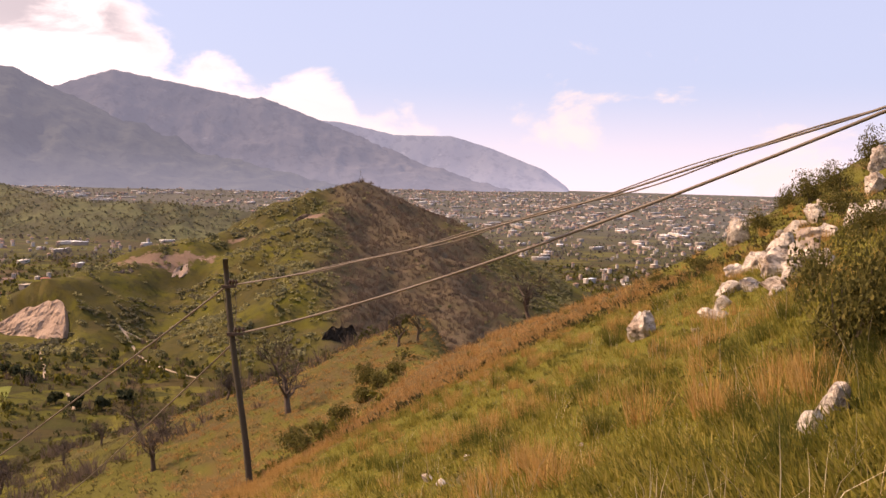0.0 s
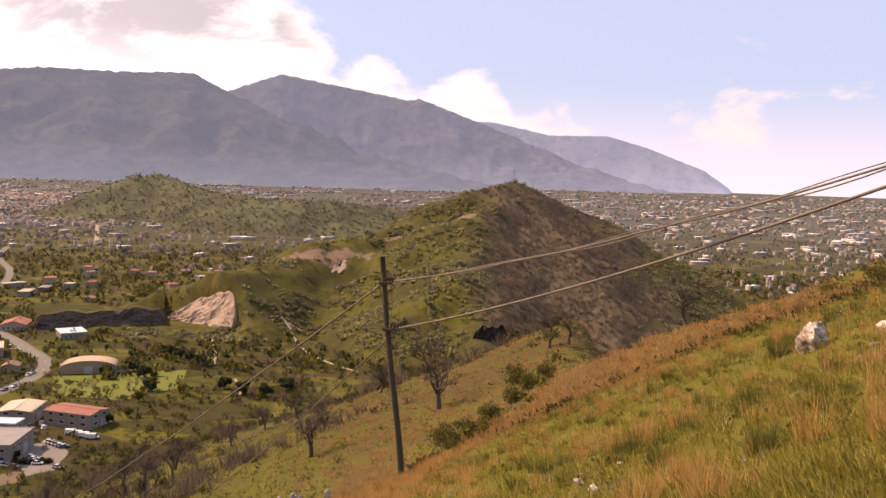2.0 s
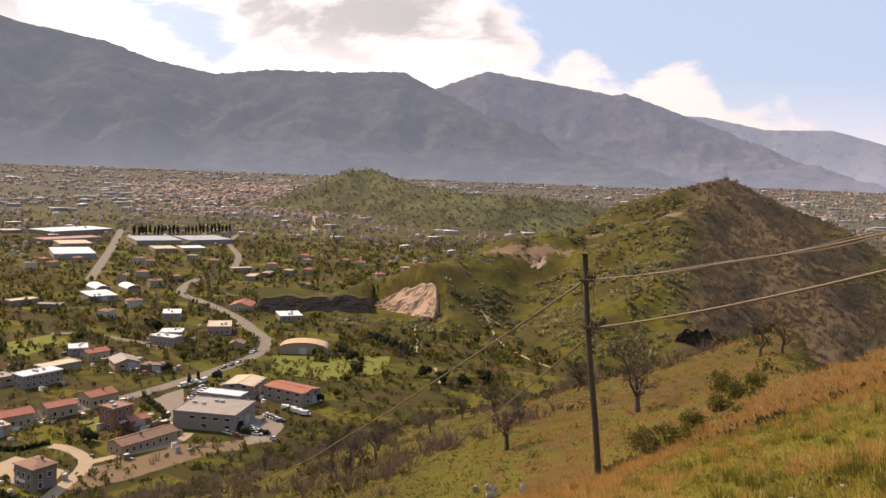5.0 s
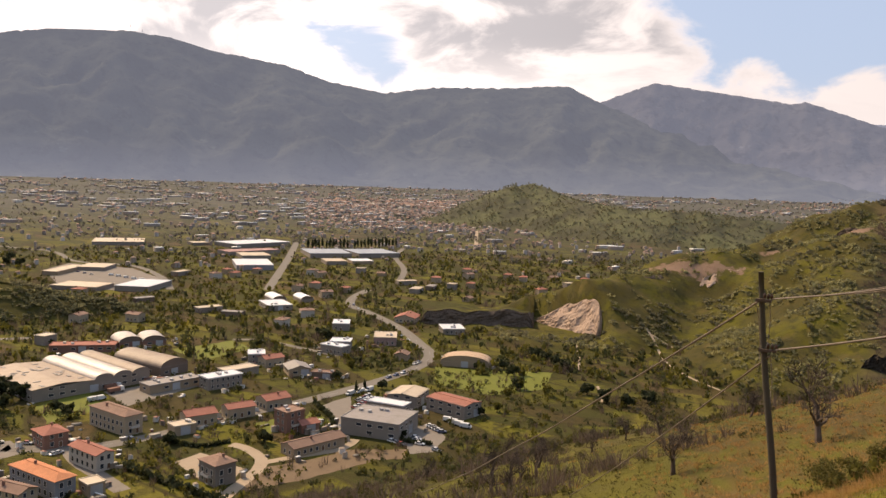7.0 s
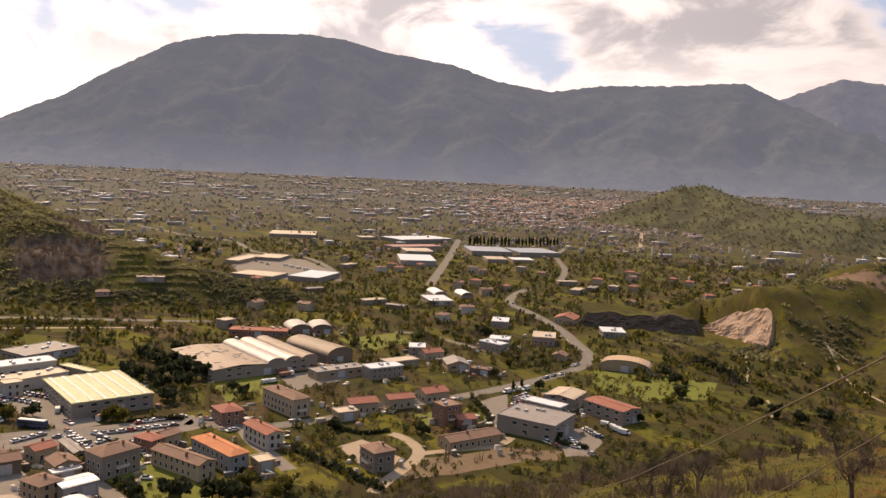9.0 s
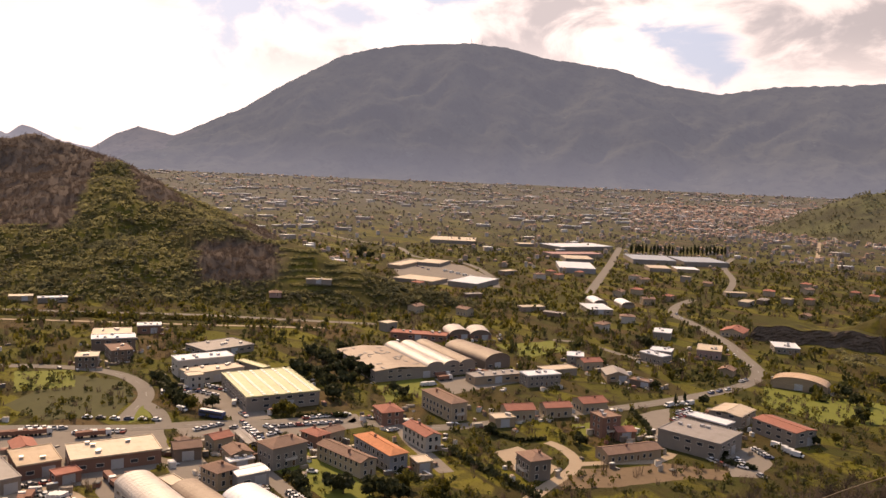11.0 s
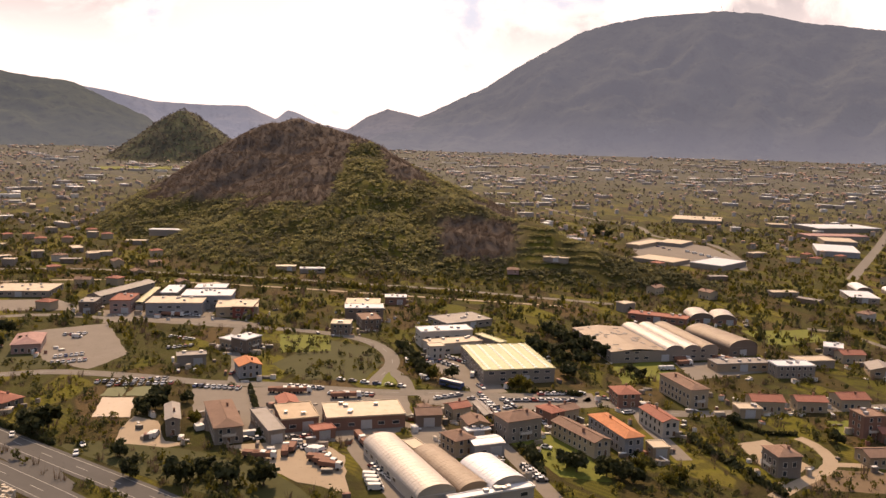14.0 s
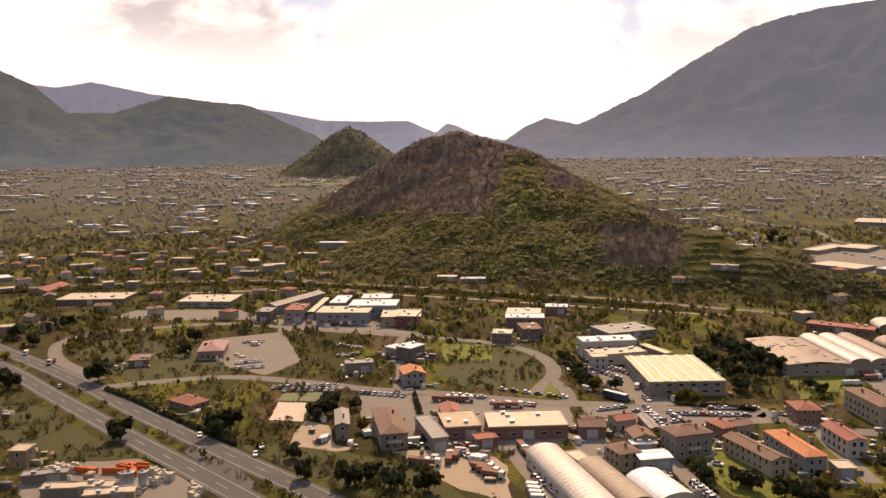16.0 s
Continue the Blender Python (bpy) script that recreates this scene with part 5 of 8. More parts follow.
HAZED_WOOD_LEAF = leaf_material("young woodland leaves greyed for haze", (0.198, 0.186, 0.088), (0.242, 0.228, 0.110), (0.298, 0.280, 0.142), 0.65)
# distance haze is put into these paler, greyer plant colours
HAZED_LEAF = leaf_material("distant leaves paled for haze", (0.120, 0.121, 0.080), (0.155, 0.155, 0.104), (0.198, 0.194, 0.134), 0.55)
HAZED_TWIG = leaf_material("distant twigs paled for haze", (0.105, 0.092, 0.080), (0.132, 0.117, 0.103), (0.165, 0.148, 0.130), 0.4)
LEAF_SLOPE = leaf_material("young slope scrub leaves", (0.052, 0.049, 0.013), (0.080, 0.071, 0.019), (0.122, 0.100, 0.033), 0.45)
LEAF_DARK_WOOD = leaf_material("dark woodland leaves", (0.046, 0.050, 0.018), (0.072, 0.076, 0.026), (0.115, 0.110, 0.042), 0.45)
# the dark woodland leaves again, lightened for the haze over the hills
HAZED_HILL_DARK = leaf_material("dark hill leaves paled for haze", (0.102, 0.102, 0.056), (0.134, 0.133, 0.074), (0.168, 0.164, 0.094), 0.6)
BLADE_GREEN = leaf_material("green grass blades", (0.130, 0.118, 0.016), (0.250, 0.208, 0.030), (0.430, 0.330, 0.085), 0.5)
BLADE_DRY = leaf_material("dry golden grass", (0.340, 0.185, 0.050), (0.480, 0.280, 0.085), (0.640, 0.430, 0.160), 0.4)
BARK = flat_paint("grey brown bark", (0.12, 0.085, 0.062), 0.9, 0.4, 4.0)


def leaf_cloud(seed, n, lumps=7, leaf=0.16, flat=0.8, low=0.0):
    """A crown one metre in half-width: small leaf clumps round a few lumps, with gaps between them."""
    rng = np.random.RandomState(seed)
    c = rng.normal(0, 0.42, (lumps, 3))
    c[:, 2] = np.abs(c[:, 2]) * flat + 0.35 + low
    rad = rng.uniform(0.28, 0.55, lumps)
    k = rng.randint(0, lumps, n)
    u = rng.normal(0, 1, (n, 3))
    u /= np.linalg.norm(u, axis=1)[:, None]
    p = c[k] + u * (rad[k] * rng.uniform(0.55, 1.05, n))[:, None]
    p[:, 2] = np.maximum(p[:, 2], 0.02 + low)
    a = rng.normal(0, 1, (n, 3))
    a /= np.linalg.norm(a, axis=1)[:, None]
    b = np.cross(a, rng.normal(0, 1, (n, 3)))
    b /= np.linalg.norm(b, axis=1)[:, None]
    s = rng.uniform(0.6, 1.3, n)[:, None] * leaf
    v = np.stack([p - a * s - b * s * 0.6, p + a * s * 0.9 - b * s * 0.7, p + a * s + b * s * 0.6, p - a * s * 0.8 + b * s * 0.7], 1).reshape(-1, 3)
    return v, np.arange(4 * n).reshape(-1, 4)


def tuft(seed, n, spread, lean, width, bent=True):
    """Grass blades one unit high from one root, each bent once or straight."""
    rng = np.random.RandomState(seed)
    V, F = [], []
    for i in range(n):
        a, r, h = rng.uniform(0, math.tau), spread * math.sqrt(rng.uniform(0, 1)), rng.uniform(0.55, 1.0)
        o = np.array([math.cos(a) * r, math.sin(a) * r, -0.05])
        t = rng.uniform(0, math.tau)
        side = np.array([math.cos(t), math.sin(t), 0]) * width
        d = np.array([math.cos(a + rng.normal(0, 0.5)), math.sin(a + rng.normal(0, 0.5)), 0]) * lean * rng.uniform(0.2, 1.2)
        m, tip = o + d * 0.35 + [0, 0, h * 0.6], o + d + [0, 0, h]
        b = len(V)
        if not bent:
            V += [o - side, o + side, tip]
            F += [(b, b + 1, b + 2)]
            continue
        V += [o - side, o + side, m + side * 0.8, m - side * 0.8, tip]
        F += [(b, b + 1, b + 2), (b, b + 2, b + 3), (b + 3, b + 2, b + 4)]
    return np.array(V), np.array(F)


def stuff(name, label, category, verts, faces, mat):
    return tagged(new(name, fast_mesh(name, verts, faces, [mat])), label, category, kind="stuff")


def free_of(x, y, keep=None):
    """Which places lie clear of houses and roads."""
    ok = np.ones(len(x), bool)
    for ox, oy, rad in OCCUPIED:
        ok &= (x - ox) ** 2 + (y - oy) ** 2 > rad * rad
    for ring in YARDS:
        inside = np.zeros(len(x), bool)
        for (ax, ay), (bx, by) in zip(ring, np.roll(ring, -1, 0)):
            cross = (ay > y) != (by > y)
            inside ^= cross & (x < (bx - ax) * (y - ay) / (by - ay if by != ay else 1e-9) + ax)
        ok &= ~inside
    return ok


def fan(rng, n, a0, a1, r0, r1, power):
    """Random places over a fan of the land; a power of 1 spreads them evenly over bearing and log distance."""
    a = np.radians(rng.uniform(a0, a1, n))
    t = rng.uniform(0, 1, n)
    r = (r0 ** power + t * (r1 ** power - r0 ** power)) ** (1 / power)
    return -np.sin(a) * r, np.cos(a) * r


def clumpy(x, y, scale, seed):
    return waves(x, y, scale, seed, 3)


def build_grass():
    rng = np.random.RandomState(3)
    fine = [tuft(i, 21, 0.26, 0.09, 0.011, False) for i in range(4)]
    tall = [tuft(10 + i, 44, 0.13, 0.13, 0.006, False) for i in range(4)]
    rough = [tuft(20 + i, 9, 0.34, 0.10, 0.034, False) for i in range(4)]
    rough_dry = [tuft(30 + i, 18, 0.20, 0.16, 0.014, False) for i in range(4)]

    def places(n, r0, r1, power, seed):
        g = np.random.RandomState(seed)
        x, y = fan(g, n, -34, 34, r0, r1, power)
        return x, y, g

    for name, label, r0, r1, n, power, wet, dry in (("grass", "spring grass and dry tufts on the hillside", 3.6, 32, 11500, 0.7, fine, tall), ("far_grass", "coarse grass further down the hillside", 28, 150, 16000, 0.9, rough, rough_dry)):
        x, y, g = places(n, r0, r1, power, 7 if r0 < 10 else 8)
        if r0 < 10:
            # a thinner sward goes on all round the standpoint
            ox, oy = fan(g, 1600, 34, 326, 1.5, 14, 1.6)
            x, y = np.concatenate([x, ox]), np.concatenate([y, oy])
        z = height(x, y)
        keep = slope(x, y) > z - 1.0
        x, y, z = x[keep], y[keep], z[keep]
        k = dryness(x, y) + g.normal(0, 0.18, len(x)) > 0.36
        for sel, protos, mat, lo, hi, suffix in ((~k, wet, BLADE_GREEN if r0 < 10 else BLADE_FAR, 0.05, 0.17, "green"), (k, dry, BLADE_DRY if r0 < 10 else BLADE_FAR_DRY, 0.15, 0.42, "dry")):
            m = int(sel.sum())
            tallness = g.uniform(lo, hi, m) * (1.0 if r0 < 10 else 1.15)
            v, f = scatter(protos, g.randint(0, 4, m), x[sel], y[sel], z[sel] - 0.02, g.uniform(0.7, 1.2, m) * (1.0 if r0 < 10 else 1.5), g.uniform(0, 6.3, m), tallness)
            stuff(f"{suffix}_{name}", ("green " if suffix == "green" else "dry golden ") + label, "grass", v, f, mat)


build_grass()


def build_tussocks():
    """Denser clumps that break up the sward: dark green ones and golden ones."""
    rng = np.random.RandomState(31)
    broad = [tuft(40 + i, 110, 0.22, 0.30, 0.007, False) for i in range(4)]
    for name, label, mat, n, lo, hi in (("green_tussocks", "dark green grass tussocks on the hillside", TUSSOCK, 760, 0.14, 0.46), ("golden_tussocks", "golden tussocks of last year's grass on the hillside", BLADE_DRY, 620, 0.24, 0.62)):
        x, y = fan(rng, n, -33, 24, 5.0, 48, 0.8)
        keep = clumpy(x, y, 6, 55 if name == "green_tussocks" else 56) > (-0.25 if name == "green_tussocks" else 0.0) + 0.5 * smooth(np.hypot(x, y), 10, 5)
        x, y = x[keep], y[keep]
        m = len(x)
        s = rng.uniform(lo, hi, m)
        v, f = scatter(broad, rng.randint(0, 4, m), x, y, height(x, y) - 0.03, s * 1.35, rng.uniform(0, 6.3, m), s)
        stuff(name, label, "grass", v, f, mat)


build_tussocks()


def build_herbs():
    """Low broad-leaved herbs in the sward and pale dead stalks standing over it."""
    rng = np.random.RandomState(37)
    rosette = [leaf_cloud(130 + i, 16, 5, 0.22, 0.25) for i in range(4)]
    x, y = fan(rng, 1500, -34, 14, 3.6, 26, 0.8)
    keep = clumpy(x, y, 5, 58) > -0.1
    x, y = x[keep], y[keep]
    s = rng.uniform(0.05, 0.16, len(x))
    v, f = scatter(rosette, rng.randint(0, 4, len(x)), x, y, height(x, y) - 0.01, s, rng.uniform(0, 6.3, len(x)), s * 0.8)
    stuff("herbs", "low fresh green herbs growing in the sward", "plants", v, f, LEAF_GREEN)
    stalk = [tuft(140 + i, 3, 0.12, 0.55, 0.004, True) for i in range(5)]
    x, y = fan(rng, 340, -34, 18, 3.8, 24, 0.8)
    s = rng.uniform(0.25, 0.75, len(x))
    v, f = scatter(stalk, rng.randint(0, 5, len(x)), x, y, height(x, y) - 0.02, s, rng.uniform(0, 6.3, len(x)), s)
    stuff("dead_stalks", "pale dead stalks leaning over the grass", "grass", v, f, STRAW)


STRAW = leaf_material("bleached straw", (0.45, 0.34, 0.19), (0.58, 0.46, 0.28), (0.70, 0.60, 0.40), 0.3)
build_herbs()


# keep the quarry faces and footpaths clear of trees
OCCUPIED.extend([(-278, 540, 32), (-300, 525, 18), (-268, 560, 24), (-360, 560, 22), (-330, 545, 22), (-395, 572, 22), (-420, 580, 18), (-345, 530, 20), (-375, 545, 20), (-118, 706, 16), (-228, 588, 17), (-204, 622, 15), (-186, 634, 16), (-58, 470, 20), (-240, 640, 18), (-190, 650, 18)])


def build_scrub():
    """Bushes and small trees of the valley, the hills and the lower slope."""
    small = [leaf_cloud(50 + i, 30, 6, 0.24) for i in range(5)]
    tiny = [leaf_cloud(60 + i, 11, 5, 0.38) for i in range(6)]
    canopy = [leaf_cloud(110 + i, 15, 7, 0.30, 0.6) for i in range(6)]
    fluffy = [leaf_cloud(56 + i, 28, 8, 0.23) for i in range(6)]
    twiggy = bare = [tuft(120 + i, 15, 0.55, 0.62, 0.075, False) for i in range(6)]
    speck = [leaf_cloud(66 + i, 5, 4, 0.50) for i in range(6)]
    rng = np.random.RandomState(21)

    def lay(name, label, mat, protos, x, y, lo, hi, tall=1.0, sink=0.1):
        n = len(x)
        s = rng.uniform(lo, hi, n) * rng.uniform(0.7, 1.2, n)
        v, f = scatter(protos, rng.randint(0, len(protos), n), x, y, height(x, y) - sink, s, rng.uniform(0, 6.3, n), s * rng.uniform(0.8, 1.25, n) * tall)
        stuff(name, label, "bushes", v, f, mat)

    # gardens and hedges of the plain
    x, y = fan(rng, 50000, -20, 118, 235, 1150, 0.75)
    h, p, s = hills(x, y), plain(x, y), slope(x, y)
    k = clumpy(x, y, 70, 43) * 0.6 + clumpy(x, y, 22, 44) * 0.5 + rng.normal(0, 0.25, len(x)) + 0.22
    flat = (h < p + 2) & (s < p) & (k > 0.02) & free_of(x, y)
    x, y, k = x[flat], y[flat], k[flat]
    hue = rng.uniform(0, 1, len(x)) + 0.2 * clumpy(x, y, 40, 54)
    close = np.hypot(x, y) < 460
    for where, protos, lo, hi in ((close, fluffy, 0.6, 2.0), (~close, tiny, 1.0, 2.9)):
        nick = "bushes" if protos is fluffy else "far_bushes"
        for name, label, mat, sel in (("dark_" + nick, "dark evergreen bushes and hedges between the houses", LEAF_DARK_WOOD, hue < 0.34), ("green_" + nick, "fresh green bushes and orchard trees of the valley", LEAF_GREEN, (hue >= 0.34) & (hue < 0.66)), ("bare_" + nick, "bare brown bushes and saplings of the valley", TWIG_WOOD, hue >= 0.66)):
            lay(name, label, mat, bare if mat is TWIG_WOOD else protos, x[sel & where], y[sel & where], lo, hi, 2.4 if mat is TWIG_WOOD else 1.35)
    # woods on the hills: dense on the slopes that face the valley, thin behind
    px, py = [], []
    for n, a0, a1, r0, r1 in ((40000, 54, 104, 590, 1130), (26000, -9, 32, 400, 960)):
        x, y = fan(rng, n, a0, a1, r0, r1, 1.3)
        px.append(x), py.append(y)
    x, y = np.concatenate(px), np.concatenate(py)
    h, p = hills(x, y), plain(x, y)
    on = (h > p + 1) & free_of(x, y)
    x, y = x[on], y[on]
    az, r, hz = np.degrees(np.arctan2(-x, y)), np.hypot(x, y), height(x, y)
    front = height(x * 1.012, y * 1.012) - hz > (hz - 112) * 0.012 - 0.5
    cone = az > 50
    brown = brown_woods(x, y, hz) + rng.normal(0, 0.16, len(x)) > 0.5
    # open pasture between the thickets of the tower hill, terraced rows on the cone's low end
    thicket = clumpy(x, y, 46, 51) + 0.5 * clumpy(x, y, 17, 52) + rng.normal(0, 0.12, len(x))
    rows = cone & (az > 63.2) & (az < 68.9) & (hz > 9) & front
    keep = np.where(cone, ~rows, np.where(brown, True, thicket > -0.22))
    keep = keep & (front | (rng.uniform(0, 1, len(x)) < 0.12))
    tone = clumpy(x, y, 60, 45) * 0.55 + 0.55 * clumpy(x, y, 170, 59) + rng.normal(0, 0.25, len(x))
    low = hz - plain(x, y) < 16
    dark = keep & ~brown & (tone < np.where(cone, -0.45, -0.62)) | (keep & cone & low & (tone < np.where(az < 66, 0.3, -0.2)) & ~rows)
    leafless, rest = keep & brown, keep & ~brown & ~dark & (tone > 0.32)
    green = keep & ~brown & ~dark & ~rest
    lay("bare_woods", "bare brown woodland on the quarried hill", TWIG_WOOD, twiggy, x[leafless & ~cone], y[leafless & ~cone], 1.3, 2.6, 1.7)
    lay("bare_hilltop_woods", "dark leafless woodland round the hilltop", TWIG_TOP, twiggy, x[leafless & cone], y[leafless & cone], 1.5, 3.0, 1.5)
    ox, oy = fan(rng, 16000, 63.2, 68.9, 640, 745, 1.3)
    oz = height(ox, oy)
    step = (hills(ox, oy) > plain(ox, oy) + 6) & (((oz + 0.4 * waves(ox, oy, 60, 65, 2)) / 4.6) % 1 < 0.34) & (clumpy(ox, oy, 30, 66) > -0.5)
    lay("terrace_rows", "green rows of a terraced orchard at the hill's foot", HAZED_WOOD_LEAF, speck, ox[step], oy[step], 0.7, 1.3, 0.9)
    green = green & ~rows
    lay("green_woods", "spring green woodland on the hills", HAZED_WOOD_LEAF, canopy, x[green & cone], y[green & cone], 1.1, 3.4, 0.75)
    lay("green_thickets", "spring green thickets on the quarried hill", HAZED_WOOD_LEAF, tiny, x[green & ~cone], y[green & ~cone], 0.8, 2.4, 0.9)
    lay("olive_woods", "grey-green olive trees and scrub on the hills", LEAF_OLIVE, canopy, x[rest], y[rest], 1.3, 3.0, 0.8)
    lay("dark_woods", "dark evergreen trees in the folds of the hills", HAZED_HILL_DARK, canopy, x[dark], y[dark], 1.4, 3.2, 0.9)
    px, py = [], []
    for n, a0, a1, r0, r1 in ((13000, 2, 38, 1250, 1980), (6000, 86, 99, 2300, 2780)):
        x, y = fan(rng, n, a0, a1, r0, r1, 1.3)
        px.append(x), py.append(y)
    x, y = np.concatenate(px), np.concatenate(py)
    on = hills(x, y) > plain(x, y) + 1
    x, y = x[on], y[on]
    hue = clumpy(x, y, 200, 50) + rng.normal(0, 0.3, len(x)) > 0.1
    mauve = np.degrees(np.arctan2(-x, y)) > 80
    # the farther woods carry their haze in the leaf and twig colours
    lay("round_hill_woods", "hazy grey-brown woodland on the round hill", HAZED_TWIG, speck, x[mauve], y[mauve], 2.0, 4.0, 0.9)
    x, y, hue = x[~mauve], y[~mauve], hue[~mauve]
    lay("far_green_woods", "green woodland on the farther hills", HAZED_LEAF, speck, x[hue], y[hue], 1.6, 3.4, 1.0)
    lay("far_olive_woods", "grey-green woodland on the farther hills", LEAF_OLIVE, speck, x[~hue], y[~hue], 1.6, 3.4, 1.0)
    # scrub at the foot of the camera's own slope
    x, y = fan(rng, 15000, 2, 100, 62, 330, 1.2)
    s, p = slope(x, y), plain(x, y)
    rr, aa = np.hypot(x, y), np.degrees(np.arctan2(-x, y))
    k = clumpy(x, y, 26, 46) + rng.normal(0, 0.3, len(x)) + 1.0 * np.maximum(smooth(rr, 90, 135), smooth(aa, 19, 30)) - 0.35
    on = (s > p - 3) & (k > 0.25) & free_of(x, y)
    x, y, rr = x[on], y[on], rr[on]
    hue = clumpy(x, y, 34, 53) * 0.30 + rng.uniform(0, 1, len(x))
    brush = [tuft(90 + i, 26, 0.42, 0.62, 0.036, False) for i in range(5)]
    lay("slope_twigs", "bare brown brushwood on the lower slope", TWIG_WOOD, brush, x[hue < 0.50], y[hue < 0.50], 0.9, 2.2, 1.1)
    pick = (hue >= 0.50) & (hue < 0.86)
    leafy = [leaf_cloud(150 + i, 64, 10, 0.12) for i in range(5)]
    lay("near_slope_bushes", "green scrub beside the dry meadow", LEAF_SLOPE, leafy, x[pick & (rr < 110)], y[pick & (rr < 110)], 0.35, 1.1)
    pick = pick & (rr >= 110)
    lay("slope_bushes", "green scrub on the lower slope", LEAF_SLOPE, fluffy, x[pick], y[pick], 0.45, 1.25)
    far_dark = (hue >= 0.86) & (rr >= 110)
    lay("slope_evergreens", "dark evergreen scrub on the lower slope", LEAF_DARK_WOOD, fluffy, x[far_dark], y[far_dark], 0.45, 1.2)
    # low thicket of the near shoulder's lip
    x, y = fan(rng, 420, 2.5, 11, 30, 64, 1.0)
    on = np.abs(y - (46 - 17 * smooth(-x, 1.0, 6.5)) - 1.5) < 2.5
    lay("lip_thicket", "low green thicket along the grassy edge", LEAF_GREEN, small, x[on], y[on], 0.25, 0.6)
    # the plain beyond, tree by tree no longer to be told
    x, y = fan(rng, 44000, -34, 118, 1050, 4300, 0.8)
    on = (hills(x, y) < plain(x, y) + 2) & (clumpy(x, y, 130, 47) + 0.6 * clumpy(x, y, 420, 57) + rng.normal(0, 0.35, len(x)) > 0.0)
    x, y = x[on], y[on]
    hue = rng.uniform(0, 1, len(x)) < 0.55
    # plain trees in the same haze-paled colours
    lay("far_brown_trees", "brown trees and orchards of the distant plain", HAZED_TWIG, speck, x[hue], y[hue], 1.8, 4.0, 1.1)
    lay("far_green_trees", "green trees and orchards of the distant plain", HAZED_LEAF, speck, x[~hue], y[~hue], 1.8, 4.0, 1.1)


build_scrub()


def bare_tree(seed, tall):
    """A leafless tree: a trunk with limbs, and the twigs of its crown."""
    rng = random.Random(seed)
    wood, twig = ([], []), ([], [])

    def tube(store, path, radii, sides):
        V, F = store
        first = len(V)
        for i, (p, r) in enumerate(zip(path, radii)):
            d = (path[min(i + 1, len(path) - 1)] - path[max(i - 1, 0)]).normalized()
            u = d.orthogonal().normalized()
            w = d.cross(u)
            V += [tuple(p + (u * math.cos(math.tau * k / sides) + w * math.sin(math.tau * k / sides)) * r) for k in range(sides)]
        for i in range(len(path) - 1):
            for k in range(sides):
                a, b = first + i * sides + k, first + i * sides + (k + 1) % sides
                F.append((a, b, b + sides, a + sides))

    def grow(p, d, length, r, level):
        steps = 4 if level < 2 else 3
        path, radii = [p.copy()], [r]
        for i in range(steps):
            d = (d + Vector((rng.gauss(0, 0.2), rng.gauss(0, 0.2), rng.gauss(0.06, 0.12)))).normalized()
            p = p + d * length / steps
            path.append(p.copy())
            radii.append(r * (1 - 0.45 * (i + 1) / steps))
        tube(wood if level < 2 else twig, path, radii, 6 if level < 1 else 4 if level < 2 else 3)
        if level >= 4:
            return
        for k in range((4, 4, 4, 4)[level]):
            i = rng.randint(2 if level == 0 else 1, steps)
            side = d.orthogonal().normalized()
            side.rotate(Matrix.Rotation(rng.uniform(0, math.tau), 3, d))
            grow(path[i], (d * rng.uniform(0.3, 0.9) + side * rng.uniform(0.5, 1.1) + Vector((0, 0, 0.15))).normalized(), length * rng.uniform(0.55, 0.78), max(radii[i] * 0.66, 0.016), level + 1)

    grow(Vector((0, 0, -0.3)), Vector((rng.gauss(0, 0.08), rng.gauss(0, 0.08), 1)).normalized(), tall * 0.42, tall * 0.036, 0)
    return wood, twig


def tree_thing(name, label, meshes, m, category="tree", group=""):
    thing = new(name)
    thing.matrix_world = m
    tagged(thing, label, category, group)
    for pname, me in meshes:
        share(pname, me, thing, Matrix())
    return thing


def mesh_of(name, store, mat):
    me = bpy.data.meshes.new(name)
    me.from_pydata(store[0], [], store[1])
    me.materials.append(mat)
    me.update()
    return me


BARE = []
for seed in (4, 9, 15):
    w, t = bare_tree(seed, 5.0)
    BARE.append((("trunk", mesh_of("trunk", w, BARK)), ("crown", mesh_of("crown", t, TWIG_DARK))))


def put_bare_tree(kind, x, y, tall, turn, label):
    tree_thing("bare_tree", label, BARE[kind], pose(x, y, ground_z(x, y), 0, 0, turn) @ Matrix.Scale(tall / 5.0, 4), "tree", "bare trees of the slope")


put_bare_tree(0, -12.9, 70.2, 8.4, 30, "dark leafless tree standing in the dry grass")
put_bare_tree(1, 5.15, 47.4, 3.9, 80, "leafless tree with spreading limbs behind the grassy edge")
put_bare_tree(2, -4.4, 87.0, 5.2, 10, "slender leafless tree at the end of the dry meadow")
put_bare_tree(1, -2.4, 88.0, 4.6, 200, "slender leafless tree at the end of the dry meadow")
put_bare_tree(2, -23.0, 65.5, 6.4, 150, "bushy leafless tree low on the grassy slope")
put_bare_tree(0, -44.9, 83.0, 5.4, 250, "leafless tree low on the grassy slope")
put_bare_tree(1, -50.5, 81.5, 5.4, 300, "leafless tree low on the grassy slope")
put_bare_tree(2, -42.4, 74.6, 4.8, 20, "leafless tree low on the grassy slope")
put_bare_tree(1, -29.0, 112.0, 5.0, 45, "small bushy tree at the edge of the slope")
put_bare_tree(0, -36.0, 98.0, 5.5, 95, "reddish leafless tree at the edge of the slope")
put_bare_tree(2, -58.0, 98.0, 5.5, 175, "leafless tree at the scrubby edge of the slope")
put_bare_tree(0, -66.0, 90.0, 5.0, 215, "leafless tree at the scrubby edge of the slope")

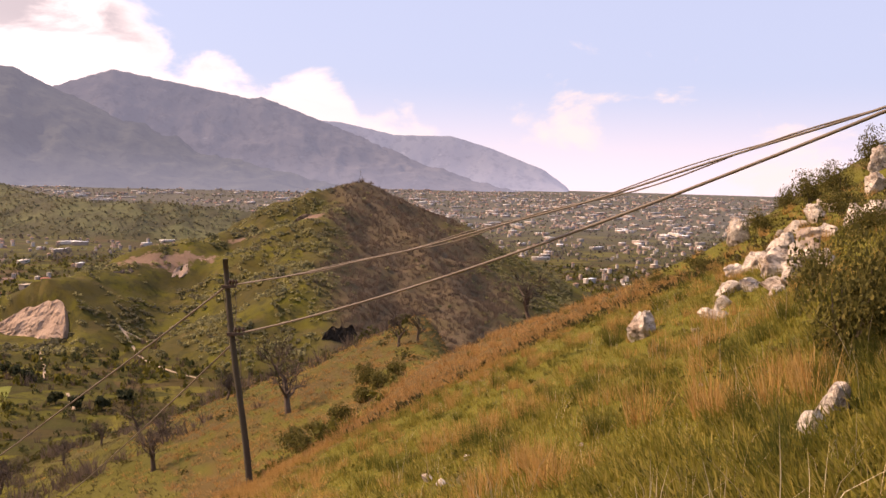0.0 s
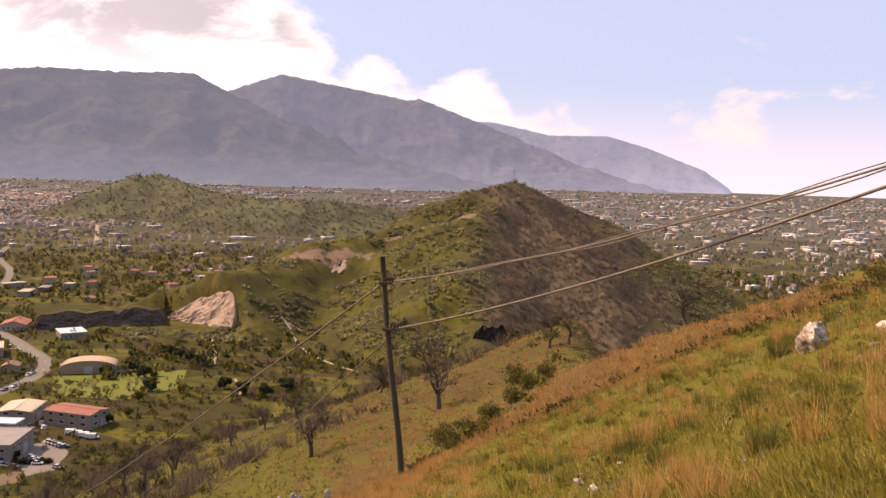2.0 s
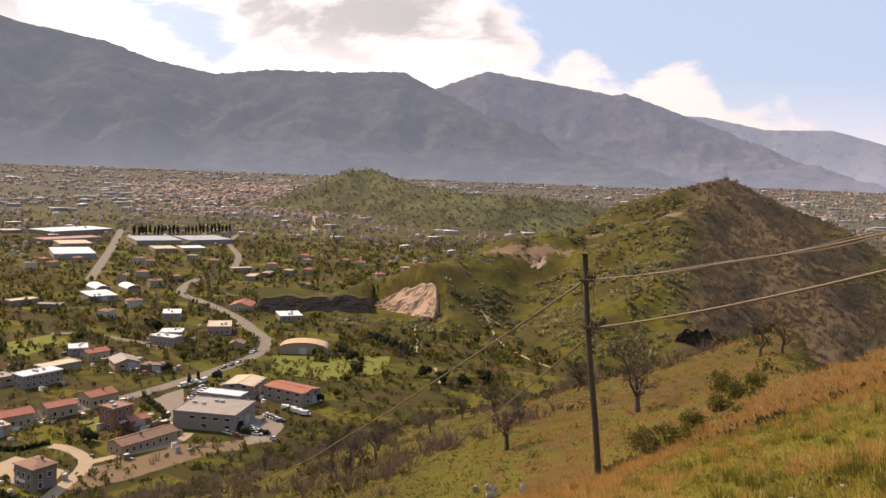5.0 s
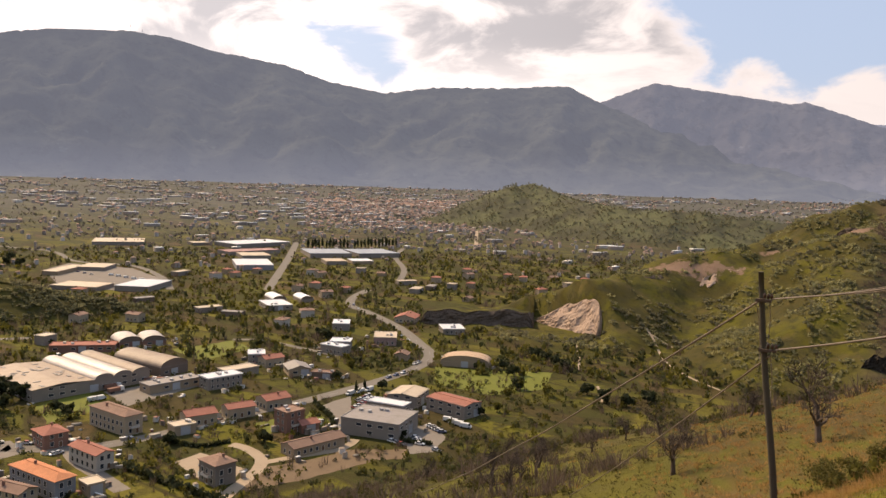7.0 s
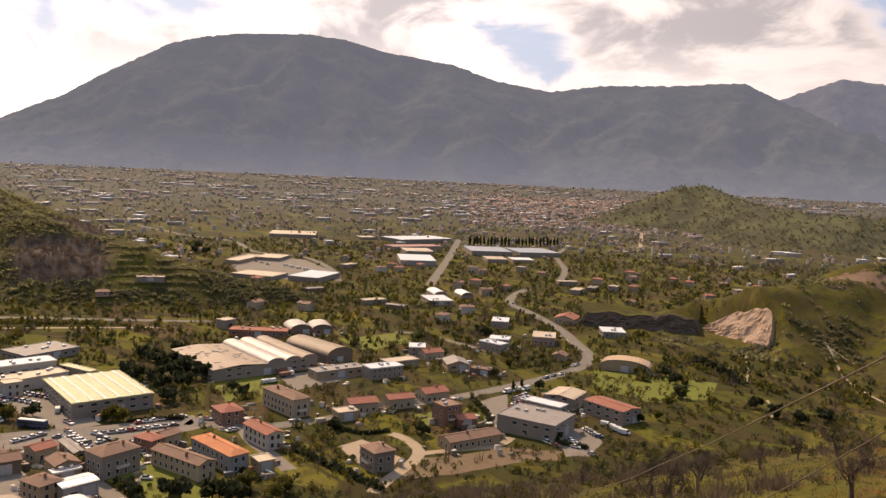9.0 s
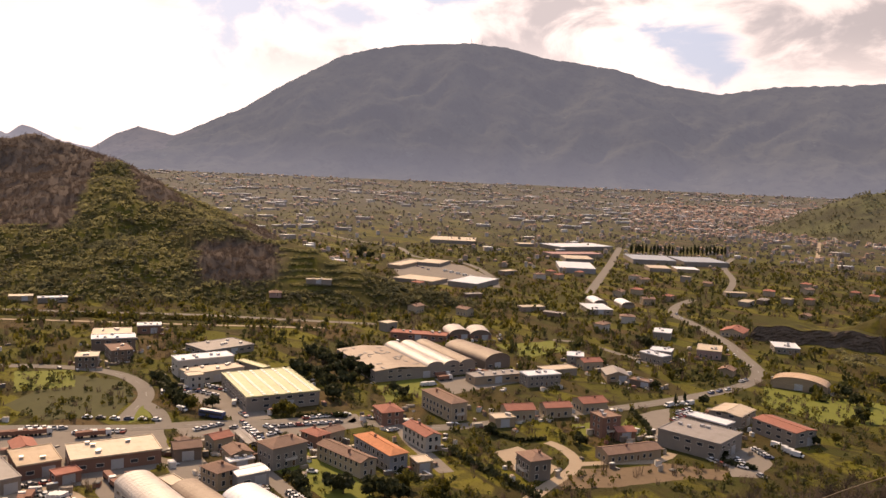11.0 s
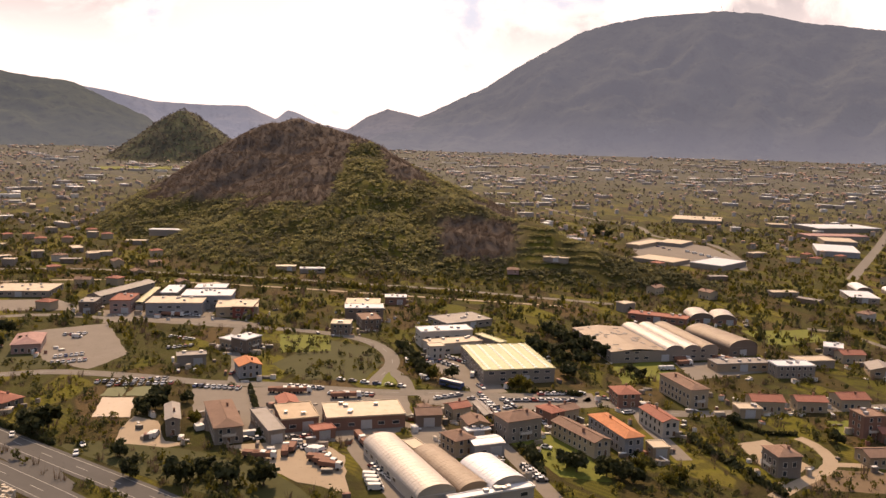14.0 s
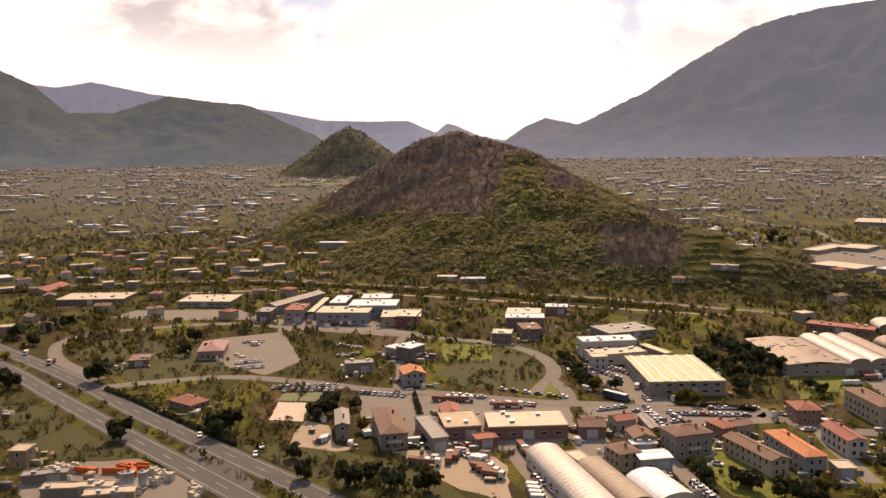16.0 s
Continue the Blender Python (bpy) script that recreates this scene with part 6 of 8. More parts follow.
put_bare_tree(0, -43.2, 69.8, 5.5, 0, "brown leafless tree in the scrub of the lower slope")
put_bare_tree(1, -40.8, 70.0, 5.0, 70, "brown leafless tree in the scrub of the lower slope")
put_bare_tree(2, -43.3, 79.4, 5.5, 140, "brown leafless tree in the scrub of the lower slope")
put_bare_tree(0, -43.2, 93.6, 4.5, 210, "brown leafless tree in the scrub of the lower slope")
put_bare_tree(1, -27.1, 104.0, 5.0, 280, "brown leafless tree in the scrub of the lower slope")
put_bare_tree(2, -44.1, 106.5, 4.5, 350, "brown leafless tree in the scrub of the lower slope")

# leafy trees of the valley: a trunk and a crown of leaf clumps


def trunk_store(tall, r):
    V, F = [], []
    for i in range(5):
        z, rr = -0.3 + tall * i / 4, r * (1 - 0.16 * i)
        V += [(math.cos(math.tau * k / 6) * rr + 0.05 * math.sin(i * 2.0), math.sin(math.tau * k / 6) * rr + 0.04 * math.sin(i * 3.1), z) for k in range(6)]
    for i in range(4):
        F += [(i * 6 + k, i * 6 + (k + 1) % 6, i * 6 + 6 + (k + 1) % 6, i * 6 + 6 + k) for k in range(6)]
    return V, F


def crown_mesh(seed, n, mat, lumps, leaf, wide, tall, low):
    v, f = leaf_cloud(seed, n, lumps, leaf, 0.9)
    v = v * np.array([wide, wide, tall]) + np.array([0, 0, low])
    return fast_mesh("crown", v, f, [mat])


LEAFY = [
    ("broad dark evergreen tree", (("trunk", mesh_of("trunk", trunk_store(2.4, 0.28), BARK)), ("crown", crown_mesh(71, 420, LEAF_DARK, 13, 0.20, 3.2, 3.0, 1.4)))),
    ("round green garden tree", (("trunk", mesh_of("trunk", trunk_store(2.0, 0.2), BARK)), ("crown", crown_mesh(72, 340, LEAF_GREEN, 11, 0.19, 2.4, 2.6, 1.2)))),
    ("grey-green olive tree", (("trunk", mesh_of("trunk", trunk_store(1.6, 0.22), BARK)), ("crown", crown_mesh(73, 280, LEAF_OLIVE, 9, 0.20, 2.2, 2.0, 1.0)))),
    ("slim dark cypress tree", (("trunk", mesh_of("trunk", trunk_store(1.5, 0.2), BARK)), ("crown", crown_mesh(74, 240, LEAF_DARK, 12, 0.20, 1.0, 5.4, 0.5)))),
]


def put_leafy(kind, x, y, scale=1.0, turn=0, note="standing among the houses", group="trees of the valley"):
    label, meshes = LEAFY[kind]
    tree_thing(("evergreen_tree", "garden_tree", "olive_tree", "cypress")[kind], f"{label} {note}", meshes, pose(x, y, ground_z(x, y), 0, 0, turn) @ Matrix.Scale(scale, 4), "tree", group)


# trees that stand out singly
put_leafy(0, -325, -58, 1.50, 0)
put_leafy(0, -420, -137, 1.25, 77)
put_leafy(0, -397, -173, 1.70, 154)
put_leafy(0, -531, -203, 1.50, 231)
put_leafy(0, -509, -214, 1.60, 308)
put_leafy(0, -538, -195, 1.40, 25)
put_leafy(0, -489, -197, 1.30, 102)
put_leafy(0, -486, -105, 1.30, 179)
put_leafy(0, -453, -90, 1.20, 256)
put_leafy(0, -452, -103, 1.20, 333)
put_leafy(0, -335, -25, 1.30, 50)
put_leafy(0, -340, -21, 1.40, 127)
put_leafy(0, -351, -19, 1.20, 204)
put_leafy(0, -346, -9, 0.90, 281)
put_leafy(1, -317, -6, 1.10, 358)
put_leafy(0, -272, -25, 1.20, 75)
put_leafy(0, -264, -10, 1.40, 152)
put_leafy(0, -259, 5, 1.50, 229)
put_leafy(0, -256, 16, 1.40, 306)
put_leafy(0, -268, -2, 1.10, 23)
put_leafy(0, -291, -30, 1.00, 100)
put_leafy(0, -412, 97, 1.00, 177)
put_leafy(0, -401, 98, 1.00, 254)
put_leafy(0, -390, 98, 1.00, 331)
put_leafy(0, -378, 98, 1.00, 48)
put_leafy(0, -369, 98, 1.10, 125)
put_leafy(1, -361, 100, 1.20, 202)
put_leafy(0, -360, 109, 1.00, 279)
put_leafy(1, -338, 134, 1.20, 356)
put_leafy(1, -333, 136, 1.10, 73)
put_leafy(1, -338, 131, 1.00, 150)
put_leafy(0, -403, 166, 1.50, 227)
put_leafy(0, -392, 167, 1.40, 304)
put_leafy(0, -381, 171, 1.50, 21)
put_leafy(0, -389, 184, 1.40, 98)
put_leafy(0, -367, 179, 1.50, 175)
put_leafy(0, -353, 164, 1.20, 252)
put_leafy(0, -399, 197, 1.30, 329)
put_leafy(0, -435, 188, 1.30, 46)
put_leafy(0, -434, 208, 1.30, 123)
put_leafy(0, -418, 189, 1.30, 200)
put_leafy(0, -425, 191, 1.40, 277)
put_leafy(0, -409, 191, 1.40, 354)
put_leafy(0, -394, 193, 1.50, 71)
put_leafy(0, -379, 195, 1.50, 148)
put_leafy(0, -349, 163, 1.40, 225)
put_leafy(0, -370, 170, 1.30, 302)
put_leafy(0, -339, 195, 1.00, 19)
put_leafy(0, -350, 196, 0.90, 96)
put_leafy(0, -249, 117, 1.10, 173)
put_leafy(0, -245, 119, 1.20, 250)
put_leafy(0, -239, 127, 1.20, 327)
put_leafy(0, -236, 130, 1.10, 44)
put_leafy(0, -232, 133, 1.10, 121)
put_leafy(1, -240, 140, 1.20, 198)
put_leafy(1, -229, 148, 1.10, 275)
put_leafy(1, -226, 143, 1.00, 352)
put_leafy(0, -261, 109, 0.80, 69)
put_leafy(0, -255, 108, 0.80, 146)
put_leafy(0, -268, 325, 0.90, 223)
put_leafy(3, -272, 309, 0.80, 300)
put_leafy(3, -273, 317, 0.70, 17)
put_leafy(0, -377, 398, 1.30, 94)
put_leafy(0, -386, 402, 1.20, 171)
put_leafy(0, -299, 324, 0.90, 248)
put_leafy(0, -313, 356, 0.90, 325)
put_leafy(1, -309, 376, 1.00, 42)
put_leafy(1, -310, 348, 1.00, 119)
put_leafy(0, -245, 407, 1.20, 196)
put_leafy(0, -233, 398, 1.10, 273)
put_leafy(0, -216, 374, 1.10, 350)
put_leafy(1, -198, 374, 1.00, 67)
put_leafy(0, -247, 448, 1.20, 144)
put_leafy(0, -256, 397, 0.90, 221)
put_leafy(0, -210, 268, 0.70, 298)
put_leafy(0, -222, 262, 0.60, 15)
put_leafy(0, -248, 227, 0.90, 92)
put_leafy(1, -252, 228, 1.00, 169)
put_leafy(0, -275, 201, 0.90, 246)
put_leafy(0, -284, 247, 0.80, 323)
put_leafy(0, -226, 436, 1.30, 40)
put_leafy(0, -238, 445, 1.10, 117)
put_leafy(0, -219, 433, 1.20, 194)
put_leafy(0, -183, 389, 1.10, 271)
put_leafy(0, -170, 382, 1.20, 348)
put_leafy(0, -158, 382, 1.10, 65)
put_leafy(0, -152, 395, 1.20, 142)
put_leafy(1, -215, 374, 1.10, 219)
put_leafy(1, -211, 355, 1.00, 296)
put_leafy(1, -201, 330, 0.90, 13)
put_leafy(0, -205, 320, 0.80, 90)
put_leafy(0, -1071, 372, 1.40, 167)
put_leafy(0, -918, 463, 1.60, 244)
put_leafy(0, -866, 447, 1.50, 321)
put_leafy(0, -884, 442, 1.50, 38)
put_leafy(0, -320, -62, 1.75, 40, "spreading over the motorway verge")
put_leafy(0, -405, -134, 1.90, 315, "spreading over the motorway verge")
put_leafy(0, -319, -99, 1.50, 41, "spreading over the motorway verge")
# a dark row of cypresses behind the blue-grey sheds
put_leafy(3, -818, 823, 1.70, 183, "in a dark row behind the sheds", "cypress row")
put_leafy(3, -815, 828, 1.77, 333, "in a dark row behind the sheds", "cypress row")
put_leafy(3, -813, 832, 1.83, 14, "in a dark row behind the sheds", "cypress row")
put_leafy(3, -811, 837, 1.79, 127, "in a dark row behind the sheds", "cypress row")
put_leafy(3, -809, 842, 1.71, 80, "in a dark row behind the sheds", "cypress row")
put_leafy(3, -806, 847, 1.48, 240, "in a dark row behind the sheds", "cypress row")
put_leafy(3, -804, 852, 1.80, 194, "in a dark row behind the sheds", "cypress row")
put_leafy(3, -802, 856, 1.66, 293, "in a dark row behind the sheds", "cypress row")
put_leafy(3, -800, 861, 1.53, 110, "in a dark row behind the sheds", "cypress row")
put_leafy(3, -797, 866, 1.61, 93, "in a dark row behind the sheds", "cypress row")
put_leafy(3, -795, 871, 1.82, 199, "in a dark row behind the sheds", "cypress row")
put_leafy(3, -793, 876, 1.49, 36, "in a dark row behind the sheds", "cypress row")
put_leafy(3, -788, 886, 1.49, 316, "in a dark row behind the sheds", "cypress row")
put_leafy(3, -786, 890, 1.62, 67, "in a dark row behind the sheds", "cypress row")
put_leafy(3, -784, 895, 1.43, 2, "in a dark row behind the sheds", "cypress row")
put_leafy(3, -781, 900, 1.52, 110, "in a dark row behind the sheds", "cypress row")
put_leafy(3, -779, 905, 1.84, 84, "in a dark row behind the sheds", "cypress row")
put_leafy(3, -777, 910, 1.80, 148, "in a dark row behind the sheds", "cypress row")
put_leafy(3, -774, 915, 1.56, 101, "in a dark row behind the sheds", "cypress row")
put_leafy(3, -772, 920, 1.66, 347, "in a dark row behind the sheds", "cypress row")
put_leafy(3, -769, 925, 1.70, 93, "in a dark row behind the sheds", "cypress row")
put_leafy(3, -767, 930, 1.84, 353, "in a dark row behind the sheds", "cypress row")
put_leafy(3, -765, 935, 1.51, 196, "in a dark row behind the sheds", "cypress row")
put_leafy(3, -762, 940, 1.56, 184, "in a dark row behind the sheds", "cypress row")
put_leafy(3, -760, 945, 1.61, 74, "in a dark row behind the sheds", "cypress row")

# ---- vehicles ----


def car_paint():
    n = material("car paint", 0.3, 0.1, 0.5)
    rnd = n.add("ShaderNodeObjectInfo").outputs["Random"]
    c = n.ramp(rnd, [(0.0, (0.72, 0.72, 0.72)), (0.34, (0.40, 0.41, 0.43)), (0.52, (0.06, 0.06, 0.07)), (0.66, (0.62, 0.61, 0.58)), (0.8, (0.32, 0.04, 0.03)), (0.88, (0.05, 0.08, 0.18)), (0.94, (0.22, 0.22, 0.23))], "CONSTANT")
    dust = n.noise(3.0, 5, 0.6, n.add("ShaderNodeTexCoord").outputs["Object"])
    n.link(n.mix(n.math("MULTIPLY", dust, 0.25), c, (0.3, 0.26, 0.22)), n.bsdf.inputs["Base Color"])
    return n.mat


CAR_PAINT, RUBBER = car_paint(), flat_paint("tyre rubber", (0.025, 0.025, 0.026), 0.9, vary=0.0)
CAB_WHITE, LOAD_RUST, BUS_BLUE = flat_paint("lorry white", (0.66, 0.65, 0.63), 0.5), flat_paint("rusty load bed", (0.26, 0.13, 0.09), 0.85), flat_paint("coach blue", (0.05, 0.07, 0.16), 0.4)


def profile_body(bm, prof, half, mi=0, taper=0.0):
    """A side view drawn in x and z, pulled across the vehicle's width and narrowed towards its top."""
    zs = [p[1] for p in prof]
    lo, hi = min(zs), max(zs)
    rings = []
    for s in (-1, 1):
        rings.append([bm.verts.new((x, s * (half - taper * (z - lo) / (hi - lo)), z)) for x, z in prof])
    a, b = rings
    n = len(prof)
    bm.faces.new(a).material_index = mi
    bm.faces.new(b[::-1]).material_index = mi
    for i in range(n):
        j = (i + 1) % n
        bm.faces.new((a[i], b[i], b[j], a[j])).material_index = mi


def disc_wheel(r, w):
    bm = bmesh.new()
    bmesh.ops.create_cone(bm, cap_ends=True, segments=12, radius1=r, radius2=r, depth=w, matrix=Matrix.Rotation(radians(90), 4, "X"))
    return bm


def data_of(bm, mats):
    me = bpy.data.meshes.new("part")
    bm.to_mesh(me)
    bm.free()
    for m in mats:
        me.materials.append(m)
    return me


def vehicle_meshes():
    sets = {}
    bm = bmesh.new()
    profile_body(bm, [(-2.05, 0.32), (2.05, 0.32), (2.1, 0.62), (1.95, 0.80), (1.0, 0.93), (-1.75, 0.97), (-2.08, 0.80)], 0.86)
    body = data_of(bm, [CAR_PAINT])
    bm = bmesh.new()
    profile_body(bm, [(-1.65, 0.95), (0.95, 0.93), (0.30, 1.40), (-1.15, 1.43)], 0.82, 0, 0.14)
    cabin = data_of(bm, [GLASS_DARK])
    bm = bmesh.new()
    profile_body(bm, [(-1.12, 1.42), (0.27, 1.39), (0.22, 1.47), (-1.05, 1.48)], 0.67)
    top = data_of(bm, [CAR_PAINT])
    wheel = data_of(disc_wheel(0.31, 0.2), [RUBBER])
    sets["car"] = [("body", body, Matrix()), ("cabin", cabin, Matrix()), ("car_roof", top, Matrix())] + [("wheel", wheel, pose(x, y, 0.31)) for x in (-1.3, 1.3) for y in (-0.8, 0.8)]
    bm = bmesh.new()
    profile_body(bm, [(-2.6, 0.4), (2.6, 0.4), (2.65, 0.95), (2.0, 1.25), (1.45, 2.15), (-2.55, 2.25)], 0.98, 0, 0.08)
    vbody = data_of(bm, [CAB_WHITE])
    bm = bmesh.new()
    profile_body(bm, [(1.30, 1.30), (2.02, 1.28), (1.52, 2.05), (1.28, 2.06)], 0.95, 0, 0.04)
    vglass = data_of(bm, [GLASS_DARK])
    big = data_of(disc_wheel(0.42, 0.26), [RUBBER])
    sets["van"] = [("body", vbody, Matrix()), ("windscreen", vglass, pose(0.06, 0, 0))] + [("wheel", big, pose(x, y, 0.42)) for x in (-1.7, 1.7) for y in (-0.9, 0.9)]
    bm = bmesh.new()
    profile_body(bm, [(2.2, 0.6), (4.1, 0.6), (4.15, 1.5), (3.9, 2.7), (2.2, 2.8)], 1.15, 0, 0.06)
    cab = data_of(bm, [CAB_WHITE])
    bm = bmesh.new()
    box(bm, -4.1, 2.0, -1.2, 1.2, 1.0, 2.5)
    box(bm, -4.1, 2.1, -0.5, 0.5, 0.7, 1.0)
    bed = data_of(bm, [LOAD_RUST])
    bm = bmesh.new()
    box(bm, 3.95, 4.12, -1.0, 1.0, 1.6, 2.5)
    lglass = data_of(bm, [GLASS_DARK])
    tw = data_of(disc_wheel(0.5, 0.3), [RUBBER])
    sets["truck"] = [("cab", cab, Matrix()), ("load_bed", bed, Matrix()), ("windscreen", lglass, Matrix())] + [("wheel", tw, pose(x, y, 0.5)) for x in (-3.0, -1.8, 3.1) for y in (-1.05, 1.05)]
    bm = bmesh.new()
    profile_body(bm, [(-6, 0.45), (6, 0.45), (6.05, 1.8), (5.8, 3.1), (-5.95, 3.15)], 1.25, 0, 0.05)
    shell = data_of(bm, [BUS_BLUE])
    bm = bmesh.new()
    box(bm, -5.6, 5.5, -1.27, 1.27, 1.5, 2.5)
    bglass = data_of(bm, [GLASS_DARK])
    bm = bmesh.new()
    profile_body(bm, [(-5.9, 3.12), (5.7, 3.10), (5.6, 3.28), (-5.8, 3.3)], 1.15)
    btop = data_of(bm, [CAB_WHITE])
    sets["bus"] = [("body", shell, Matrix()), ("window_band", bglass, Matrix()), ("bus_roof", btop, Matrix())] + [("wheel", tw, pose(x, y, 0.5)) for x in (-3.6, 3.8) for y in (-1.12, 1.12)]
    return sets


VEHICLES = vehicle_meshes()


def put_vehicle(kind, x, y, turn):
    thing = new({"truck": "lorry", "bus": "coach"}.get(kind, kind))
    thing.matrix_world = pose(x, y, ground_z(x, y) + 0.11, 0, 0, turn)
    tagged(thing, {"car": "small parked car with dark windows", "van": "white delivery van with dark windscreen", "truck": "white lorry with a rusty brown load bed", "bus": "dark blue coach with a white roof"}[kind],
           {"truck": "lorry", "bus": "coach"}.get(kind, kind), "vehicles of the valley")
    for name, me, m in VEHICLES[kind]:
        share(name, me, thing, m)


put_vehicle("car", -252.2, 103.1, 72)
put_vehicle("car", -249.8, 103.3, 72)
put_vehicle("car", -247.3, 103.5, 78)
put_vehicle("car", -244.9, 103.7, 75)
put_vehicle("car", -242.5, 104.0, 75)
put_vehicle("car", -240.1, 104.2, 77)
put_vehicle("van", -254.6, 50.1, 74)
put_vehicle("van", -251.5, 50.1, 78)
put_vehicle("van", -248.3, 50.0, 77)
put_vehicle("van", -245.2, 50.0, 82)
put_vehicle("car", -259.9, 55.0, 23)
put_vehicle("car", -256.9, 55.3, 26)
put_vehicle("car", -253.9, 55.7, 23)
put_vehicle("car", -251.0, 56.1, 24)
put_vehicle("car", -279.7, 82.0, 33)
put_vehicle("car", -276.9, 81.4, 33)
put_vehicle("car", -343.3, 61.4, 156)
put_vehicle("car", -342.5, 63.4, 156)
put_vehicle("car", -341.7, 65.4, 158)
put_vehicle("car", -340.8, 67.3, 156)
put_vehicle("car", -331.6, 113.4, 9)
put_vehicle("car", -328.1, 113.4, 15)
put_vehicle("car", -324.7, 113.5, 10)
put_vehicle("car", -321.2, 113.6, 13)
put_vehicle("car", -317.8, 113.6, 12)
put_vehicle("car", -314.4, 113.7, 16)
put_vehicle("car", -310.9, 113.8, 6)
put_vehicle("car", -322.8, 121.0, 41)
put_vehicle("car", -318.2, 121.4, 48)
put_vehicle("car", -313.5, 121.8, 44)
put_vehicle("truck", -289.7, 52.8, 6)
put_vehicle("truck", -281.1, 53.8, 11)
put_vehicle("car", -263.0, 52.6, 37)
put_vehicle("car", -260.3, 53.2, 40)
put_vehicle("car", -257.5, 53.7, 41)
put_vehicle("car", -344.3, 117.2, 8)
put_vehicle("car", -341.3, 117.5, 3)
put_vehicle("car", -319.3, 113.3, -136)
put_vehicle("car", -323.1, 110.6, -135)
put_vehicle("car", -326.9, 107.9, -128)
put_vehicle("car", -314.3, 111.7, 0)
put_vehicle("car", -311.5, 111.9, 3)
put_vehicle("car", -308.7, 112.1, 1)
put_vehicle("car", -321.2, 123.7, 74)
put_vehicle("car", -320.6, 127.0, 76)
put_vehicle("car", -319.9, 130.3, 81)
put_vehicle("car", -319.2, 133.6, 73)
put_vehicle("car", -318.6, 136.9, 80)
put_vehicle("car", -317.9, 140.2, 76)
put_vehicle("car", -317.3, 143.5, 82)
put_vehicle("car", -316.6, 146.8, 80)
put_vehicle("car", -315.9, 150.1, 81)
put_vehicle("car", -326.7, 140.2, 85)
put_vehicle("car", -326.4, 143.2, 87)
put_vehicle("car", -326.0, 146.2, 90)
put_vehicle("car", -325.6, 149.1, 82)
put_vehicle("car", -325.2, 152.1, 88)
put_vehicle("car", -324.8, 155.1, 92)
put_vehicle("car", -324.5, 158.1, 82)
put_vehicle("car", -330.9, 94.2, 105)
put_vehicle("car", -331.6, 97.4, 100)
put_vehicle("car", -332.4, 100.7, 99)
put_vehicle("car", -333.1, 103.9, 104)
put_vehicle("car", -397.2, 116.5, 80)
put_vehicle("car", -394.4, 117.8, 90)
put_vehicle("car", -391.6, 119.1, 86)
put_vehicle("car", -388.8, 120.3, 88)
put_vehicle("car", -386.0, 121.6, 82)
put_vehicle("car", -383.1, 122.9, 81)
put_vehicle("car", -387.1, 110.9, 90)
put_vehicle("car", -383.8, 112.4, 85)
put_vehicle("car", -380.6, 113.9, 80)
put_vehicle("car", -377.4, 115.4, 89)
put_vehicle("van", -360.8, 119.1, 159)
put_vehicle("van", -364.9, 122.5, 156)
put_vehicle("car", -392.2, 106.4, 62)
put_vehicle("car", -388.0, 104.4, 58)
put_vehicle("car", -383.8, 102.3, 62)
put_vehicle("bus", -345.3, 104.4, 39)
put_vehicle("van", -359.8, 95.4, 28)
put_vehicle("van", -389.3, 94.4, -11)
put_vehicle("car", -365.4, 57.6, 55)
put_vehicle("car", -362.4, 62.5, 59)
put_vehicle("car", -359.4, 67.5, 64)
put_vehicle("car", -356.5, 72.5, 61)
put_vehicle("car", -353.5, 77.5, 57)
put_vehicle("car", -350.5, 82.5, 56)
put_vehicle("car", -345.9, 50.8, 76)
put_vehicle("car", -345.3, 53.6, 82)
put_vehicle("car", -344.6, 56.4, 72)
put_vehicle("truck", -340.1, 53.4, 86)
put_vehicle("truck", -339.5, 58.2, 83)
put_vehicle("truck", -280.1, 14.5, 67)
put_vehicle("truck", -278.6, 17.8, 76)
put_vehicle("truck", -282.0, 25.1, 170)
put_vehicle("truck", -284.9, 28.0, 162)
put_vehicle("car", -298.2, 8.5, 104)
put_vehicle("car", -297.8, 12.6, 104)
put_vehicle("car", -297.4, 16.8, 105)
put_vehicle("car", -297.0, 21.0, 104)
put_vehicle("car", -296.6, 25.2, 99)
put_vehicle("car", -296.3, 29.4, 108)
put_vehicle("car", -295.9, 33.6, 103)
put_vehicle("car", -295.5, 37.8, 105)
put_vehicle("car", -295.1, 41.9, 99)
put_vehicle("van", -312.3, -4.7, 192)
put_vehicle("van", -312.9, -3.6, 195)
put_vehicle("van", -307.5, -20.6, 164)
put_vehicle("van", -308.3, -19.4, 166)
put_vehicle("van", -301.6, 12.0, 93)
put_vehicle("van", -301.8, 14.7, 101)
put_vehicle("car", -286.9, 31.3, 98)
put_vehicle("car", -284.9, 32.7, 101)
put_vehicle("car", -283.0, 34.1, 93)
put_vehicle("car", -281.0, 35.6, 92)
put_vehicle("car", -279.0, 37.0, 100)
put_vehicle("car", -277.0, 38.4, 95)
put_vehicle("truck", -272.2, 35.6, 65)
put_vehicle("truck", -268.7, 37.1, 60)
put_vehicle("truck", -265.3, 38.5, 59)
put_vehicle("van", -281.6, 34.6, 128)
put_vehicle("van", -280.9, 35.8, 131)
put_vehicle("van", -280.3, 37.1, 133)
put_vehicle("car", -368.2, -5.6, 147)
put_vehicle("car", -367.2, -3.1, 146)
put_vehicle("car", -366.2, -0.6, 146)
put_vehicle("car", -365.2, 2.0, 154)
put_vehicle("car", -364.3, 4.5, 147)
put_vehicle("car", -363.3, 7.0, 153)
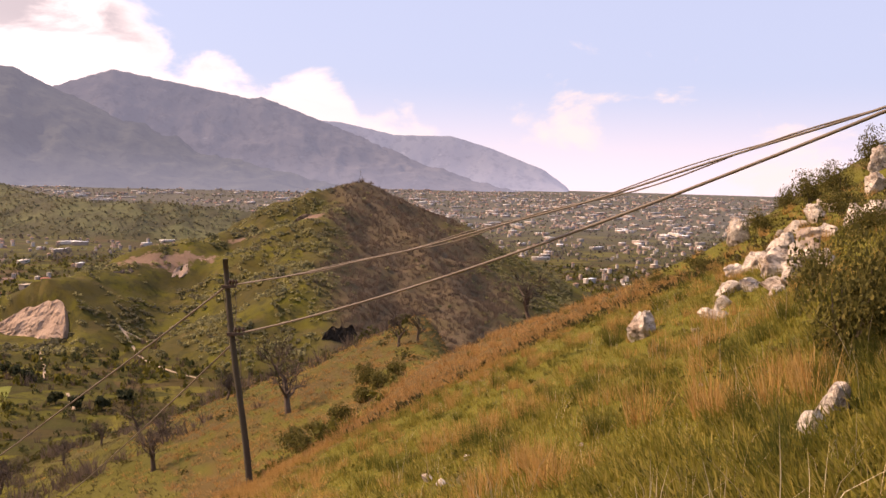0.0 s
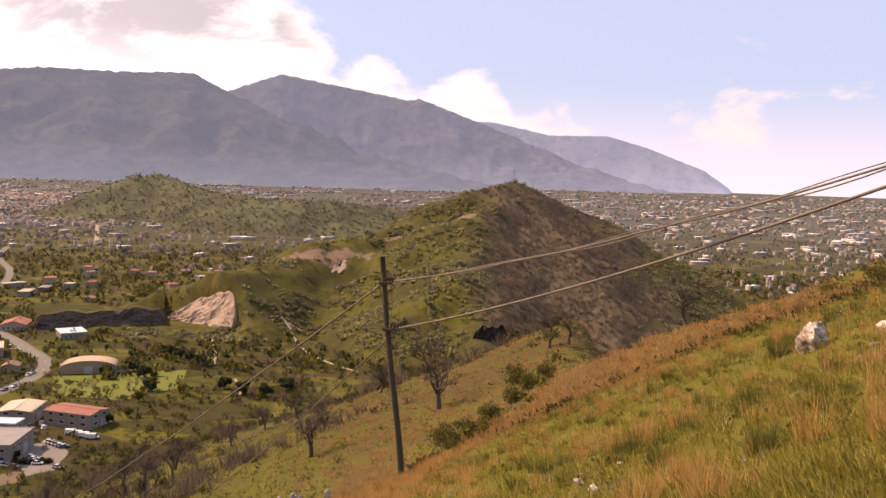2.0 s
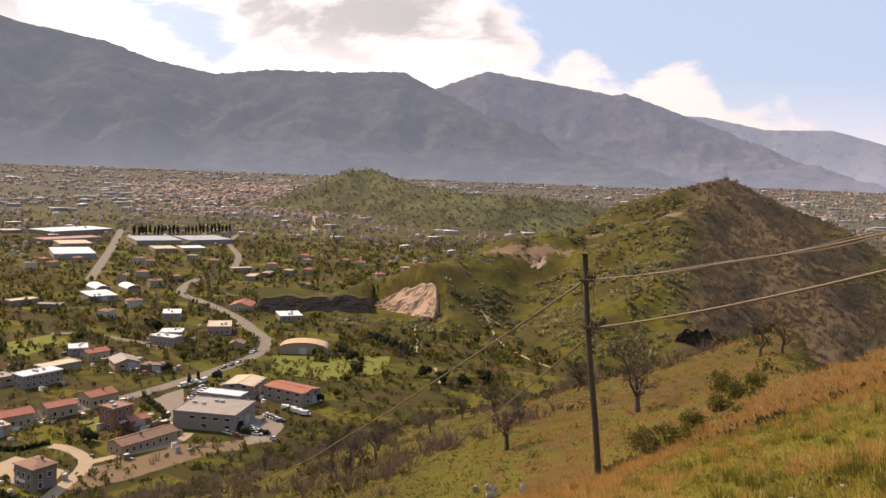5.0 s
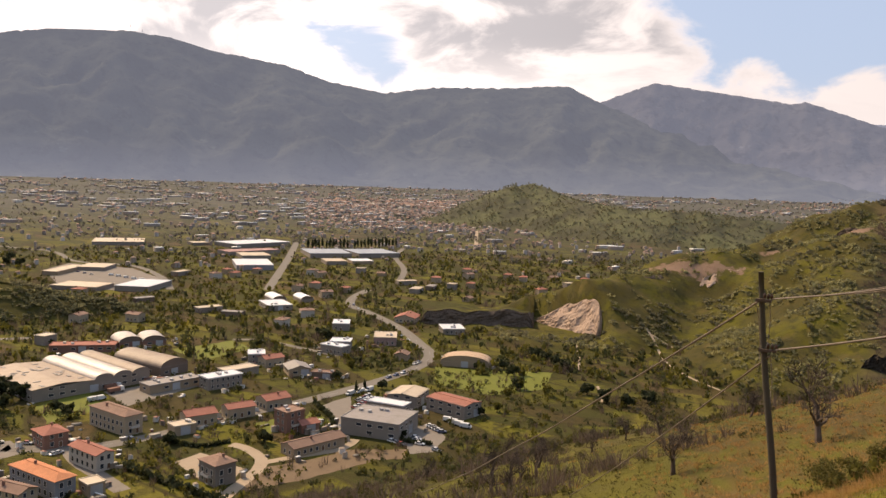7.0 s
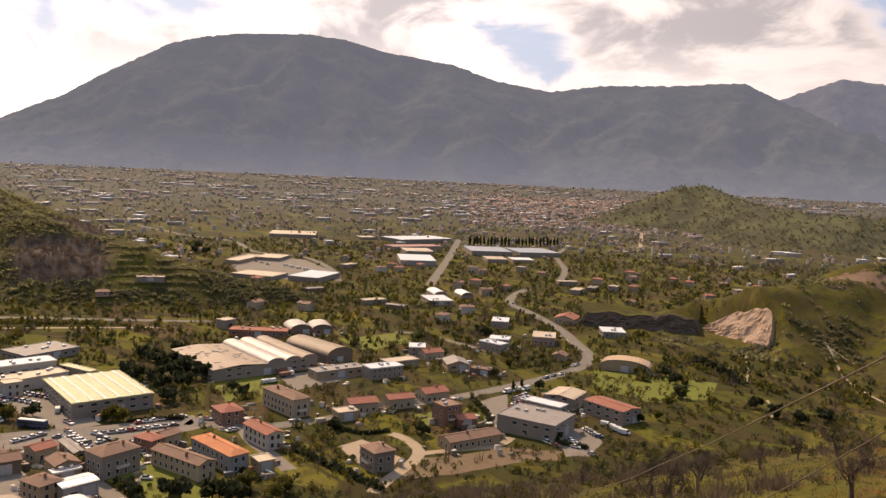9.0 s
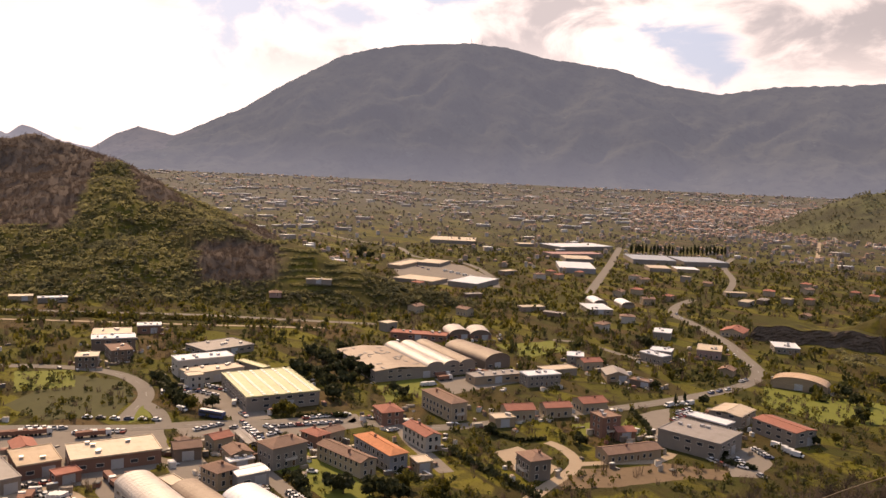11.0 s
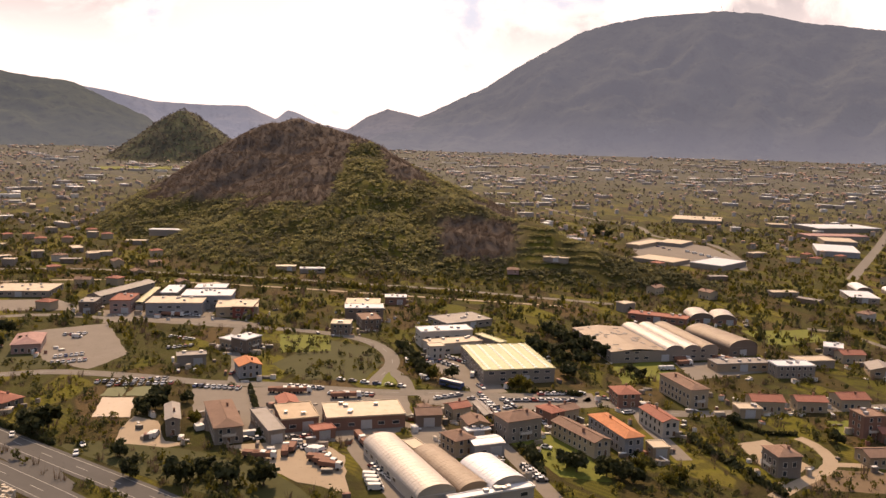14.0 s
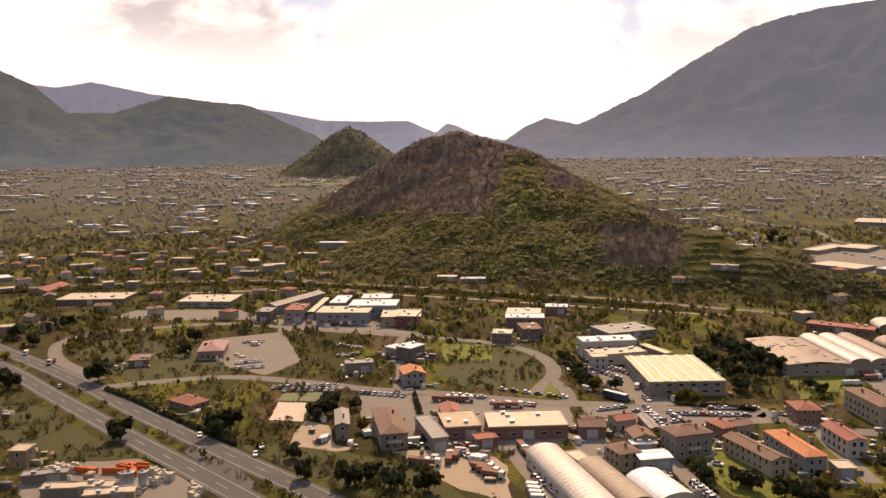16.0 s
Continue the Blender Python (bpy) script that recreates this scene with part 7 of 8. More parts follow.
put_vehicle("car", -362.3, 9.5, 144)
put_vehicle("car", -361.3, 12.1, 153)
put_vehicle("car", -382.3, -47.4, 168)
put_vehicle("car", -382.2, -44.3, 167)
put_vehicle("car", -382.2, -41.1, 167)
put_vehicle("car", -382.2, -38.0, 164)
put_vehicle("car", -382.1, -34.9, 175)
put_vehicle("car", -382.1, -31.7, 165)
put_vehicle("car", -382.0, -28.6, 167)
put_vehicle("car", -382.0, -25.4, 173)
put_vehicle("car", -382.0, -22.3, 166)
put_vehicle("car", -381.9, -19.1, 164)
put_vehicle("car", -376.8, -41.7, 166)
put_vehicle("car", -376.5, -38.5, 163)
put_vehicle("car", -376.2, -35.3, 165)
put_vehicle("car", -375.9, -32.2, 169)
put_vehicle("car", -375.6, -29.0, 164)
put_vehicle("car", -375.3, -25.8, 169)
put_vehicle("car", -374.9, -22.6, 161)
put_vehicle("car", -374.6, -19.5, 164)
put_vehicle("car", -374.3, -16.3, 168)
put_vehicle("truck", -352.8, 28.3, 83)
put_vehicle("truck", -352.0, 31.7, 91)
put_vehicle("truck", -351.1, 35.0, 82)
put_vehicle("truck", -350.3, 38.3, 86)
put_vehicle("car", -360.1, 35.1, 95)
put_vehicle("car", -358.7, 37.9, 90)
put_vehicle("car", -357.3, 40.8, 97)
put_vehicle("car", -355.9, 43.7, 90)
put_vehicle("car", -354.5, 46.6, 96)
put_vehicle("car", -418.9, -71.8, 187)
put_vehicle("car", -419.4, -69.5, 186)
put_vehicle("car", -419.8, -67.1, 177)
put_vehicle("car", -420.3, -64.7, 185)
put_vehicle("car", -420.8, -62.4, 176)
put_vehicle("car", -421.2, -60.0, 186)
put_vehicle("car", -421.7, -57.7, 181)
put_vehicle("car", -430.2, -72.2, 186)
put_vehicle("car", -430.9, -69.9, 184)
put_vehicle("car", -431.5, -67.6, 183)
put_vehicle("car", -432.2, -65.2, 187)
put_vehicle("car", -432.8, -62.9, 180)
put_vehicle("car", -433.5, -60.6, 182)
put_vehicle("car", -463.0, -19.3, 115)
put_vehicle("car", -461.0, -16.7, 110)
put_vehicle("car", -459.1, -14.2, 110)
put_vehicle("car", -457.1, -11.6, 117)
put_vehicle("car", -455.1, -9.0, 116)
put_vehicle("car", -438.5, -19.8, 167)
put_vehicle("car", -439.1, -17.1, 165)
put_vehicle("car", -439.7, -14.4, 163)
put_vehicle("car", -440.3, -11.7, 168)
put_vehicle("car", -440.9, -9.0, 163)
put_vehicle("car", -477.5, -74.6, 162)
put_vehicle("car", -477.8, -71.4, 162)
put_vehicle("car", -478.1, -68.2, 164)
put_vehicle("car", -478.3, -65.0, 170)
put_vehicle("van", -470.7, -68.0, 79)
put_vehicle("car", -527.4, -33.6, 65)
put_vehicle("car", -525.7, -29.8, 62)
put_vehicle("car", -524.1, -25.9, 65)
put_vehicle("car", -522.4, -22.1, 67)
put_vehicle("car", -520.8, -18.3, 67)
put_vehicle("car", -519.1, -14.4, 66)
put_vehicle("car", -517.5, -10.6, 62)
put_vehicle("car", -515.8, -6.7, 65)
put_vehicle("car", -487.3, 29.9, 51)
put_vehicle("truck", -519.1, -23.5, 69)
put_vehicle("truck", -517.4, -18.1, 68)
put_vehicle("car", -385.0, 10.1, 152)
put_vehicle("car", -390.6, 12.5, 160)
put_vehicle("car", -396.4, -149.1, 8)
put_vehicle("van", -466.8, -192.4, 4)
put_vehicle("truck", -444.3, -170.5, 2)
put_vehicle("car", -319.3, -68.9, 8)
put_vehicle("car", -295.9, -44.3, 2)
put_vehicle("car", -353.2, -92.3, 6)
put_vehicle("car", -303.8, -43.3, 16)
put_vehicle("car", -463.4, 521.4, -36)
put_vehicle("car", -448.7, 510.3, -37)
put_vehicle("car", -351.1, 444.6, -28)
put_vehicle("car", -337.6, 435.2, -34)
put_vehicle("car", -281.7, 359.8, -87)
put_vehicle("car", -281.3, 352.8, -84)
put_vehicle("car", -280.9, 345.9, -88)
put_vehicle("van", -270.7, 318.0, -90)
put_vehicle("van", -271.7, 312.0, -98)
put_vehicle("van", -272.8, 306.0, -93)
put_vehicle("car", -290.6, 382.2, 105)
put_vehicle("car", -291.6, 387.0, 99)
put_vehicle("car", -255.1, 289.2, 162)
put_vehicle("car", -256.1, 292.8, 160)
put_vehicle("car", -257.1, 296.4, 171)
put_vehicle("car", -258.2, 300.0, 163)
put_vehicle("car", -259.2, 303.5, 171)
put_vehicle("car", -260.2, 307.1, 161)
put_vehicle("car", -262.4, 299.3, 156)
put_vehicle("car", -263.0, 302.1, 164)
put_vehicle("car", -263.6, 304.9, 168)
put_vehicle("car", -264.3, 307.7, 159)
put_vehicle("car", -264.9, 310.6, 157)
put_vehicle("truck", -252.9, 314.5, 70)
put_vehicle("truck", -249.7, 314.2, 73)
put_vehicle("truck", -246.5, 313.8, 74)
put_vehicle("car", -210.8, 289.8, 38)
put_vehicle("car", -208.7, 288.9, 34)
put_vehicle("car", -206.5, 288.0, 37)
put_vehicle("car", -204.3, 287.2, 32)
put_vehicle("car", -202.1, 286.3, 37)
put_vehicle("car", -205.8, 272.5, 23)
put_vehicle("car", -203.7, 270.7, 22)
put_vehicle("car", -201.5, 268.9, 17)
put_vehicle("car", -199.4, 267.1, 19)
put_vehicle("car", -189.8, 265.3, -6)
put_vehicle("van", -209.4, 301.8, 16)
put_vehicle("van", -205.7, 300.9, 20)
put_vehicle("van", -202.0, 300.0, 20)
put_vehicle("van", -198.3, 299.1, 20)
put_vehicle("car", -215.8, 315.5, 24)
put_vehicle("car", -212.9, 316.0, 25)
put_vehicle("car", -210.1, 316.5, 27)
put_vehicle("car", -210.2, 262.1, -2)
put_vehicle("car", -207.6, 261.9, -3)
put_vehicle("car", -204.9, 261.7, -1)
put_vehicle("car", -227.9, 226.3, 79)
put_vehicle("car", -227.1, 229.3, 82)
put_vehicle("car", -226.2, 232.3, 86)
put_vehicle("car", -225.4, 235.3, 88)
put_vehicle("car", -224.6, 238.4, 80)
put_vehicle("car", -287.4, 246.3, 99)
put_vehicle("car", -287.1, 249.2, 105)
put_vehicle("car", -286.9, 252.0, 107)
put_vehicle("car", -286.7, 254.9, 100)
put_vehicle("car", -320.3, 200.0, 30)
put_vehicle("car", -317.7, 201.4, 24)
put_vehicle("car", -296.5, 165.2, 98)
put_vehicle("car", -296.5, 167.1, 103)
put_vehicle("car", -315.7, 165.1, 35)
put_vehicle("truck", -366.1, 234.2, 72)
put_vehicle("truck", -359.3, 231.6, 90)
put_vehicle("van", -353.2, 215.9, 94)
put_vehicle("van", -352.7, 219.6, 96)
put_vehicle("truck", -365.3, 254.1, 44)
put_vehicle("truck", -360.6, 258.2, 39)
put_vehicle("car", -244.2, 192.9, -16)
put_vehicle("car", -239.6, 191.3, -15)
put_vehicle("car", -291.5, 126.5, -2)
put_vehicle("car", -260.1, 109.9, 52)
put_vehicle("car", -267.1, 117.2, 50)
put_vehicle("car", -322.4, 112.4, -1)
put_vehicle("car", -318.3, 112.5, -4)
put_vehicle("car", -314.2, 112.6, 4)
put_vehicle("car", -312.5, 118.8, 105)
put_vehicle("car", -825.7, 467.2, 40)
put_vehicle("car", -813.3, 466.9, 38)
put_vehicle("car", -800.8, 466.6, 36)
put_vehicle("car", -788.3, 466.2, 34)
put_vehicle("car", -775.9, 465.9, 40)
put_vehicle("car", -763.4, 465.6, 43)
put_vehicle("van", -747.0, 476.9, 49)
put_vehicle("van", -735.6, 477.7, 44)
put_vehicle("van", -724.2, 478.5, 43)
put_vehicle("van", -712.8, 479.4, 44)
put_vehicle("van", -701.4, 480.2, 38)


# ---- the near slope: rocks, bushes, the pole and its cables ----


def limestone():
    n = material("pale limestone", 0.95, spec=0.15)
    pos = n.add("ShaderNodeNewGeometry").outputs["Position"]
    warp = n.add("ShaderNodeVectorMath")
    warp.operation = "ADD"
    n.link(pos, warp.inputs[0])
    n.link(n.noise(4.0, 5, 0.65, pos, out=1), warp.inputs[1])
    crack = n.voronoi(2.6, n.scaled(warp.outputs[0], (1, 1, 1.7)), "DISTANCE_TO_EDGE")
    grain, patch = n.noise(9, 8, 0.7, pos), n.noise(1.8, 5, 0.6, pos)
    c = n.mix(grain, (0.42, 0.35, 0.28), (0.74, 0.65, 0.55))
    c = n.mix(n.math("MULTIPLY", n.step(patch, 0.44, 0.62), 0.7), c, (0.22, 0.145, 0.095))
    c = n.mix(n.math("MULTIPLY", n.step(crack, 0.07, 0.0), 0.45), c, (0.10, 0.075, 0.055))
    n.link(c, n.bsdf.inputs["Base Color"])
    bumped(n, n.math("ADD", grain, n.math("MULTIPLY", n.step(crack, 0.0, 0.08), 1.0)), 0.8, 0.05)
    return n.mat


LIMESTONE = limestone()


def put_rock(x, y, wide, tall, seed):
    """A weathered limestone block: flat breaks, fissures and a jagged crown, half sunk in the ground."""
    rng = random.Random(seed + 100)
    bm = bmesh.new()
    bmesh.ops.create_icosphere(bm, subdivisions=4 if wide > 0.5 else 3, radius=1.0)
    cuts = [(Vector((rng.gauss(0, 1), rng.gauss(0, 1), rng.gauss(0.25, 0.7))).normalized(), rng.uniform(0.45, 0.8)) for _ in range(12)]
    shift = Vector((seed * 3.1, seed * 1.7, 0))
    for v in bm.verts:
        for nrm, d in cuts:
            over = v.co.dot(nrm) - d
            if over > 0:
                v.co -= nrm * over * 0.96
        q = v.co * 1.9 + shift
        near, _ = noise.voronoi(Vector((q.x, q.y, q.z * 1.5)))
        gap = near[1] - near[0]
        v.co *= 1 + 0.16 * noise.noise(q * 1.1) + 0.09 * noise.noise(q * 3.1) + 0.04 * noise.noise(q * 7.3) - 0.08 * max(0.0, 1 - gap / 0.3)
    for v in bm.verts:
        v.co = Vector((v.co.x * wide * 0.66, v.co.y * wide * 0.56, v.co.z * tall * 0.80 + tall * 0.26))
    ob = part("rock", bm, LIMESTONE, None)
    ob.matrix_world = pose(x, y, ground_z(x, y), rng.uniform(-12, 12), rng.uniform(-12, 12), rng.uniform(0, 360))
    tagged(ob, "pale weathered limestone rock sunk in the grass" if wide > 0.35 else "small pale stone lying in the grass", "rock", "rocks of the slope")


SHRUB = [(fast_mesh("leaves", *leaf_cloud(81, 4200, 24, 0.028, 0.9), [LEAF_SCRUB]), "olive-green evergreen shrub"), (fast_mesh("leaves", *leaf_cloud(82, 1600, 14, 0.045, 0.7), [LEAF_SCRUB]), "low green bush"), (fast_mesh("leaves", *tuft(83, 420, 0.34, 0.75, 0.007, False), [TUSSOCK]), "tall green grass tussock")]


def stem_store(seed):
    rng = random.Random(seed)
    V, F = [], []
    for _ in range(9):
        a = rng.uniform(0, math.tau)
        p, d = Vector((0, 0, -0.1)), Vector((math.cos(a) * 0.6, math.sin(a) * 0.6, 1)).normalized()
        for i in range(4):
            q = p + d * 0.24
            u = d.orthogonal().normalized() * (0.022 - 0.004 * i)
            w = d.cross(u)
            b = len(V)
            V += [tuple(p + u), tuple(p - u * 0.5 + w), tuple(p - u * 0.5 - w), tuple(q + u * 0.8), tuple(q - u * 0.4 + w * 0.8), tuple(q - u * 0.4 - w * 0.8)]
            F += [(b, b + 1, b + 4, b + 3), (b + 1, b + 2, b + 5, b + 4), (b + 2, b, b + 3, b + 5)]
            p, d = q, (d + Vector((rng.gauss(0, 0.25), rng.gauss(0, 0.25), 0))).normalized()
    return V, F


STEMS = mesh_of("stems", stem_store(3), BARK)


def put_shrub(kind, x, y, wide, tall, turn):
    me, label = SHRUB[kind]
    thing = new("shrub")
    thing.matrix_world = pose(x, y, ground_z(x, y) - 0.05, 0, 0, turn) @ Matrix.Diagonal((wide, wide, tall, 1))
    tagged(thing, f"{label} growing among the grass and rocks", "shrub", "shrubs of the slope")
    share("leaves", me, thing, Matrix())
    if kind < 2:
        share("stems", STEMS, thing, Matrix())


put_rock(2.87, 5.95, 0.25, 0.27, 41)
put_rock(2.60, 5.67, 0.26, 0.20, 45)
put_rock(4.21, 16.97, 0.60, 0.51, 2)
put_rock(5.14, 15.94, 0.30, 0.16, 15)
put_rock(0.42, 11.67, 0.12, 0.09, 16)
put_rock(0.08, 10.73, 0.14, 0.10, 17)
put_rock(3.00, 9.37, 0.07, 0.06, 18)
put_rock(5.98, 14.70, 0.33, 0.20, 19)
put_rock(4.59, 14.73, 0.23, 0.11, 20)
put_rock(-18.08, 49.02, 1.07, 1.00, 21)
put_rock(-9.42, 28.70, 0.40, 0.58, 22)
put_rock(-20.28, 51.61, 0.65, 0.41, 23)
put_rock(1.67, 9.38, 0.06, 0.05, 24)
put_rock(2.74, 9.58, 0.06, 0.04, 25)
put_rock(0.25, 13.17, 0.15, 0.09, 26)
put_rock(-0.11, 11.44, 0.18, 0.10, 27)
put_rock(7.81, 20.32, 0.72, 0.50, 60)
put_rock(6.70, 16.46, 0.73, 0.58, 61)
put_rock(7.00, 15.96, 0.56, 0.60, 62)
put_rock(6.39, 14.98, 0.57, 0.58, 63)
put_rock(14.60, 34.20, 0.95, 0.62, 64)
put_rock(15.55, 34.60, 0.80, 0.78, 81)
put_rock(16.40, 34.90, 0.62, 0.55, 82)
put_rock(13.80, 34.00, 0.60, 0.42, 83)
put_rock(16.10, 36.20, 0.85, 0.60, 84)
put_rock(17.10, 37.60, 0.70, 0.50, 85)
put_rock(9.66, 20.83, 0.67, 0.37, 65)
put_rock(9.37, 20.95, 0.81, 0.47, 66)
put_rock(15.16, 42.39, 1.01, 1.37, 67)
put_rock(7.40, 20.69, 0.65, 0.39, 68)
put_rock(6.05, 16.10, 0.56, 0.28, 69)
put_rock(17.56, 34.09, 1.05, 1.10, 70)
put_rock(20.68, 39.54, 0.90, 1.10, 71)
put_rock(10.48, 21.23, 0.70, 0.55, 72)
put_rock(10.71, 20.46, 0.75, 0.54, 73)
put_rock(6.13, 15.08, 0.57, 0.25, 74)
put_rock(5.89, 16.90, 0.63, 0.32, 75)
put_rock(5.45, 15.90, 0.40, 0.30, 76)
put_rock(5.09, 15.12, 0.48, 0.23, 77)
put_rock(8.39, 20.24, 0.65, 0.64, 78)
put_rock(6.75, 14.67, 0.38, 0.38, 79)
put_shrub(0, 3.76, 7.55, 0.50, 0.92, 67)
put_shrub(0, 4.53, 8.63, 0.40, 0.78, 104)
put_shrub(0, 5.75, 12.75, 0.38, 0.56, 141)
put_shrub(0, 18.47, 42.21, 0.94, 1.31, 178)
put_shrub(0, 18.72, 39.75, 0.90, 1.20, 215)
put_shrub(0, 20.84, 40.26, 0.77, 1.55, 252)
put_shrub(0, 15.96, 41.39, 0.76, 1.01, 289)
put_shrub(0, 14.77, 30.75, 0.81, 0.78, 326)
put_shrub(0, 18.46, 44.92, 0.66, 0.94, 3)
put_shrub(0, 8.25, 16.22, 0.56, 0.62, 40)
put_shrub(2, 3.82, 7.08, 0.31, 0.42, 77)
put_shrub(2, 4.52, 10.61, 0.36, 0.40, 114)
put_shrub(2, 3.79, 17.99, 0.45, 0.64, 151)
put_shrub(2, 1.89, 9.44, 0.31, 0.51, 188)
put_shrub(1, -8.59, 50.58, 1.10, 1.10, 225)
put_shrub(1, -7.81, 52.33, 0.94, 1.07, 262)
put_shrub(1, -6.67, 54.78, 1.10, 1.18, 299)
put_shrub(1, -5.50, 58.26, 1.03, 1.24, 336)
put_shrub(1, -4.68, 62.11, 1.23, 1.46, 13)
put_shrub(1, -3.49, 65.11, 0.91, 1.22, 50)
put_shrub(2, 2.05, 23.28, 0.33, 0.46, 87)
put_shrub(2, 0.77, 14.69, 0.19, 0.35, 124)
put_shrub(1, -9.44, 53.64, 1.17, 1.17, 161)
put_shrub(1, -6.13, 69.06, 1.22, 1.62, 198)
put_shrub(1, 11.51, 36.80, 0.79, 0.66, 235)
put_shrub(0, 10.53, 39.62, 0.51, 0.52, 272)
put_shrub(2, 3.67, 10.22, 0.23, 0.25, 309)
put_shrub(2, 3.75, 13.52, 0.24, 0.32, 346)


POLE_WOOD = flat_paint("weathered grey pole wood", (0.095, 0.080, 0.058), 0.9, 0.4, 3.0)
IRON = flat_paint("rusty iron", (0.10, 0.065, 0.045), 0.7, 0.3, 6.0)
CABLE = flat_paint("dark cable sheath", (0.19, 0.15, 0.115), 0.6, 0.3, 2.0)
PORCELAIN = flat_paint("brown glazed insulator", (0.09, 0.05, 0.035), 0.3)


def tube_bm(path, radii, sides=8):
    bm = bmesh.new()
    rings = []
    for i, p in enumerate(path):
        d = (Vector(path[min(i + 1, len(path) - 1)]) - Vector(path[max(i - 1, 0)])).normalized()
        u = d.cross(Vector((0.31, 0.2, 0.93))).normalized()
        w = d.cross(u)
        rings.append([bm.verts.new(Vector(p) + (u * math.cos(math.tau * k / sides) + w * math.sin(math.tau * k / sides)) * radii[i]) for k in range(sides)])
    for a, b in zip(rings, rings[1:]):
        for k in range(sides):
            bm.faces.new((a[k], a[(k + 1) % sides], b[(k + 1) % sides], b[k])).smooth = True
    bm.faces.new(rings[0])
    bm.faces.new(rings[-1][::-1])
    return bm


POLE_TOP, POLE_FOOT = Vector((-7.41, 28.06, 107.28)), Vector((-6.36, 28.30, 97.6))


def on_pole(z):
    t = (z - POLE_FOOT.z) / (POLE_TOP.z - POLE_FOOT.z)
    return POLE_FOOT.lerp(POLE_TOP, t)


def build_pole():
    thing = new("utility_pole")
    base = Vector((POLE_FOOT.x, POLE_FOOT.y, ground_z(POLE_FOOT.x, POLE_FOOT.y)))
    thing.location = base
    bpy.context.view_layer.update()
    tagged(thing, "leaning weathered wooden utility pole with iron brackets", "utility pole")

    def add(name, bm, mat):
        bmesh.ops.translate(bm, verts=bm.verts, vec=-base)
        return part(name, bm, mat, thing)

    foot = on_pole(base.z - 0.8)
    path = [foot.lerp(POLE_TOP, i / 12) + Vector((0.04 * math.sin(i * 0.55), 0.02 * math.sin(i * 0.8), 0)) for i in range(13)]
    add("shaft", tube_bm(path, [0.128 - 0.04 * i / 12 for i in range(13)], 12), POLE_WOOD)
    for z, reach in ((106.36, 0.34), (104.72, 0.40)):
        p = on_pole(z)
        bm = bmesh.new()
        box(bm, p.x - 0.16, p.x + reach, p.y - 0.20, p.y - 0.12, z - 0.04, z + 0.04)
        box(bm, p.x - 0.16, p.x + 0.16, p.y - 0.18, p.y + 0.18, z - 0.07, z - 0.04)
        add("bracket", bm, IRON)
        for k in range(3):
            q = Vector((p.x + reach * (0.35 + 0.32 * k), p.y - 0.16, z + 0.04))
            prof = [(0.0, 0.03), (0.05, 0.03), (0.06, 0.055), (0.10, 0.05), (0.12, 0.06), (0.17, 0.035), (0.20, 0.02)]
            add("insulator", tube_bm([q + Vector((0, 0, a)) for a, _ in prof], [b for _, b in prof], 8), PORCELAIN)
    for x0, x1, z0, z1 in ((0.28, 0.10, 106.3, 104.8), (-0.14, -0.15, 106.2, 104.4), (0.20, 0.14, 104.6, 103.2)):
        a, b = on_pole(z0) + Vector((x0, -0.18, 0)), on_pole(z1) + Vector((x1, -0.18, 0))
        add("downlead", tube_bm([a.lerp(b, i / 6) + Vector((0.06 * math.sin(math.pi * i / 6), 0, 0)) for i in range(7)], [0.014] * 7, 5), CABLE)


build_pole()


def put_cable(label, a, b, sag, r, wander=0.0, seed=0):
    """A cable hung between two points; its sag is given at mid-span."""
    a, b = Vector(a), Vector(b)
    rng = random.Random(seed)
    ph = rng.uniform(0, 6)
    n = 60
    path = []
    for i in range(n + 1):
        t = i / n
        p = a.lerp(b, t) - Vector((0, 0, 4 * sag * t * (1 - t)))
        p += Vector((0, 0, wander * math.sin(t * 34 + ph) * math.sin(math.pi * t)))
        path.append(p)
    ob = part("cable", tube_bm(path, [r] * (n + 1), 6), CABLE, None)
    tagged(ob, label, "cable", "cables of the pole")


U, LOW = Vector((-7.0, 27.95, 106.42)), Vector((-6.75, 27.95, 104.78))
E1, E2 = Vector((6.97, 13.28, 112.14)), Vector((7.15, 13.64, 112.12))
put_cable("twisted dark cable strung uphill from the leaning pole", U, U.lerp(E1, 1.5), 0.77, 0.022, 0.02, 1)
put_cable("slack dark cable wound about its neighbour", U, U.lerp(E1, 1.5) + Vector((0, 0, 0.02)), 0.80, 0.015, 0.07, 2)
put_cable("thin dark cable wound about its neighbour", U + Vector((0.02, 0, 0.02)), U.lerp(E1, 1.5) + Vector((0.02, 0, 0.03)), 0.75, 0.012, 0.05, 3)
put_cable("thick dark cable strung uphill from the pole's lower bracket", LOW, LOW.lerp(E2, 1.5), 0.80, 0.032, 0.0, 4)
put_cable("knotted cable running down to the valley", U + Vector((-0.3, 0, -0.05)), Vector((-76.0, 92.0, 61.6)), 1.4, 0.038, 0.05, 5)
put_cable("straight cable running down the grassy slope", LOW + Vector((-0.2, 0, -0.25)), Vector((-31.9, 64.2, 82.4)), 0.3, 0.034, 0.0, 6)


# ---- quarry faces and worked ground ----


def quarry_rock(name, a, b):
    n = material(name, 0.95, spec=0.1)
    pos = n.add("ShaderNodeNewGeometry").outputs["Position"]
    run = n.noise(0.12, 8, 0.68, n.scaled(pos, (1, 1, 0.25)))
    c = n.mix(run, a, b)
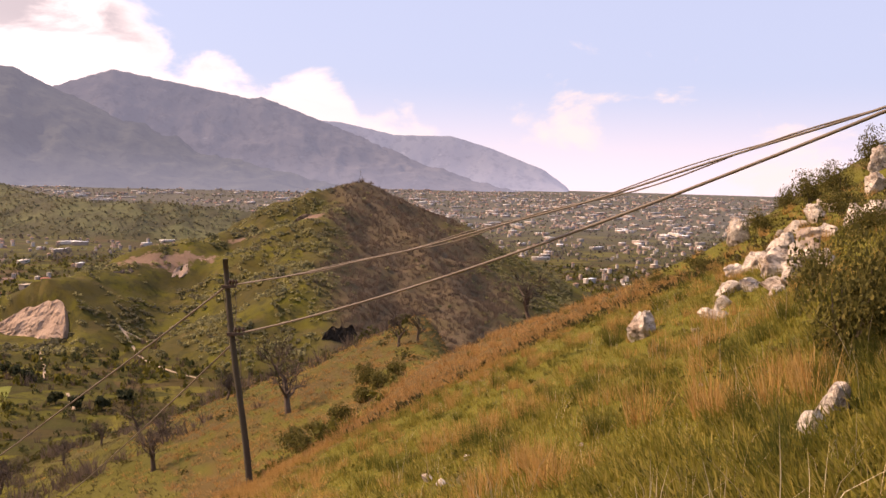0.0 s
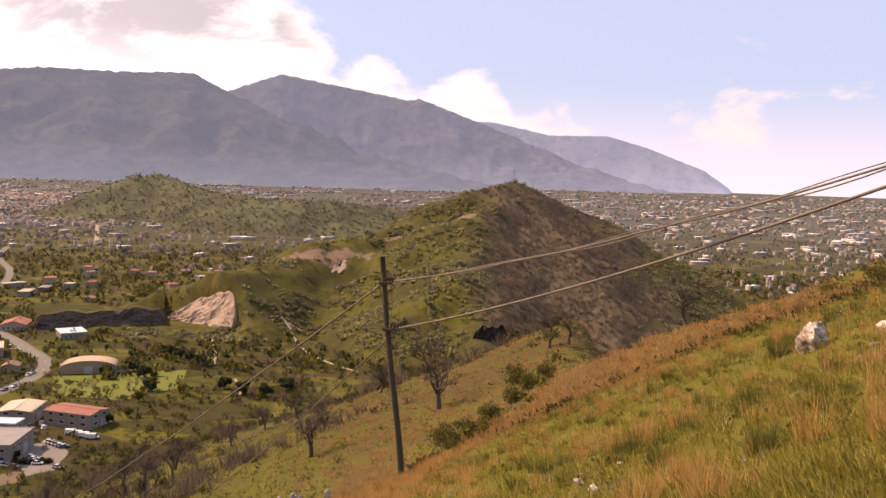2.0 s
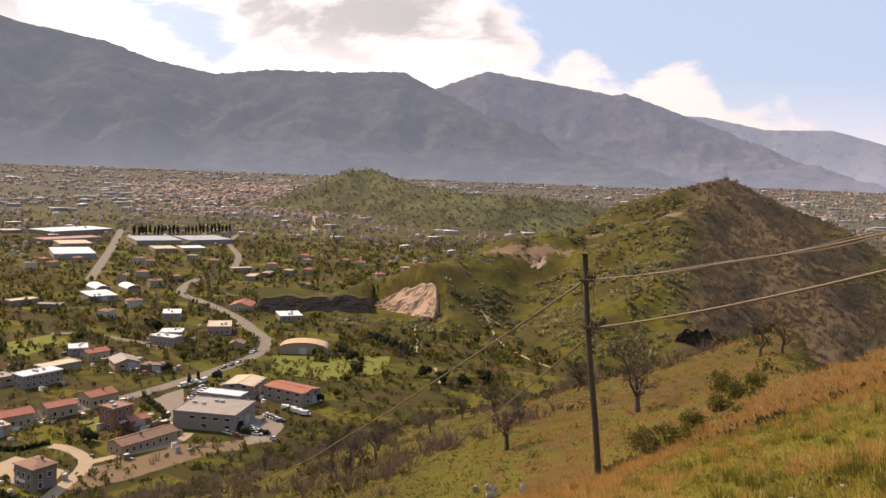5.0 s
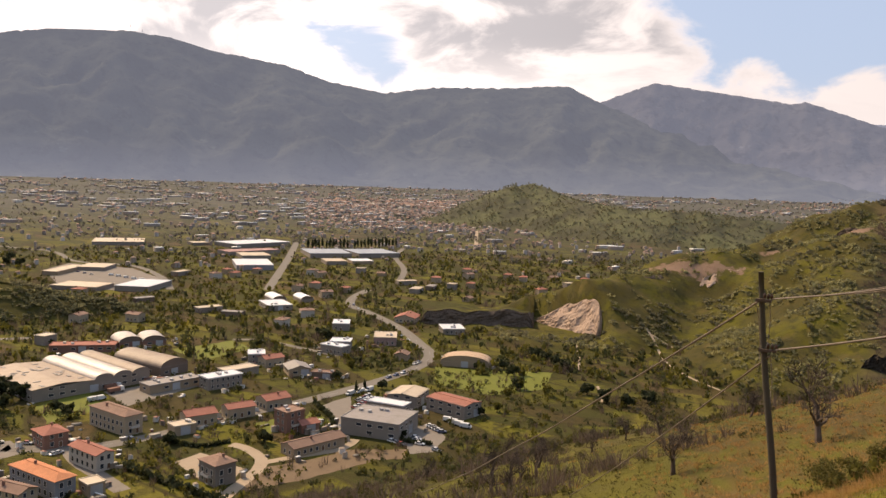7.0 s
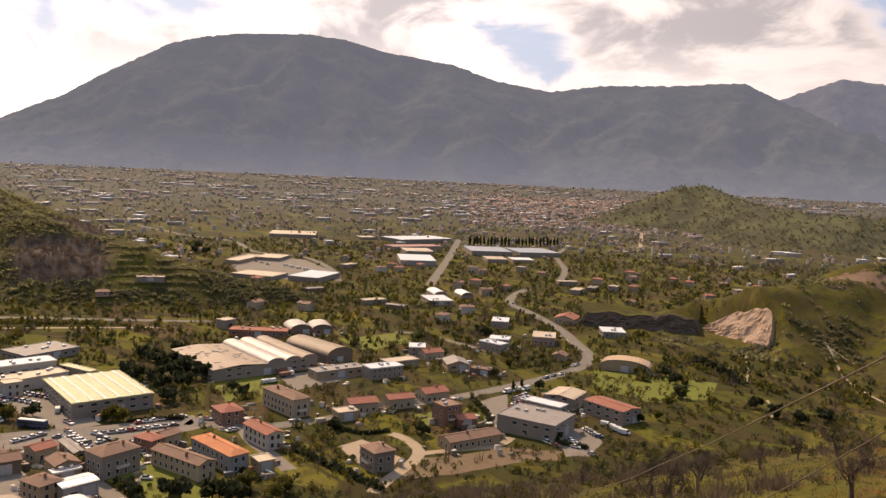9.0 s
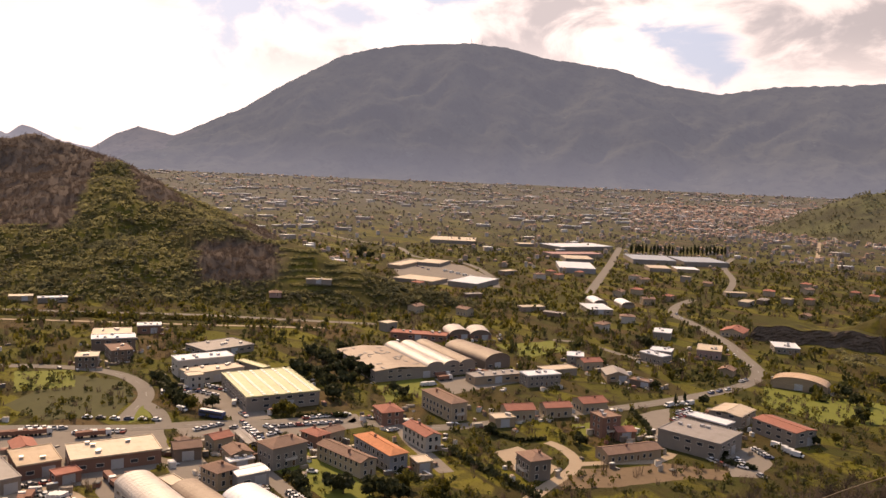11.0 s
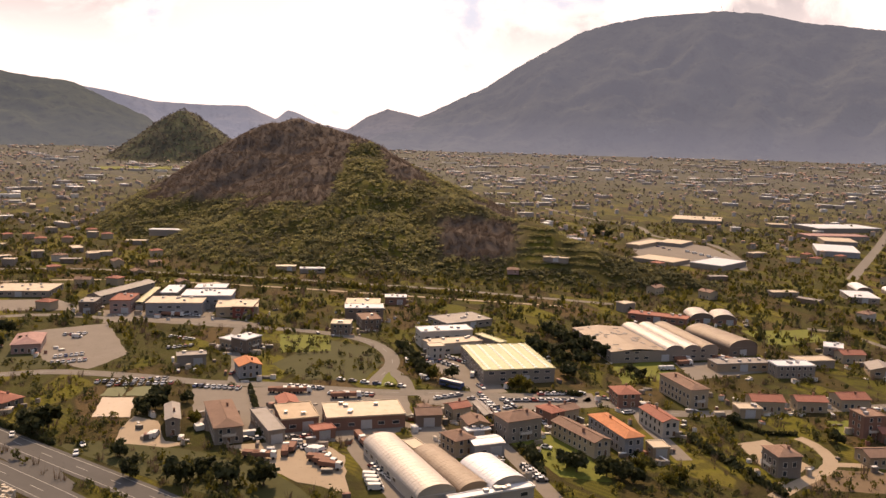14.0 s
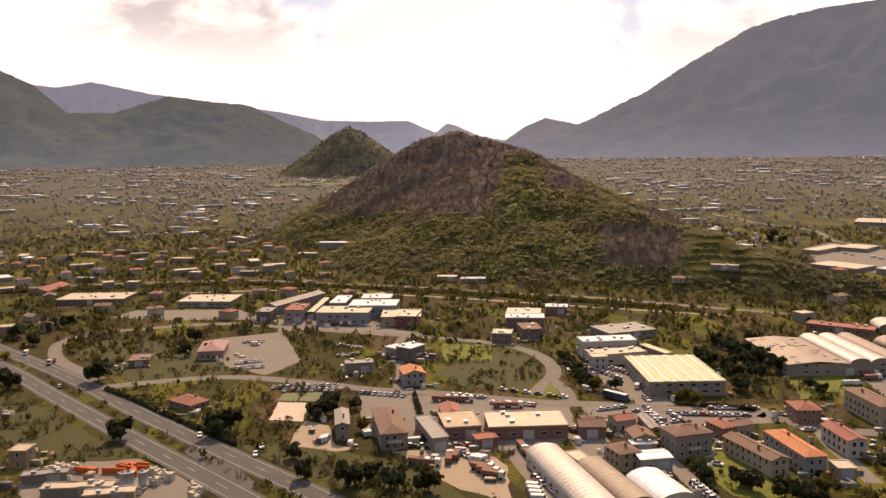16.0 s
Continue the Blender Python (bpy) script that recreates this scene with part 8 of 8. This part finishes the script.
    c = n.mix(n.math("MULTIPLY", n.step(n.noise(0.4, 6, 0.65, pos), 0.54, 0.66), 0.6), c, tuple(x * 0.45 for x in a))
    n.link(c, n.bsdf.inputs["Base Color"])
    bumped(n, n.noise(0.5, 8, 0.7, pos), 0.8, 1.2)
    return n.mat


def cliff(label, p0, p1, h0, h1, lean, mat, seed, sink=3.0, turf=0.0):
    """A rough rock face from p0 to p1 on the ground, leaning back; closed behind."""
    nu, nv = 46, 14
    bm = bmesh.new()
    a, b = Vector(p0), Vector(p1)
    back = Vector((-(b - a).y, (b - a).x, 0)).normalized()
    if back.dot(Vector((a.x, a.y, 0))) < 0:
        back = -back
    grid = []
    for i in range(nu + 1):
        u = i / nu
        foot = a.lerp(b, u)
        h = h0 + (h1 - h0) * u
        h *= 0.86 + 0.2 * noise.noise(Vector((u * 6, seed, 0)))
        ends = 16 if turf > 30 else 4
        h *= min(1.0, ends * u, ends * (1 - u)) ** 0.6
        row = []
        for j in range(nv + 1):
            v = j / nv
            q = foot + back * (lean * h * v + 1.6 * noise.noise(Vector((u * 9, v * 3, seed * 2.0))) + 1.2 * noise.noise(Vector((u * 30, v * 9, seed)))) + Vector((0, 0, h * v - sink))
            row.append(bm.verts.new(q))
        grid.append(row)
    for i in range(nu):
        for j in range(nv):
            bm.faces.new((grid[i][j], grid[i + 1][j], grid[i + 1][j + 1], grid[i][j + 1]))
    top = [r[-1] for r in grid]
    rear = [bm.verts.new(v.co + back * (9 + turf) - Vector((0, 0, 8))) for v in top]
    for i in range(nu):
        bm.faces.new((top[i], top[i + 1], rear[i + 1], rear[i]))
    bm.normal_update()
    for f in bm.faces:
        f.material_index = 1 if f.normal.z > 0.8 and turf else 0
    ob = part("quarry_face", bm, mat, None)
    ob.data.materials.append(ground.data.materials[0])
    tagged(ob, label, "rock face", kind="structure")


PINK_ROCK = quarry_rock("fresh pinkish rock", (0.25, 0.165, 0.115), (0.54, 0.40, 0.30))
# grey rock of the sunless faces, their shade put into its dark base colour
SHADE_ROCK = quarry_rock("grey rock with painted shade", (0.075, 0.055, 0.042), (0.15, 0.115, 0.09))
cliff("pale pinkish quarry face with loose scree", (-314, 557, 2), (-243, 527, 4), 7, 40, 0.50, PINK_ROCK, 1, 3.0, 16)
cliff("quarry wall below the meadows, coloured dark for shade", (-372, 492, 0), (-294, 530, 1), 15, 19, 0.2, SHADE_ROCK, 2, 3.0, 60)
cliff("broken rock cutting on the hillside, coloured dark for shade", (-241, 585, 34), (-217, 608, 34), 10, 12, 1.1, SHADE_ROCK, 3)
cliff("broken pinkish rock cutting on the hillside", (-207, 618, 32.5), (-171, 645, 46), 11, 14, 1.1, PINK_ROCK, 6, 5.5)
cliff("hollow of a small hillside quarry, its shade in the rock colour", (-131, 716, 74), (-107, 704, 77), 11, 10, 0.35, SHADE_ROCK, 4)
# a standing face, not a hole: the hollow's shade is its near-black colour
HOLLOW_SHADE = quarry_rock("rock coloured as hollow shade", (0.022, 0.018, 0.014), (0.055, 0.044, 0.034))
cliff("rock face darkened as a shaded hollow at the foot of the hill", (-71, 482, 15), (-46, 486, 15), 15, 14, 0.15, HOLLOW_SHADE, 5)


# ---- houses and sheds of the plain, too far to pick apart ----


def island_paint(name, stops, rough=0.8):
    n = material(name, rough, spec=0.25)
    rnd = n.add("ShaderNodeNewGeometry").outputs["Random Per Island"]
    pos = n.add("ShaderNodeNewGeometry").outputs["Position"]
    c = n.ramp(rnd, stops, "CONSTANT")
    n.link(n.mix(n.math("MULTIPLY", n.noise(0.3, 4, 0.6, pos), 0.35), c, (0.20, 0.17, 0.14)), n.bsdf.inputs["Base Color"])
    return n.mat


FAR_WALL = island_paint("far house walls", [(0.0, (0.36, 0.31, 0.27)), (0.3, (0.46, 0.42, 0.385)), (0.55, (0.30, 0.24, 0.20)), (0.75, (0.36, 0.28, 0.235)), (0.94, (0.62, 0.56, 0.48))])
FAR_ROOF = island_paint("far house roofs", [(0.0, (0.25, 0.13, 0.09)), (0.35, (0.20, 0.13, 0.10)), (0.6, (0.30, 0.17, 0.12)), (0.8, (0.22, 0.19, 0.165)), (0.94, (0.42, 0.38, 0.33))])
FAR_SHED = island_paint("far shed roofs", [(0.0, (0.88, 0.86, 0.82)), (0.5, (0.62, 0.54, 0.45)), (0.65, (0.40, 0.38, 0.37)), (0.8, (0.84, 0.83, 0.82))], 0.4)

WALL_PROTO = (np.array([(x, y, z) for z in (0, 1) for x, y in ((-0.5, -0.5), (0.5, -0.5), (0.5, 0.5), (-0.5, 0.5))], float), np.array([(0, 1, 5, 4), (1, 2, 6, 5), (2, 3, 7, 6), (3, 0, 4, 7)]))
HIP_PROTO = (np.array([(-0.56, -0.56, 0), (0.56, -0.56, 0), (0.56, 0.56, 0), (-0.56, 0.56, 0), (-0.12, 0, 0.28), (0.12, 0, 0.28)], float), np.array([(0, 1, 5, 4), (2, 3, 4, 5), (1, 2, 5, 5), (3, 0, 4, 4)]))
LID_PROTO = (np.array([(-0.52, -0.52, 0), (0.52, -0.52, 0), (0.52, 0.52, 0), (-0.52, 0.52, 0), (-0.52, -0.52, 0.06), (0.52, -0.52, 0.06), (0.52, 0.52, 0.06), (-0.52, 0.52, 0.06)], float), np.array([(0, 1, 5, 4), (1, 2, 6, 5), (2, 3, 7, 6), (3, 0, 4, 7), (4, 5, 6, 7)]))


def blocks(proto, x, y, z, L, W, h, turn):
    """One prototype stretched to each block's own length, width and height."""
    pv, pf = proto
    px, py = pv[None, :, 0] * L[:, None], pv[None, :, 1] * W[:, None]
    c, s = np.cos(turn)[:, None], np.sin(turn)[:, None]
    V = np.stack([px * c - py * s + x[:, None], px * s + py * c + y[:, None], pv[None, :, 2] * h[:, None] + z[:, None]], -1).reshape(-1, 3)
    F = (pf[None] + (np.arange(len(x)) * len(pv))[:, None, None]).reshape(-1, 4)
    return V, F


def tris(F):
    a = F[:, [0, 1, 2]]
    q = F[F[:, 2] != F[:, 3]]
    return np.concatenate([a, q[:, [0, 2, 3]]])


def build_far_town():
    rng = np.random.RandomState(77)
    x, y = fan(rng, 17000, -34, 118, 900, 4350, 1.0)
    tx, ty = fan(rng, 1900, 29, 45, 1500, 2700, 1.3)
    x, y = np.concatenate([x, tx]), np.concatenate([y, ty])
    az, r = np.degrees(np.arctan2(-x, y)), np.hypot(x, y)
    dense = clumpy(x, y, 520, 48) + 0.5 * clumpy(x, y, 180, 49) + rng.normal(0, 0.35, len(x))
    dense = dense + 1.3 * np.exp(-((az - 38) / 9) ** 2 - ((r - 1900) / 700) ** 2) + 0.5 * np.exp(-((az - 100) / 9) ** 2 - ((r - 1300) / 500) ** 2) + 0.35 * (az < 5)
    on = (hills(x, y) < plain(x, y) + 1) & (dense > 0.15) & free_of(x, y)
    x, y = x[on], y[on]
    n = len(x)
    z = height(x, y) - 0.5
    turn = np.radians(rng.choice([20, 55, 80, 110], n) + rng.normal(0, 8, n))
    shed = rng.uniform(0, 1, n) < np.where(np.hypot(x, y) > 1500, 0.24, 0.11)
    az, r = np.degrees(np.arctan2(-x, y)), np.hypot(x, y)
    shed &= ~((az > 29) & (az < 45) & (r > 1500) & (r < 2700) & (rng.uniform(0, 1, n) < 0.85))
    L = np.where(shed, rng.uniform(14, 55, n), rng.uniform(5.5, 11, n))
    W = np.where(shed, rng.uniform(10, 20, n), rng.uniform(5, 8.5, n))
    h = np.where(shed, rng.uniform(3.5, 6, n), rng.choice([3.0, 3.5, 5.5, 6.5], n))
    near = np.clip(np.hypot(x, y) / 2500, 0.48, 1.0)
    L, W = L * near, W * near
    v, f = blocks(WALL_PROTO, x, y, z, L, W, h, turn)
    stuff("far_house_walls", "pale walls of the distant town and villages", "houses", v, f, FAR_WALL)
    k = ~shed
    v, f = blocks(HIP_PROTO, x[k], y[k], (z + h)[k], L[k], W[k], W[k], turn[k])
    stuff("far_house_roofs", "red and brown roofs of the distant town", "roofs", v, tris(f), FAR_ROOF)
    v, f = blocks(LID_PROTO, x[shed], y[shed], (z + h)[shed], L[shed], W[shed], h[shed], turn[shed])
    stuff("far_shed_roofs", "pale flat roofs of distant sheds and greenhouses", "roofs", v, f, FAR_SHED)


build_far_town()


def build_mid_houses():
    """Single houses between the known ones and the far town."""
    rng = random.Random(12)
    spots = []
    OCC = list(OCCUPIED)
    tries = 0
    while len(spots) < 110 and tries < 6000:
        tries += 1
        az, r = rng.uniform(-4, 116), 330 + 640 * rng.random() ** 0.75
        x, y = -math.sin(radians(az)) * r, math.cos(radians(az)) * r
        # the meadows under the tower hill and the hills themselves stay clear
        if (az < 30 and r < 740) or (60 < az < 100 and r < 480) or float(hills(np.array([x]), np.array([y]))[0]) > -1 or float(slope(np.array([x]), np.array([y]))[0]) > -5:
            continue
        want = 0.08 + 0.8 * (az > 88) * (r > 560) + 0.4 * (r > 560) * (az < 60)
        if 62 < az < 86 and r > 560:
            continue
        if rng.random() > want:
            continue
        if any((x - a) ** 2 + (y - b) ** 2 < (c + 9) ** 2 for a, b, c in OCC):
            continue
        OCC.append((x, y, 7))
        spots.append((x, y))
    for x, y in spots:
        kind = rng.random()
        if kind < 0.78:
            MID_HOUSES.append((x, y, rng.choice((20, 60, 80, 110)) + rng.uniform(-6, 6), rng.randrange(6)))
        else:
            MID_HOUSES.append((x, y, rng.choice((20, 60, 80, 110)) + rng.uniform(-6, 6), 6 + rng.randrange(2)))
    protos = {}
    looks = [("house", 10, 8, 5.4, "hip", "creamwall", "redroof"), ("house", 10.5, 8, 5.6, "hip", "whitewall", "brownroof"), ("house", 9, 8, 3.6, "gable", "tanwall", "brownroof"), ("house", 11, 8, 5.6, "gable", "creamwall", "brownroof"), ("house", 9.5, 8, 5.6, "flat", "greywall", "creamroof"),
             ("house", 9, 7.5, 5.2, "hip", "tanwall", "redroof"), ("shed", 20, 9, 3.8, "flat", "greywall", "creamroof"), ("shed", 16, 8, 4.0, "lowgable", "brownwall", "greyroof"), ("shed", 26, 9, 3.2, "barrel", "whitewall", "whitebarrel")]
    for x, y, turn, k in MID_HOUSES:
        if k not in protos:
            kind, L, W, h, roof, wall, cover = looks[k]
            protos[k] = building(kind, x, y, turn, L, W, h, roof, wall, cover)
        else:
            copy_thing(protos[k], pose(x, y, ground_z(x, y), 0, 0, turn))


MID_HOUSES = []
build_mid_houses()


# ---- odds and ends of the yards, too small to pick apart ----

CLUTTER = island_paint("yard odds and ends", [(0.0, (0.62, 0.60, 0.57)), (0.22, (0.16, 0.13, 0.11)), (0.40, (0.30, 0.23, 0.17)), (0.55, (0.24, 0.10, 0.07)), (0.66, (0.42, 0.36, 0.29)), (0.80, (0.09, 0.085, 0.08)), (0.92, (0.70, 0.69, 0.67))], 0.6)


def build_clutter():
    """Crates, lean-tos, tanks and heaps along the walls and in the yards."""
    rng = np.random.RandomState(91)
    spots = [(ox, oy, rad) for ox, oy, rad in HOUSES if math.hypot(ox, oy) < 560]
    x, y = [], []
    for ox, oy, rad in spots:
        n = 9
        a, r = rng.uniform(0, math.tau, n), rad * rng.uniform(0.95, 1.0, n) + rng.uniform(0, 7, n)
        x.append(ox + np.cos(a) * r), y.append(oy + np.sin(a) * r)
    x, y = np.concatenate(x), np.concatenate(y)
    ok = np.ones(len(x), bool)
    for ox, oy, rad in HOUSES:
        ok &= np.hypot(x - ox, y - oy) > rad * 0.93
    x, y = x[ok], y[ok]
    n = len(x)
    L, W, h = rng.uniform(0.8, 4.2, n), rng.uniform(0.7, 2.4, n), rng.uniform(0.4, 2.3, n)
    turn = np.radians(rng.choice([0, 90], n) + rng.normal(0, 14, n))
    z = height(x, y) - 0.2
    v, f = blocks(WALL_PROTO, x, y, z, L, W, h + 0.2, turn)
    v2, f2 = blocks(LID_PROTO, x, y, z + h + 0.2, L, W, h * 0.5, turn)
    stuff("yard_clutter", "crates, tanks, lean-tos and heaps beside the houses", "clutter", np.concatenate([v, v2]), np.concatenate([f, f2 + len(v)]), CLUTTER)


build_clutter()


# ---- masts on the heights ----


def mast(x, y, z, tall, wide, label):
    """A lattice mast: four legs drawn together, with cross bracing and a top rod."""
    thing = new("lattice_mast")
    thing.location = (x, y, z)
    tagged(thing, label, "mast")
    for sx, sy in ((-1, -1), (1, -1), (1, 1), (-1, 1)):
        part("leg", tube_bm([(sx * wide / 2, sy * wide / 2, -1), (sx * wide * 0.12, sy * wide * 0.12, tall)], [wide * 0.05, wide * 0.03], 5), METAL, thing)
    for i in range(6):
        t0, t1 = i / 6, (i + 1) / 6
        w0, w1 = wide * (0.5 - 0.38 * t0), wide * (0.5 - 0.38 * t1)
        for s in (-1, 1):
            part("brace", tube_bm([(-w0, s * w0, tall * t0), (w1, s * w1, tall * t1)], [wide * 0.025] * 2, 4), METAL, thing)
    part("rod", tube_bm([(0, 0, tall * 0.9), (0, 0, tall * 1.2)], [wide * 0.04, wide * 0.02], 5), METAL, thing)



# ---- the builder's yard beside the motorway ----

ORANGE, BLOCK, SILO_GREY = flat_paint("orange painted steel", (0.62, 0.13, 0.03), 0.5), flat_paint("cream concrete block", (0.58, 0.50, 0.40), 0.9), flat_paint("grey silo steel", (0.42, 0.42, 0.43), 0.5)


def put_stack(x, y, turn, nx, ny, nz, bx, by, bz, mat, label, category, piece):
    """Blocks or beams piled in rows on the ground, each one its own piece."""
    thing = new(category.replace(" ", "_"))
    thing.matrix_world = pose(x, y, ground_z(x, y) + 0.05, 0, 0, turn)
    tagged(thing, label, category, "piles of the yard")
    rng = random.Random(int(x * 7 + y))
    bm = bmesh.new()
    box(bm, -bx / 2, bx / 2, -by / 2, by / 2, 0, bz)
    bmesh.ops.bevel(bm, geom=bm.edges[:], offset=min(bx, by, bz) * 0.06, segments=1, affect="EDGES")
    me = mesh_from(piece, bm, mat)
    for i in range(nx):
        for j in range(ny):
            for k in range(nz - rng.choice((0, 0, 1))):
                share(piece, me, thing, pose((i - nx / 2) * bx * 1.06, (j - ny / 2) * by * 1.08, k * bz, 0, 0, rng.uniform(-4, 4)))


def put_silo(x, y, r, tall):
    thing = new("silo")
    thing.location = (x, y, ground_z(x, y))
    tagged(thing, "grey steel silo standing in the builder's yard", "silo", "silos of the yard")
    part("drum", tube_bm([(0, 0, 1.6), (0, 0, tall)], [r, r], 14), SILO_GREY, thing)
    part("cone", tube_bm([(0, 0, 0.6), (0, 0, 1.6)], [r * 0.3, r], 14), SILO_GREY, thing)
    part("cap", tube_bm([(0, 0, tall), (0, 0, tall + 0.7)], [r * 1.03, r * 0.2], 14), SILO_GREY, thing)
    for k in range(4):
        a = math.pi / 4 + k * math.pi / 2
        part("leg", tube_bm([(math.cos(a) * r, math.sin(a) * r, -0.3), (math.cos(a) * r, math.sin(a) * r, 2.0)], [0.09, 0.09], 6), SILO_GREY, thing)


put_stack(-285.8, -98.6, 70, 2, 3, 3, 4.0, 0.6, 0.7, ORANGE, 'orange steel formwork beams piled in the yard', 'beam stack', 'beam')
put_stack(-284.7, -88.7, 80, 2, 3, 3, 4.0, 0.6, 0.7, ORANGE, 'orange steel formwork beams piled in the yard', 'beam stack', 'beam')
put_stack(-286.3, -85.4, 60, 2, 3, 3, 4.0, 0.6, 0.7, ORANGE, 'orange steel formwork beams piled in the yard', 'beam stack', 'beam')
put_stack(-288.0, -82.0, 75, 2, 3, 3, 4.0, 0.6, 0.7, ORANGE, 'orange steel formwork beams piled in the yard', 'beam stack', 'beam')
put_stack(-282.0, -83.3, 20, 2, 3, 3, 4.0, 0.6, 0.7, ORANGE, 'orange steel formwork beams piled in the yard', 'beam stack', 'beam')
put_stack(-287.5, -112.4, 80, 3, 2, 3, 1.1, 1.1, 0.9, BLOCK, 'cream concrete blocks stacked on the yard floor', 'block stack', 'block')
put_stack(-290.3, -110.6, 80, 3, 2, 3, 1.1, 1.1, 0.9, BLOCK, 'cream concrete blocks stacked on the yard floor', 'block stack', 'block')
put_stack(-287.8, -106.8, 75, 3, 2, 3, 1.1, 1.1, 0.9, BLOCK, 'cream concrete blocks stacked on the yard floor', 'block stack', 'block')
put_stack(-289.6, -104.6, 80, 3, 2, 3, 1.1, 1.1, 0.9, BLOCK, 'cream concrete blocks stacked on the yard floor', 'block stack', 'block')
put_stack(-282.2, -76.7, 70, 3, 2, 3, 1.1, 1.1, 0.9, BLOCK, 'cream concrete blocks stacked on the yard floor', 'block stack', 'block')
put_stack(-279.3, -73.2, 70, 3, 2, 3, 1.1, 1.1, 0.9, BLOCK, 'cream concrete blocks stacked on the yard floor', 'block stack', 'block')
put_stack(-276.4, -69.7, 75, 3, 2, 3, 1.1, 1.1, 0.9, BLOCK, 'cream concrete blocks stacked on the yard floor', 'block stack', 'block')
put_stack(-273.1, -73.5, 70, 3, 2, 3, 1.1, 1.1, 0.9, BLOCK, 'cream concrete blocks stacked on the yard floor', 'block stack', 'block')
put_stack(-266.8, -59.3, 60, 3, 2, 3, 1.1, 1.1, 0.9, BLOCK, 'cream concrete blocks stacked on the yard floor', 'block stack', 'block')
put_stack(-263.0, -57.6, 60, 3, 2, 3, 1.1, 1.1, 0.9, BLOCK, 'cream concrete blocks stacked on the yard floor', 'block stack', 'block')
put_stack(-259.1, -57.8, 60, 3, 2, 3, 1.1, 1.1, 0.9, BLOCK, 'cream concrete blocks stacked on the yard floor', 'block stack', 'block')
put_silo(-269.6, -83.1, 1.5, 6.0)
put_silo(-269.8, -81.4, 1.5, 6.0)
put_silo(-269.8, -77.2, 1.5, 6.0)
ground_patch("gore", "worn asphalt between the parting carriageways", [(-314, -68), (-308, -63), (-277, -44), (-270, -41), (-265, -42), (-259, -38), (-260, -45), (-303, -71)], ASPHALT, "road", 0.07)


# ---- hedges and garden walls ----


def put_hedge(pts, wide, tall, mat, label):
    """A clipped row of leaves along a line."""
    rng = np.random.RandomState(int(abs(pts[0][0])))
    V, F, b = [], [], 0
    for (ax, ay), (bx, by) in zip(pts, pts[1:]):
        n = int(math.hypot(bx - ax, by - ay) * 16)
        t = rng.uniform(0, 1, n)
        off = rng.uniform(-wide / 2, wide / 2, n)
        d = np.array([bx - ax, by - ay]) / math.hypot(bx - ax, by - ay)
        c = np.stack([ax + (bx - ax) * t - d[1] * off, ay + (by - ay) * t + d[0] * off, rng.uniform(0.1, tall, n) * (1 + 0.25 * np.sin(t * 40))], -1)
        a, w = rng.normal(0, 0.35, (n, 3)), rng.normal(0, 0.35, (n, 3))
        V.append(np.stack([c - a - w, c + a - w, c + a + w, c - a + w], 1).reshape(-1, 3))
        F.append(np.arange(4 * n).reshape(-1, 4) + b)
        b += 4 * n
    ob = new("hedge", fast_mesh("hedge", np.concatenate(V), np.concatenate(F), [mat]))
    tagged(ob, label, "hedge", "hedges of the valley")


put_hedge([(-267, 174), (-249, 174), (-229, 175), (-211, 176)], 2.5, 2.2, LEAF_DARK, "long dark clipped hedge beside the field")
put_hedge([(-273, 145), (-257, 146), (-243, 147)], 1.5, 1.6, LEAF_DARK, "dark garden hedge beside the houses")
put_hedge([(-270, 108), (-257, 108), (-245, 107)], 1.8, 1.8, LEAF_DARK, "dark hedge beside the parked cars")
put_hedge([(-274, 282), (-252, 270), (-243, 262)], 1.5, 1.8, LEAF_DARK, "dark hedge at the workshop yard")
put_hedge([(-236, 264), (-222, 265), (-205, 266), (-196, 270)], 1.8, 1.6, LEAF_DARK, "dark hedge below the workshop")
put_hedge([(-359, 17), (-331, 18), (-311, 18), (-298, 17)], 1.5, 2.0, LEAF_DARK, "tall narrow hedge between the plots")
put_hedge([(-390, -126), (-366, -104), (-332, -75), (-307, -53)], 1.6, 1.4, LEAF_DARK, "low dark hedge along the motorway")
put_hedge([(-331, 137), (-326, 149), (-322, 157)], 1.2, 1.4, LEAF_DARK, "clipped hedge before the green-roofed warehouse")
put_hedge([(-279, 202), (-263, 206), (-259, 218)], 1.2, 1.2, LEAF_DARK, "ragged dark garden hedge")
put_hedge([(-422, 100), (-396, 97), (-375, 97), (-361, 97)], 4, 4.0, LEAF_DARK, "tall dark belt of evergreens beside the slip road")
put_hedge([(-697, -109), (-666, -28), (-633, 43), (-602, 100), (-567, 159), (-537, 205)], 6, 2.5, LEAF_SCRUB, "overgrown bank along the railway")
put_hedge([(-680, -297), (-691, -212), (-697, -109)], 6, 2.5, LEAF_SCRUB, "overgrown bank along the railway")



mast(-84.0, 827.0, ground_z(-84, 827), 11.0, 1.6, "thin lattice mast on top of the wooded hill")
mast(*at(80.4, 1000, 0)[:2], ground_z(*at(80.4, 1000, 0)[:2]), 13.0, 2.0, "steel power mast on the hill's ridge")
mast(*at(56.3, 4690, 0)[:2], 110 + 4690 * math.tan(radians(8.55)), 34.0, 6.0, "tall transmitter mast on the mountain top")
mast(*at(55.6, 4690, 0)[:2], 110 + 4690 * math.tan(radians(8.5)), 20.0, 5.0, "short transmitter mast on the mountain top")
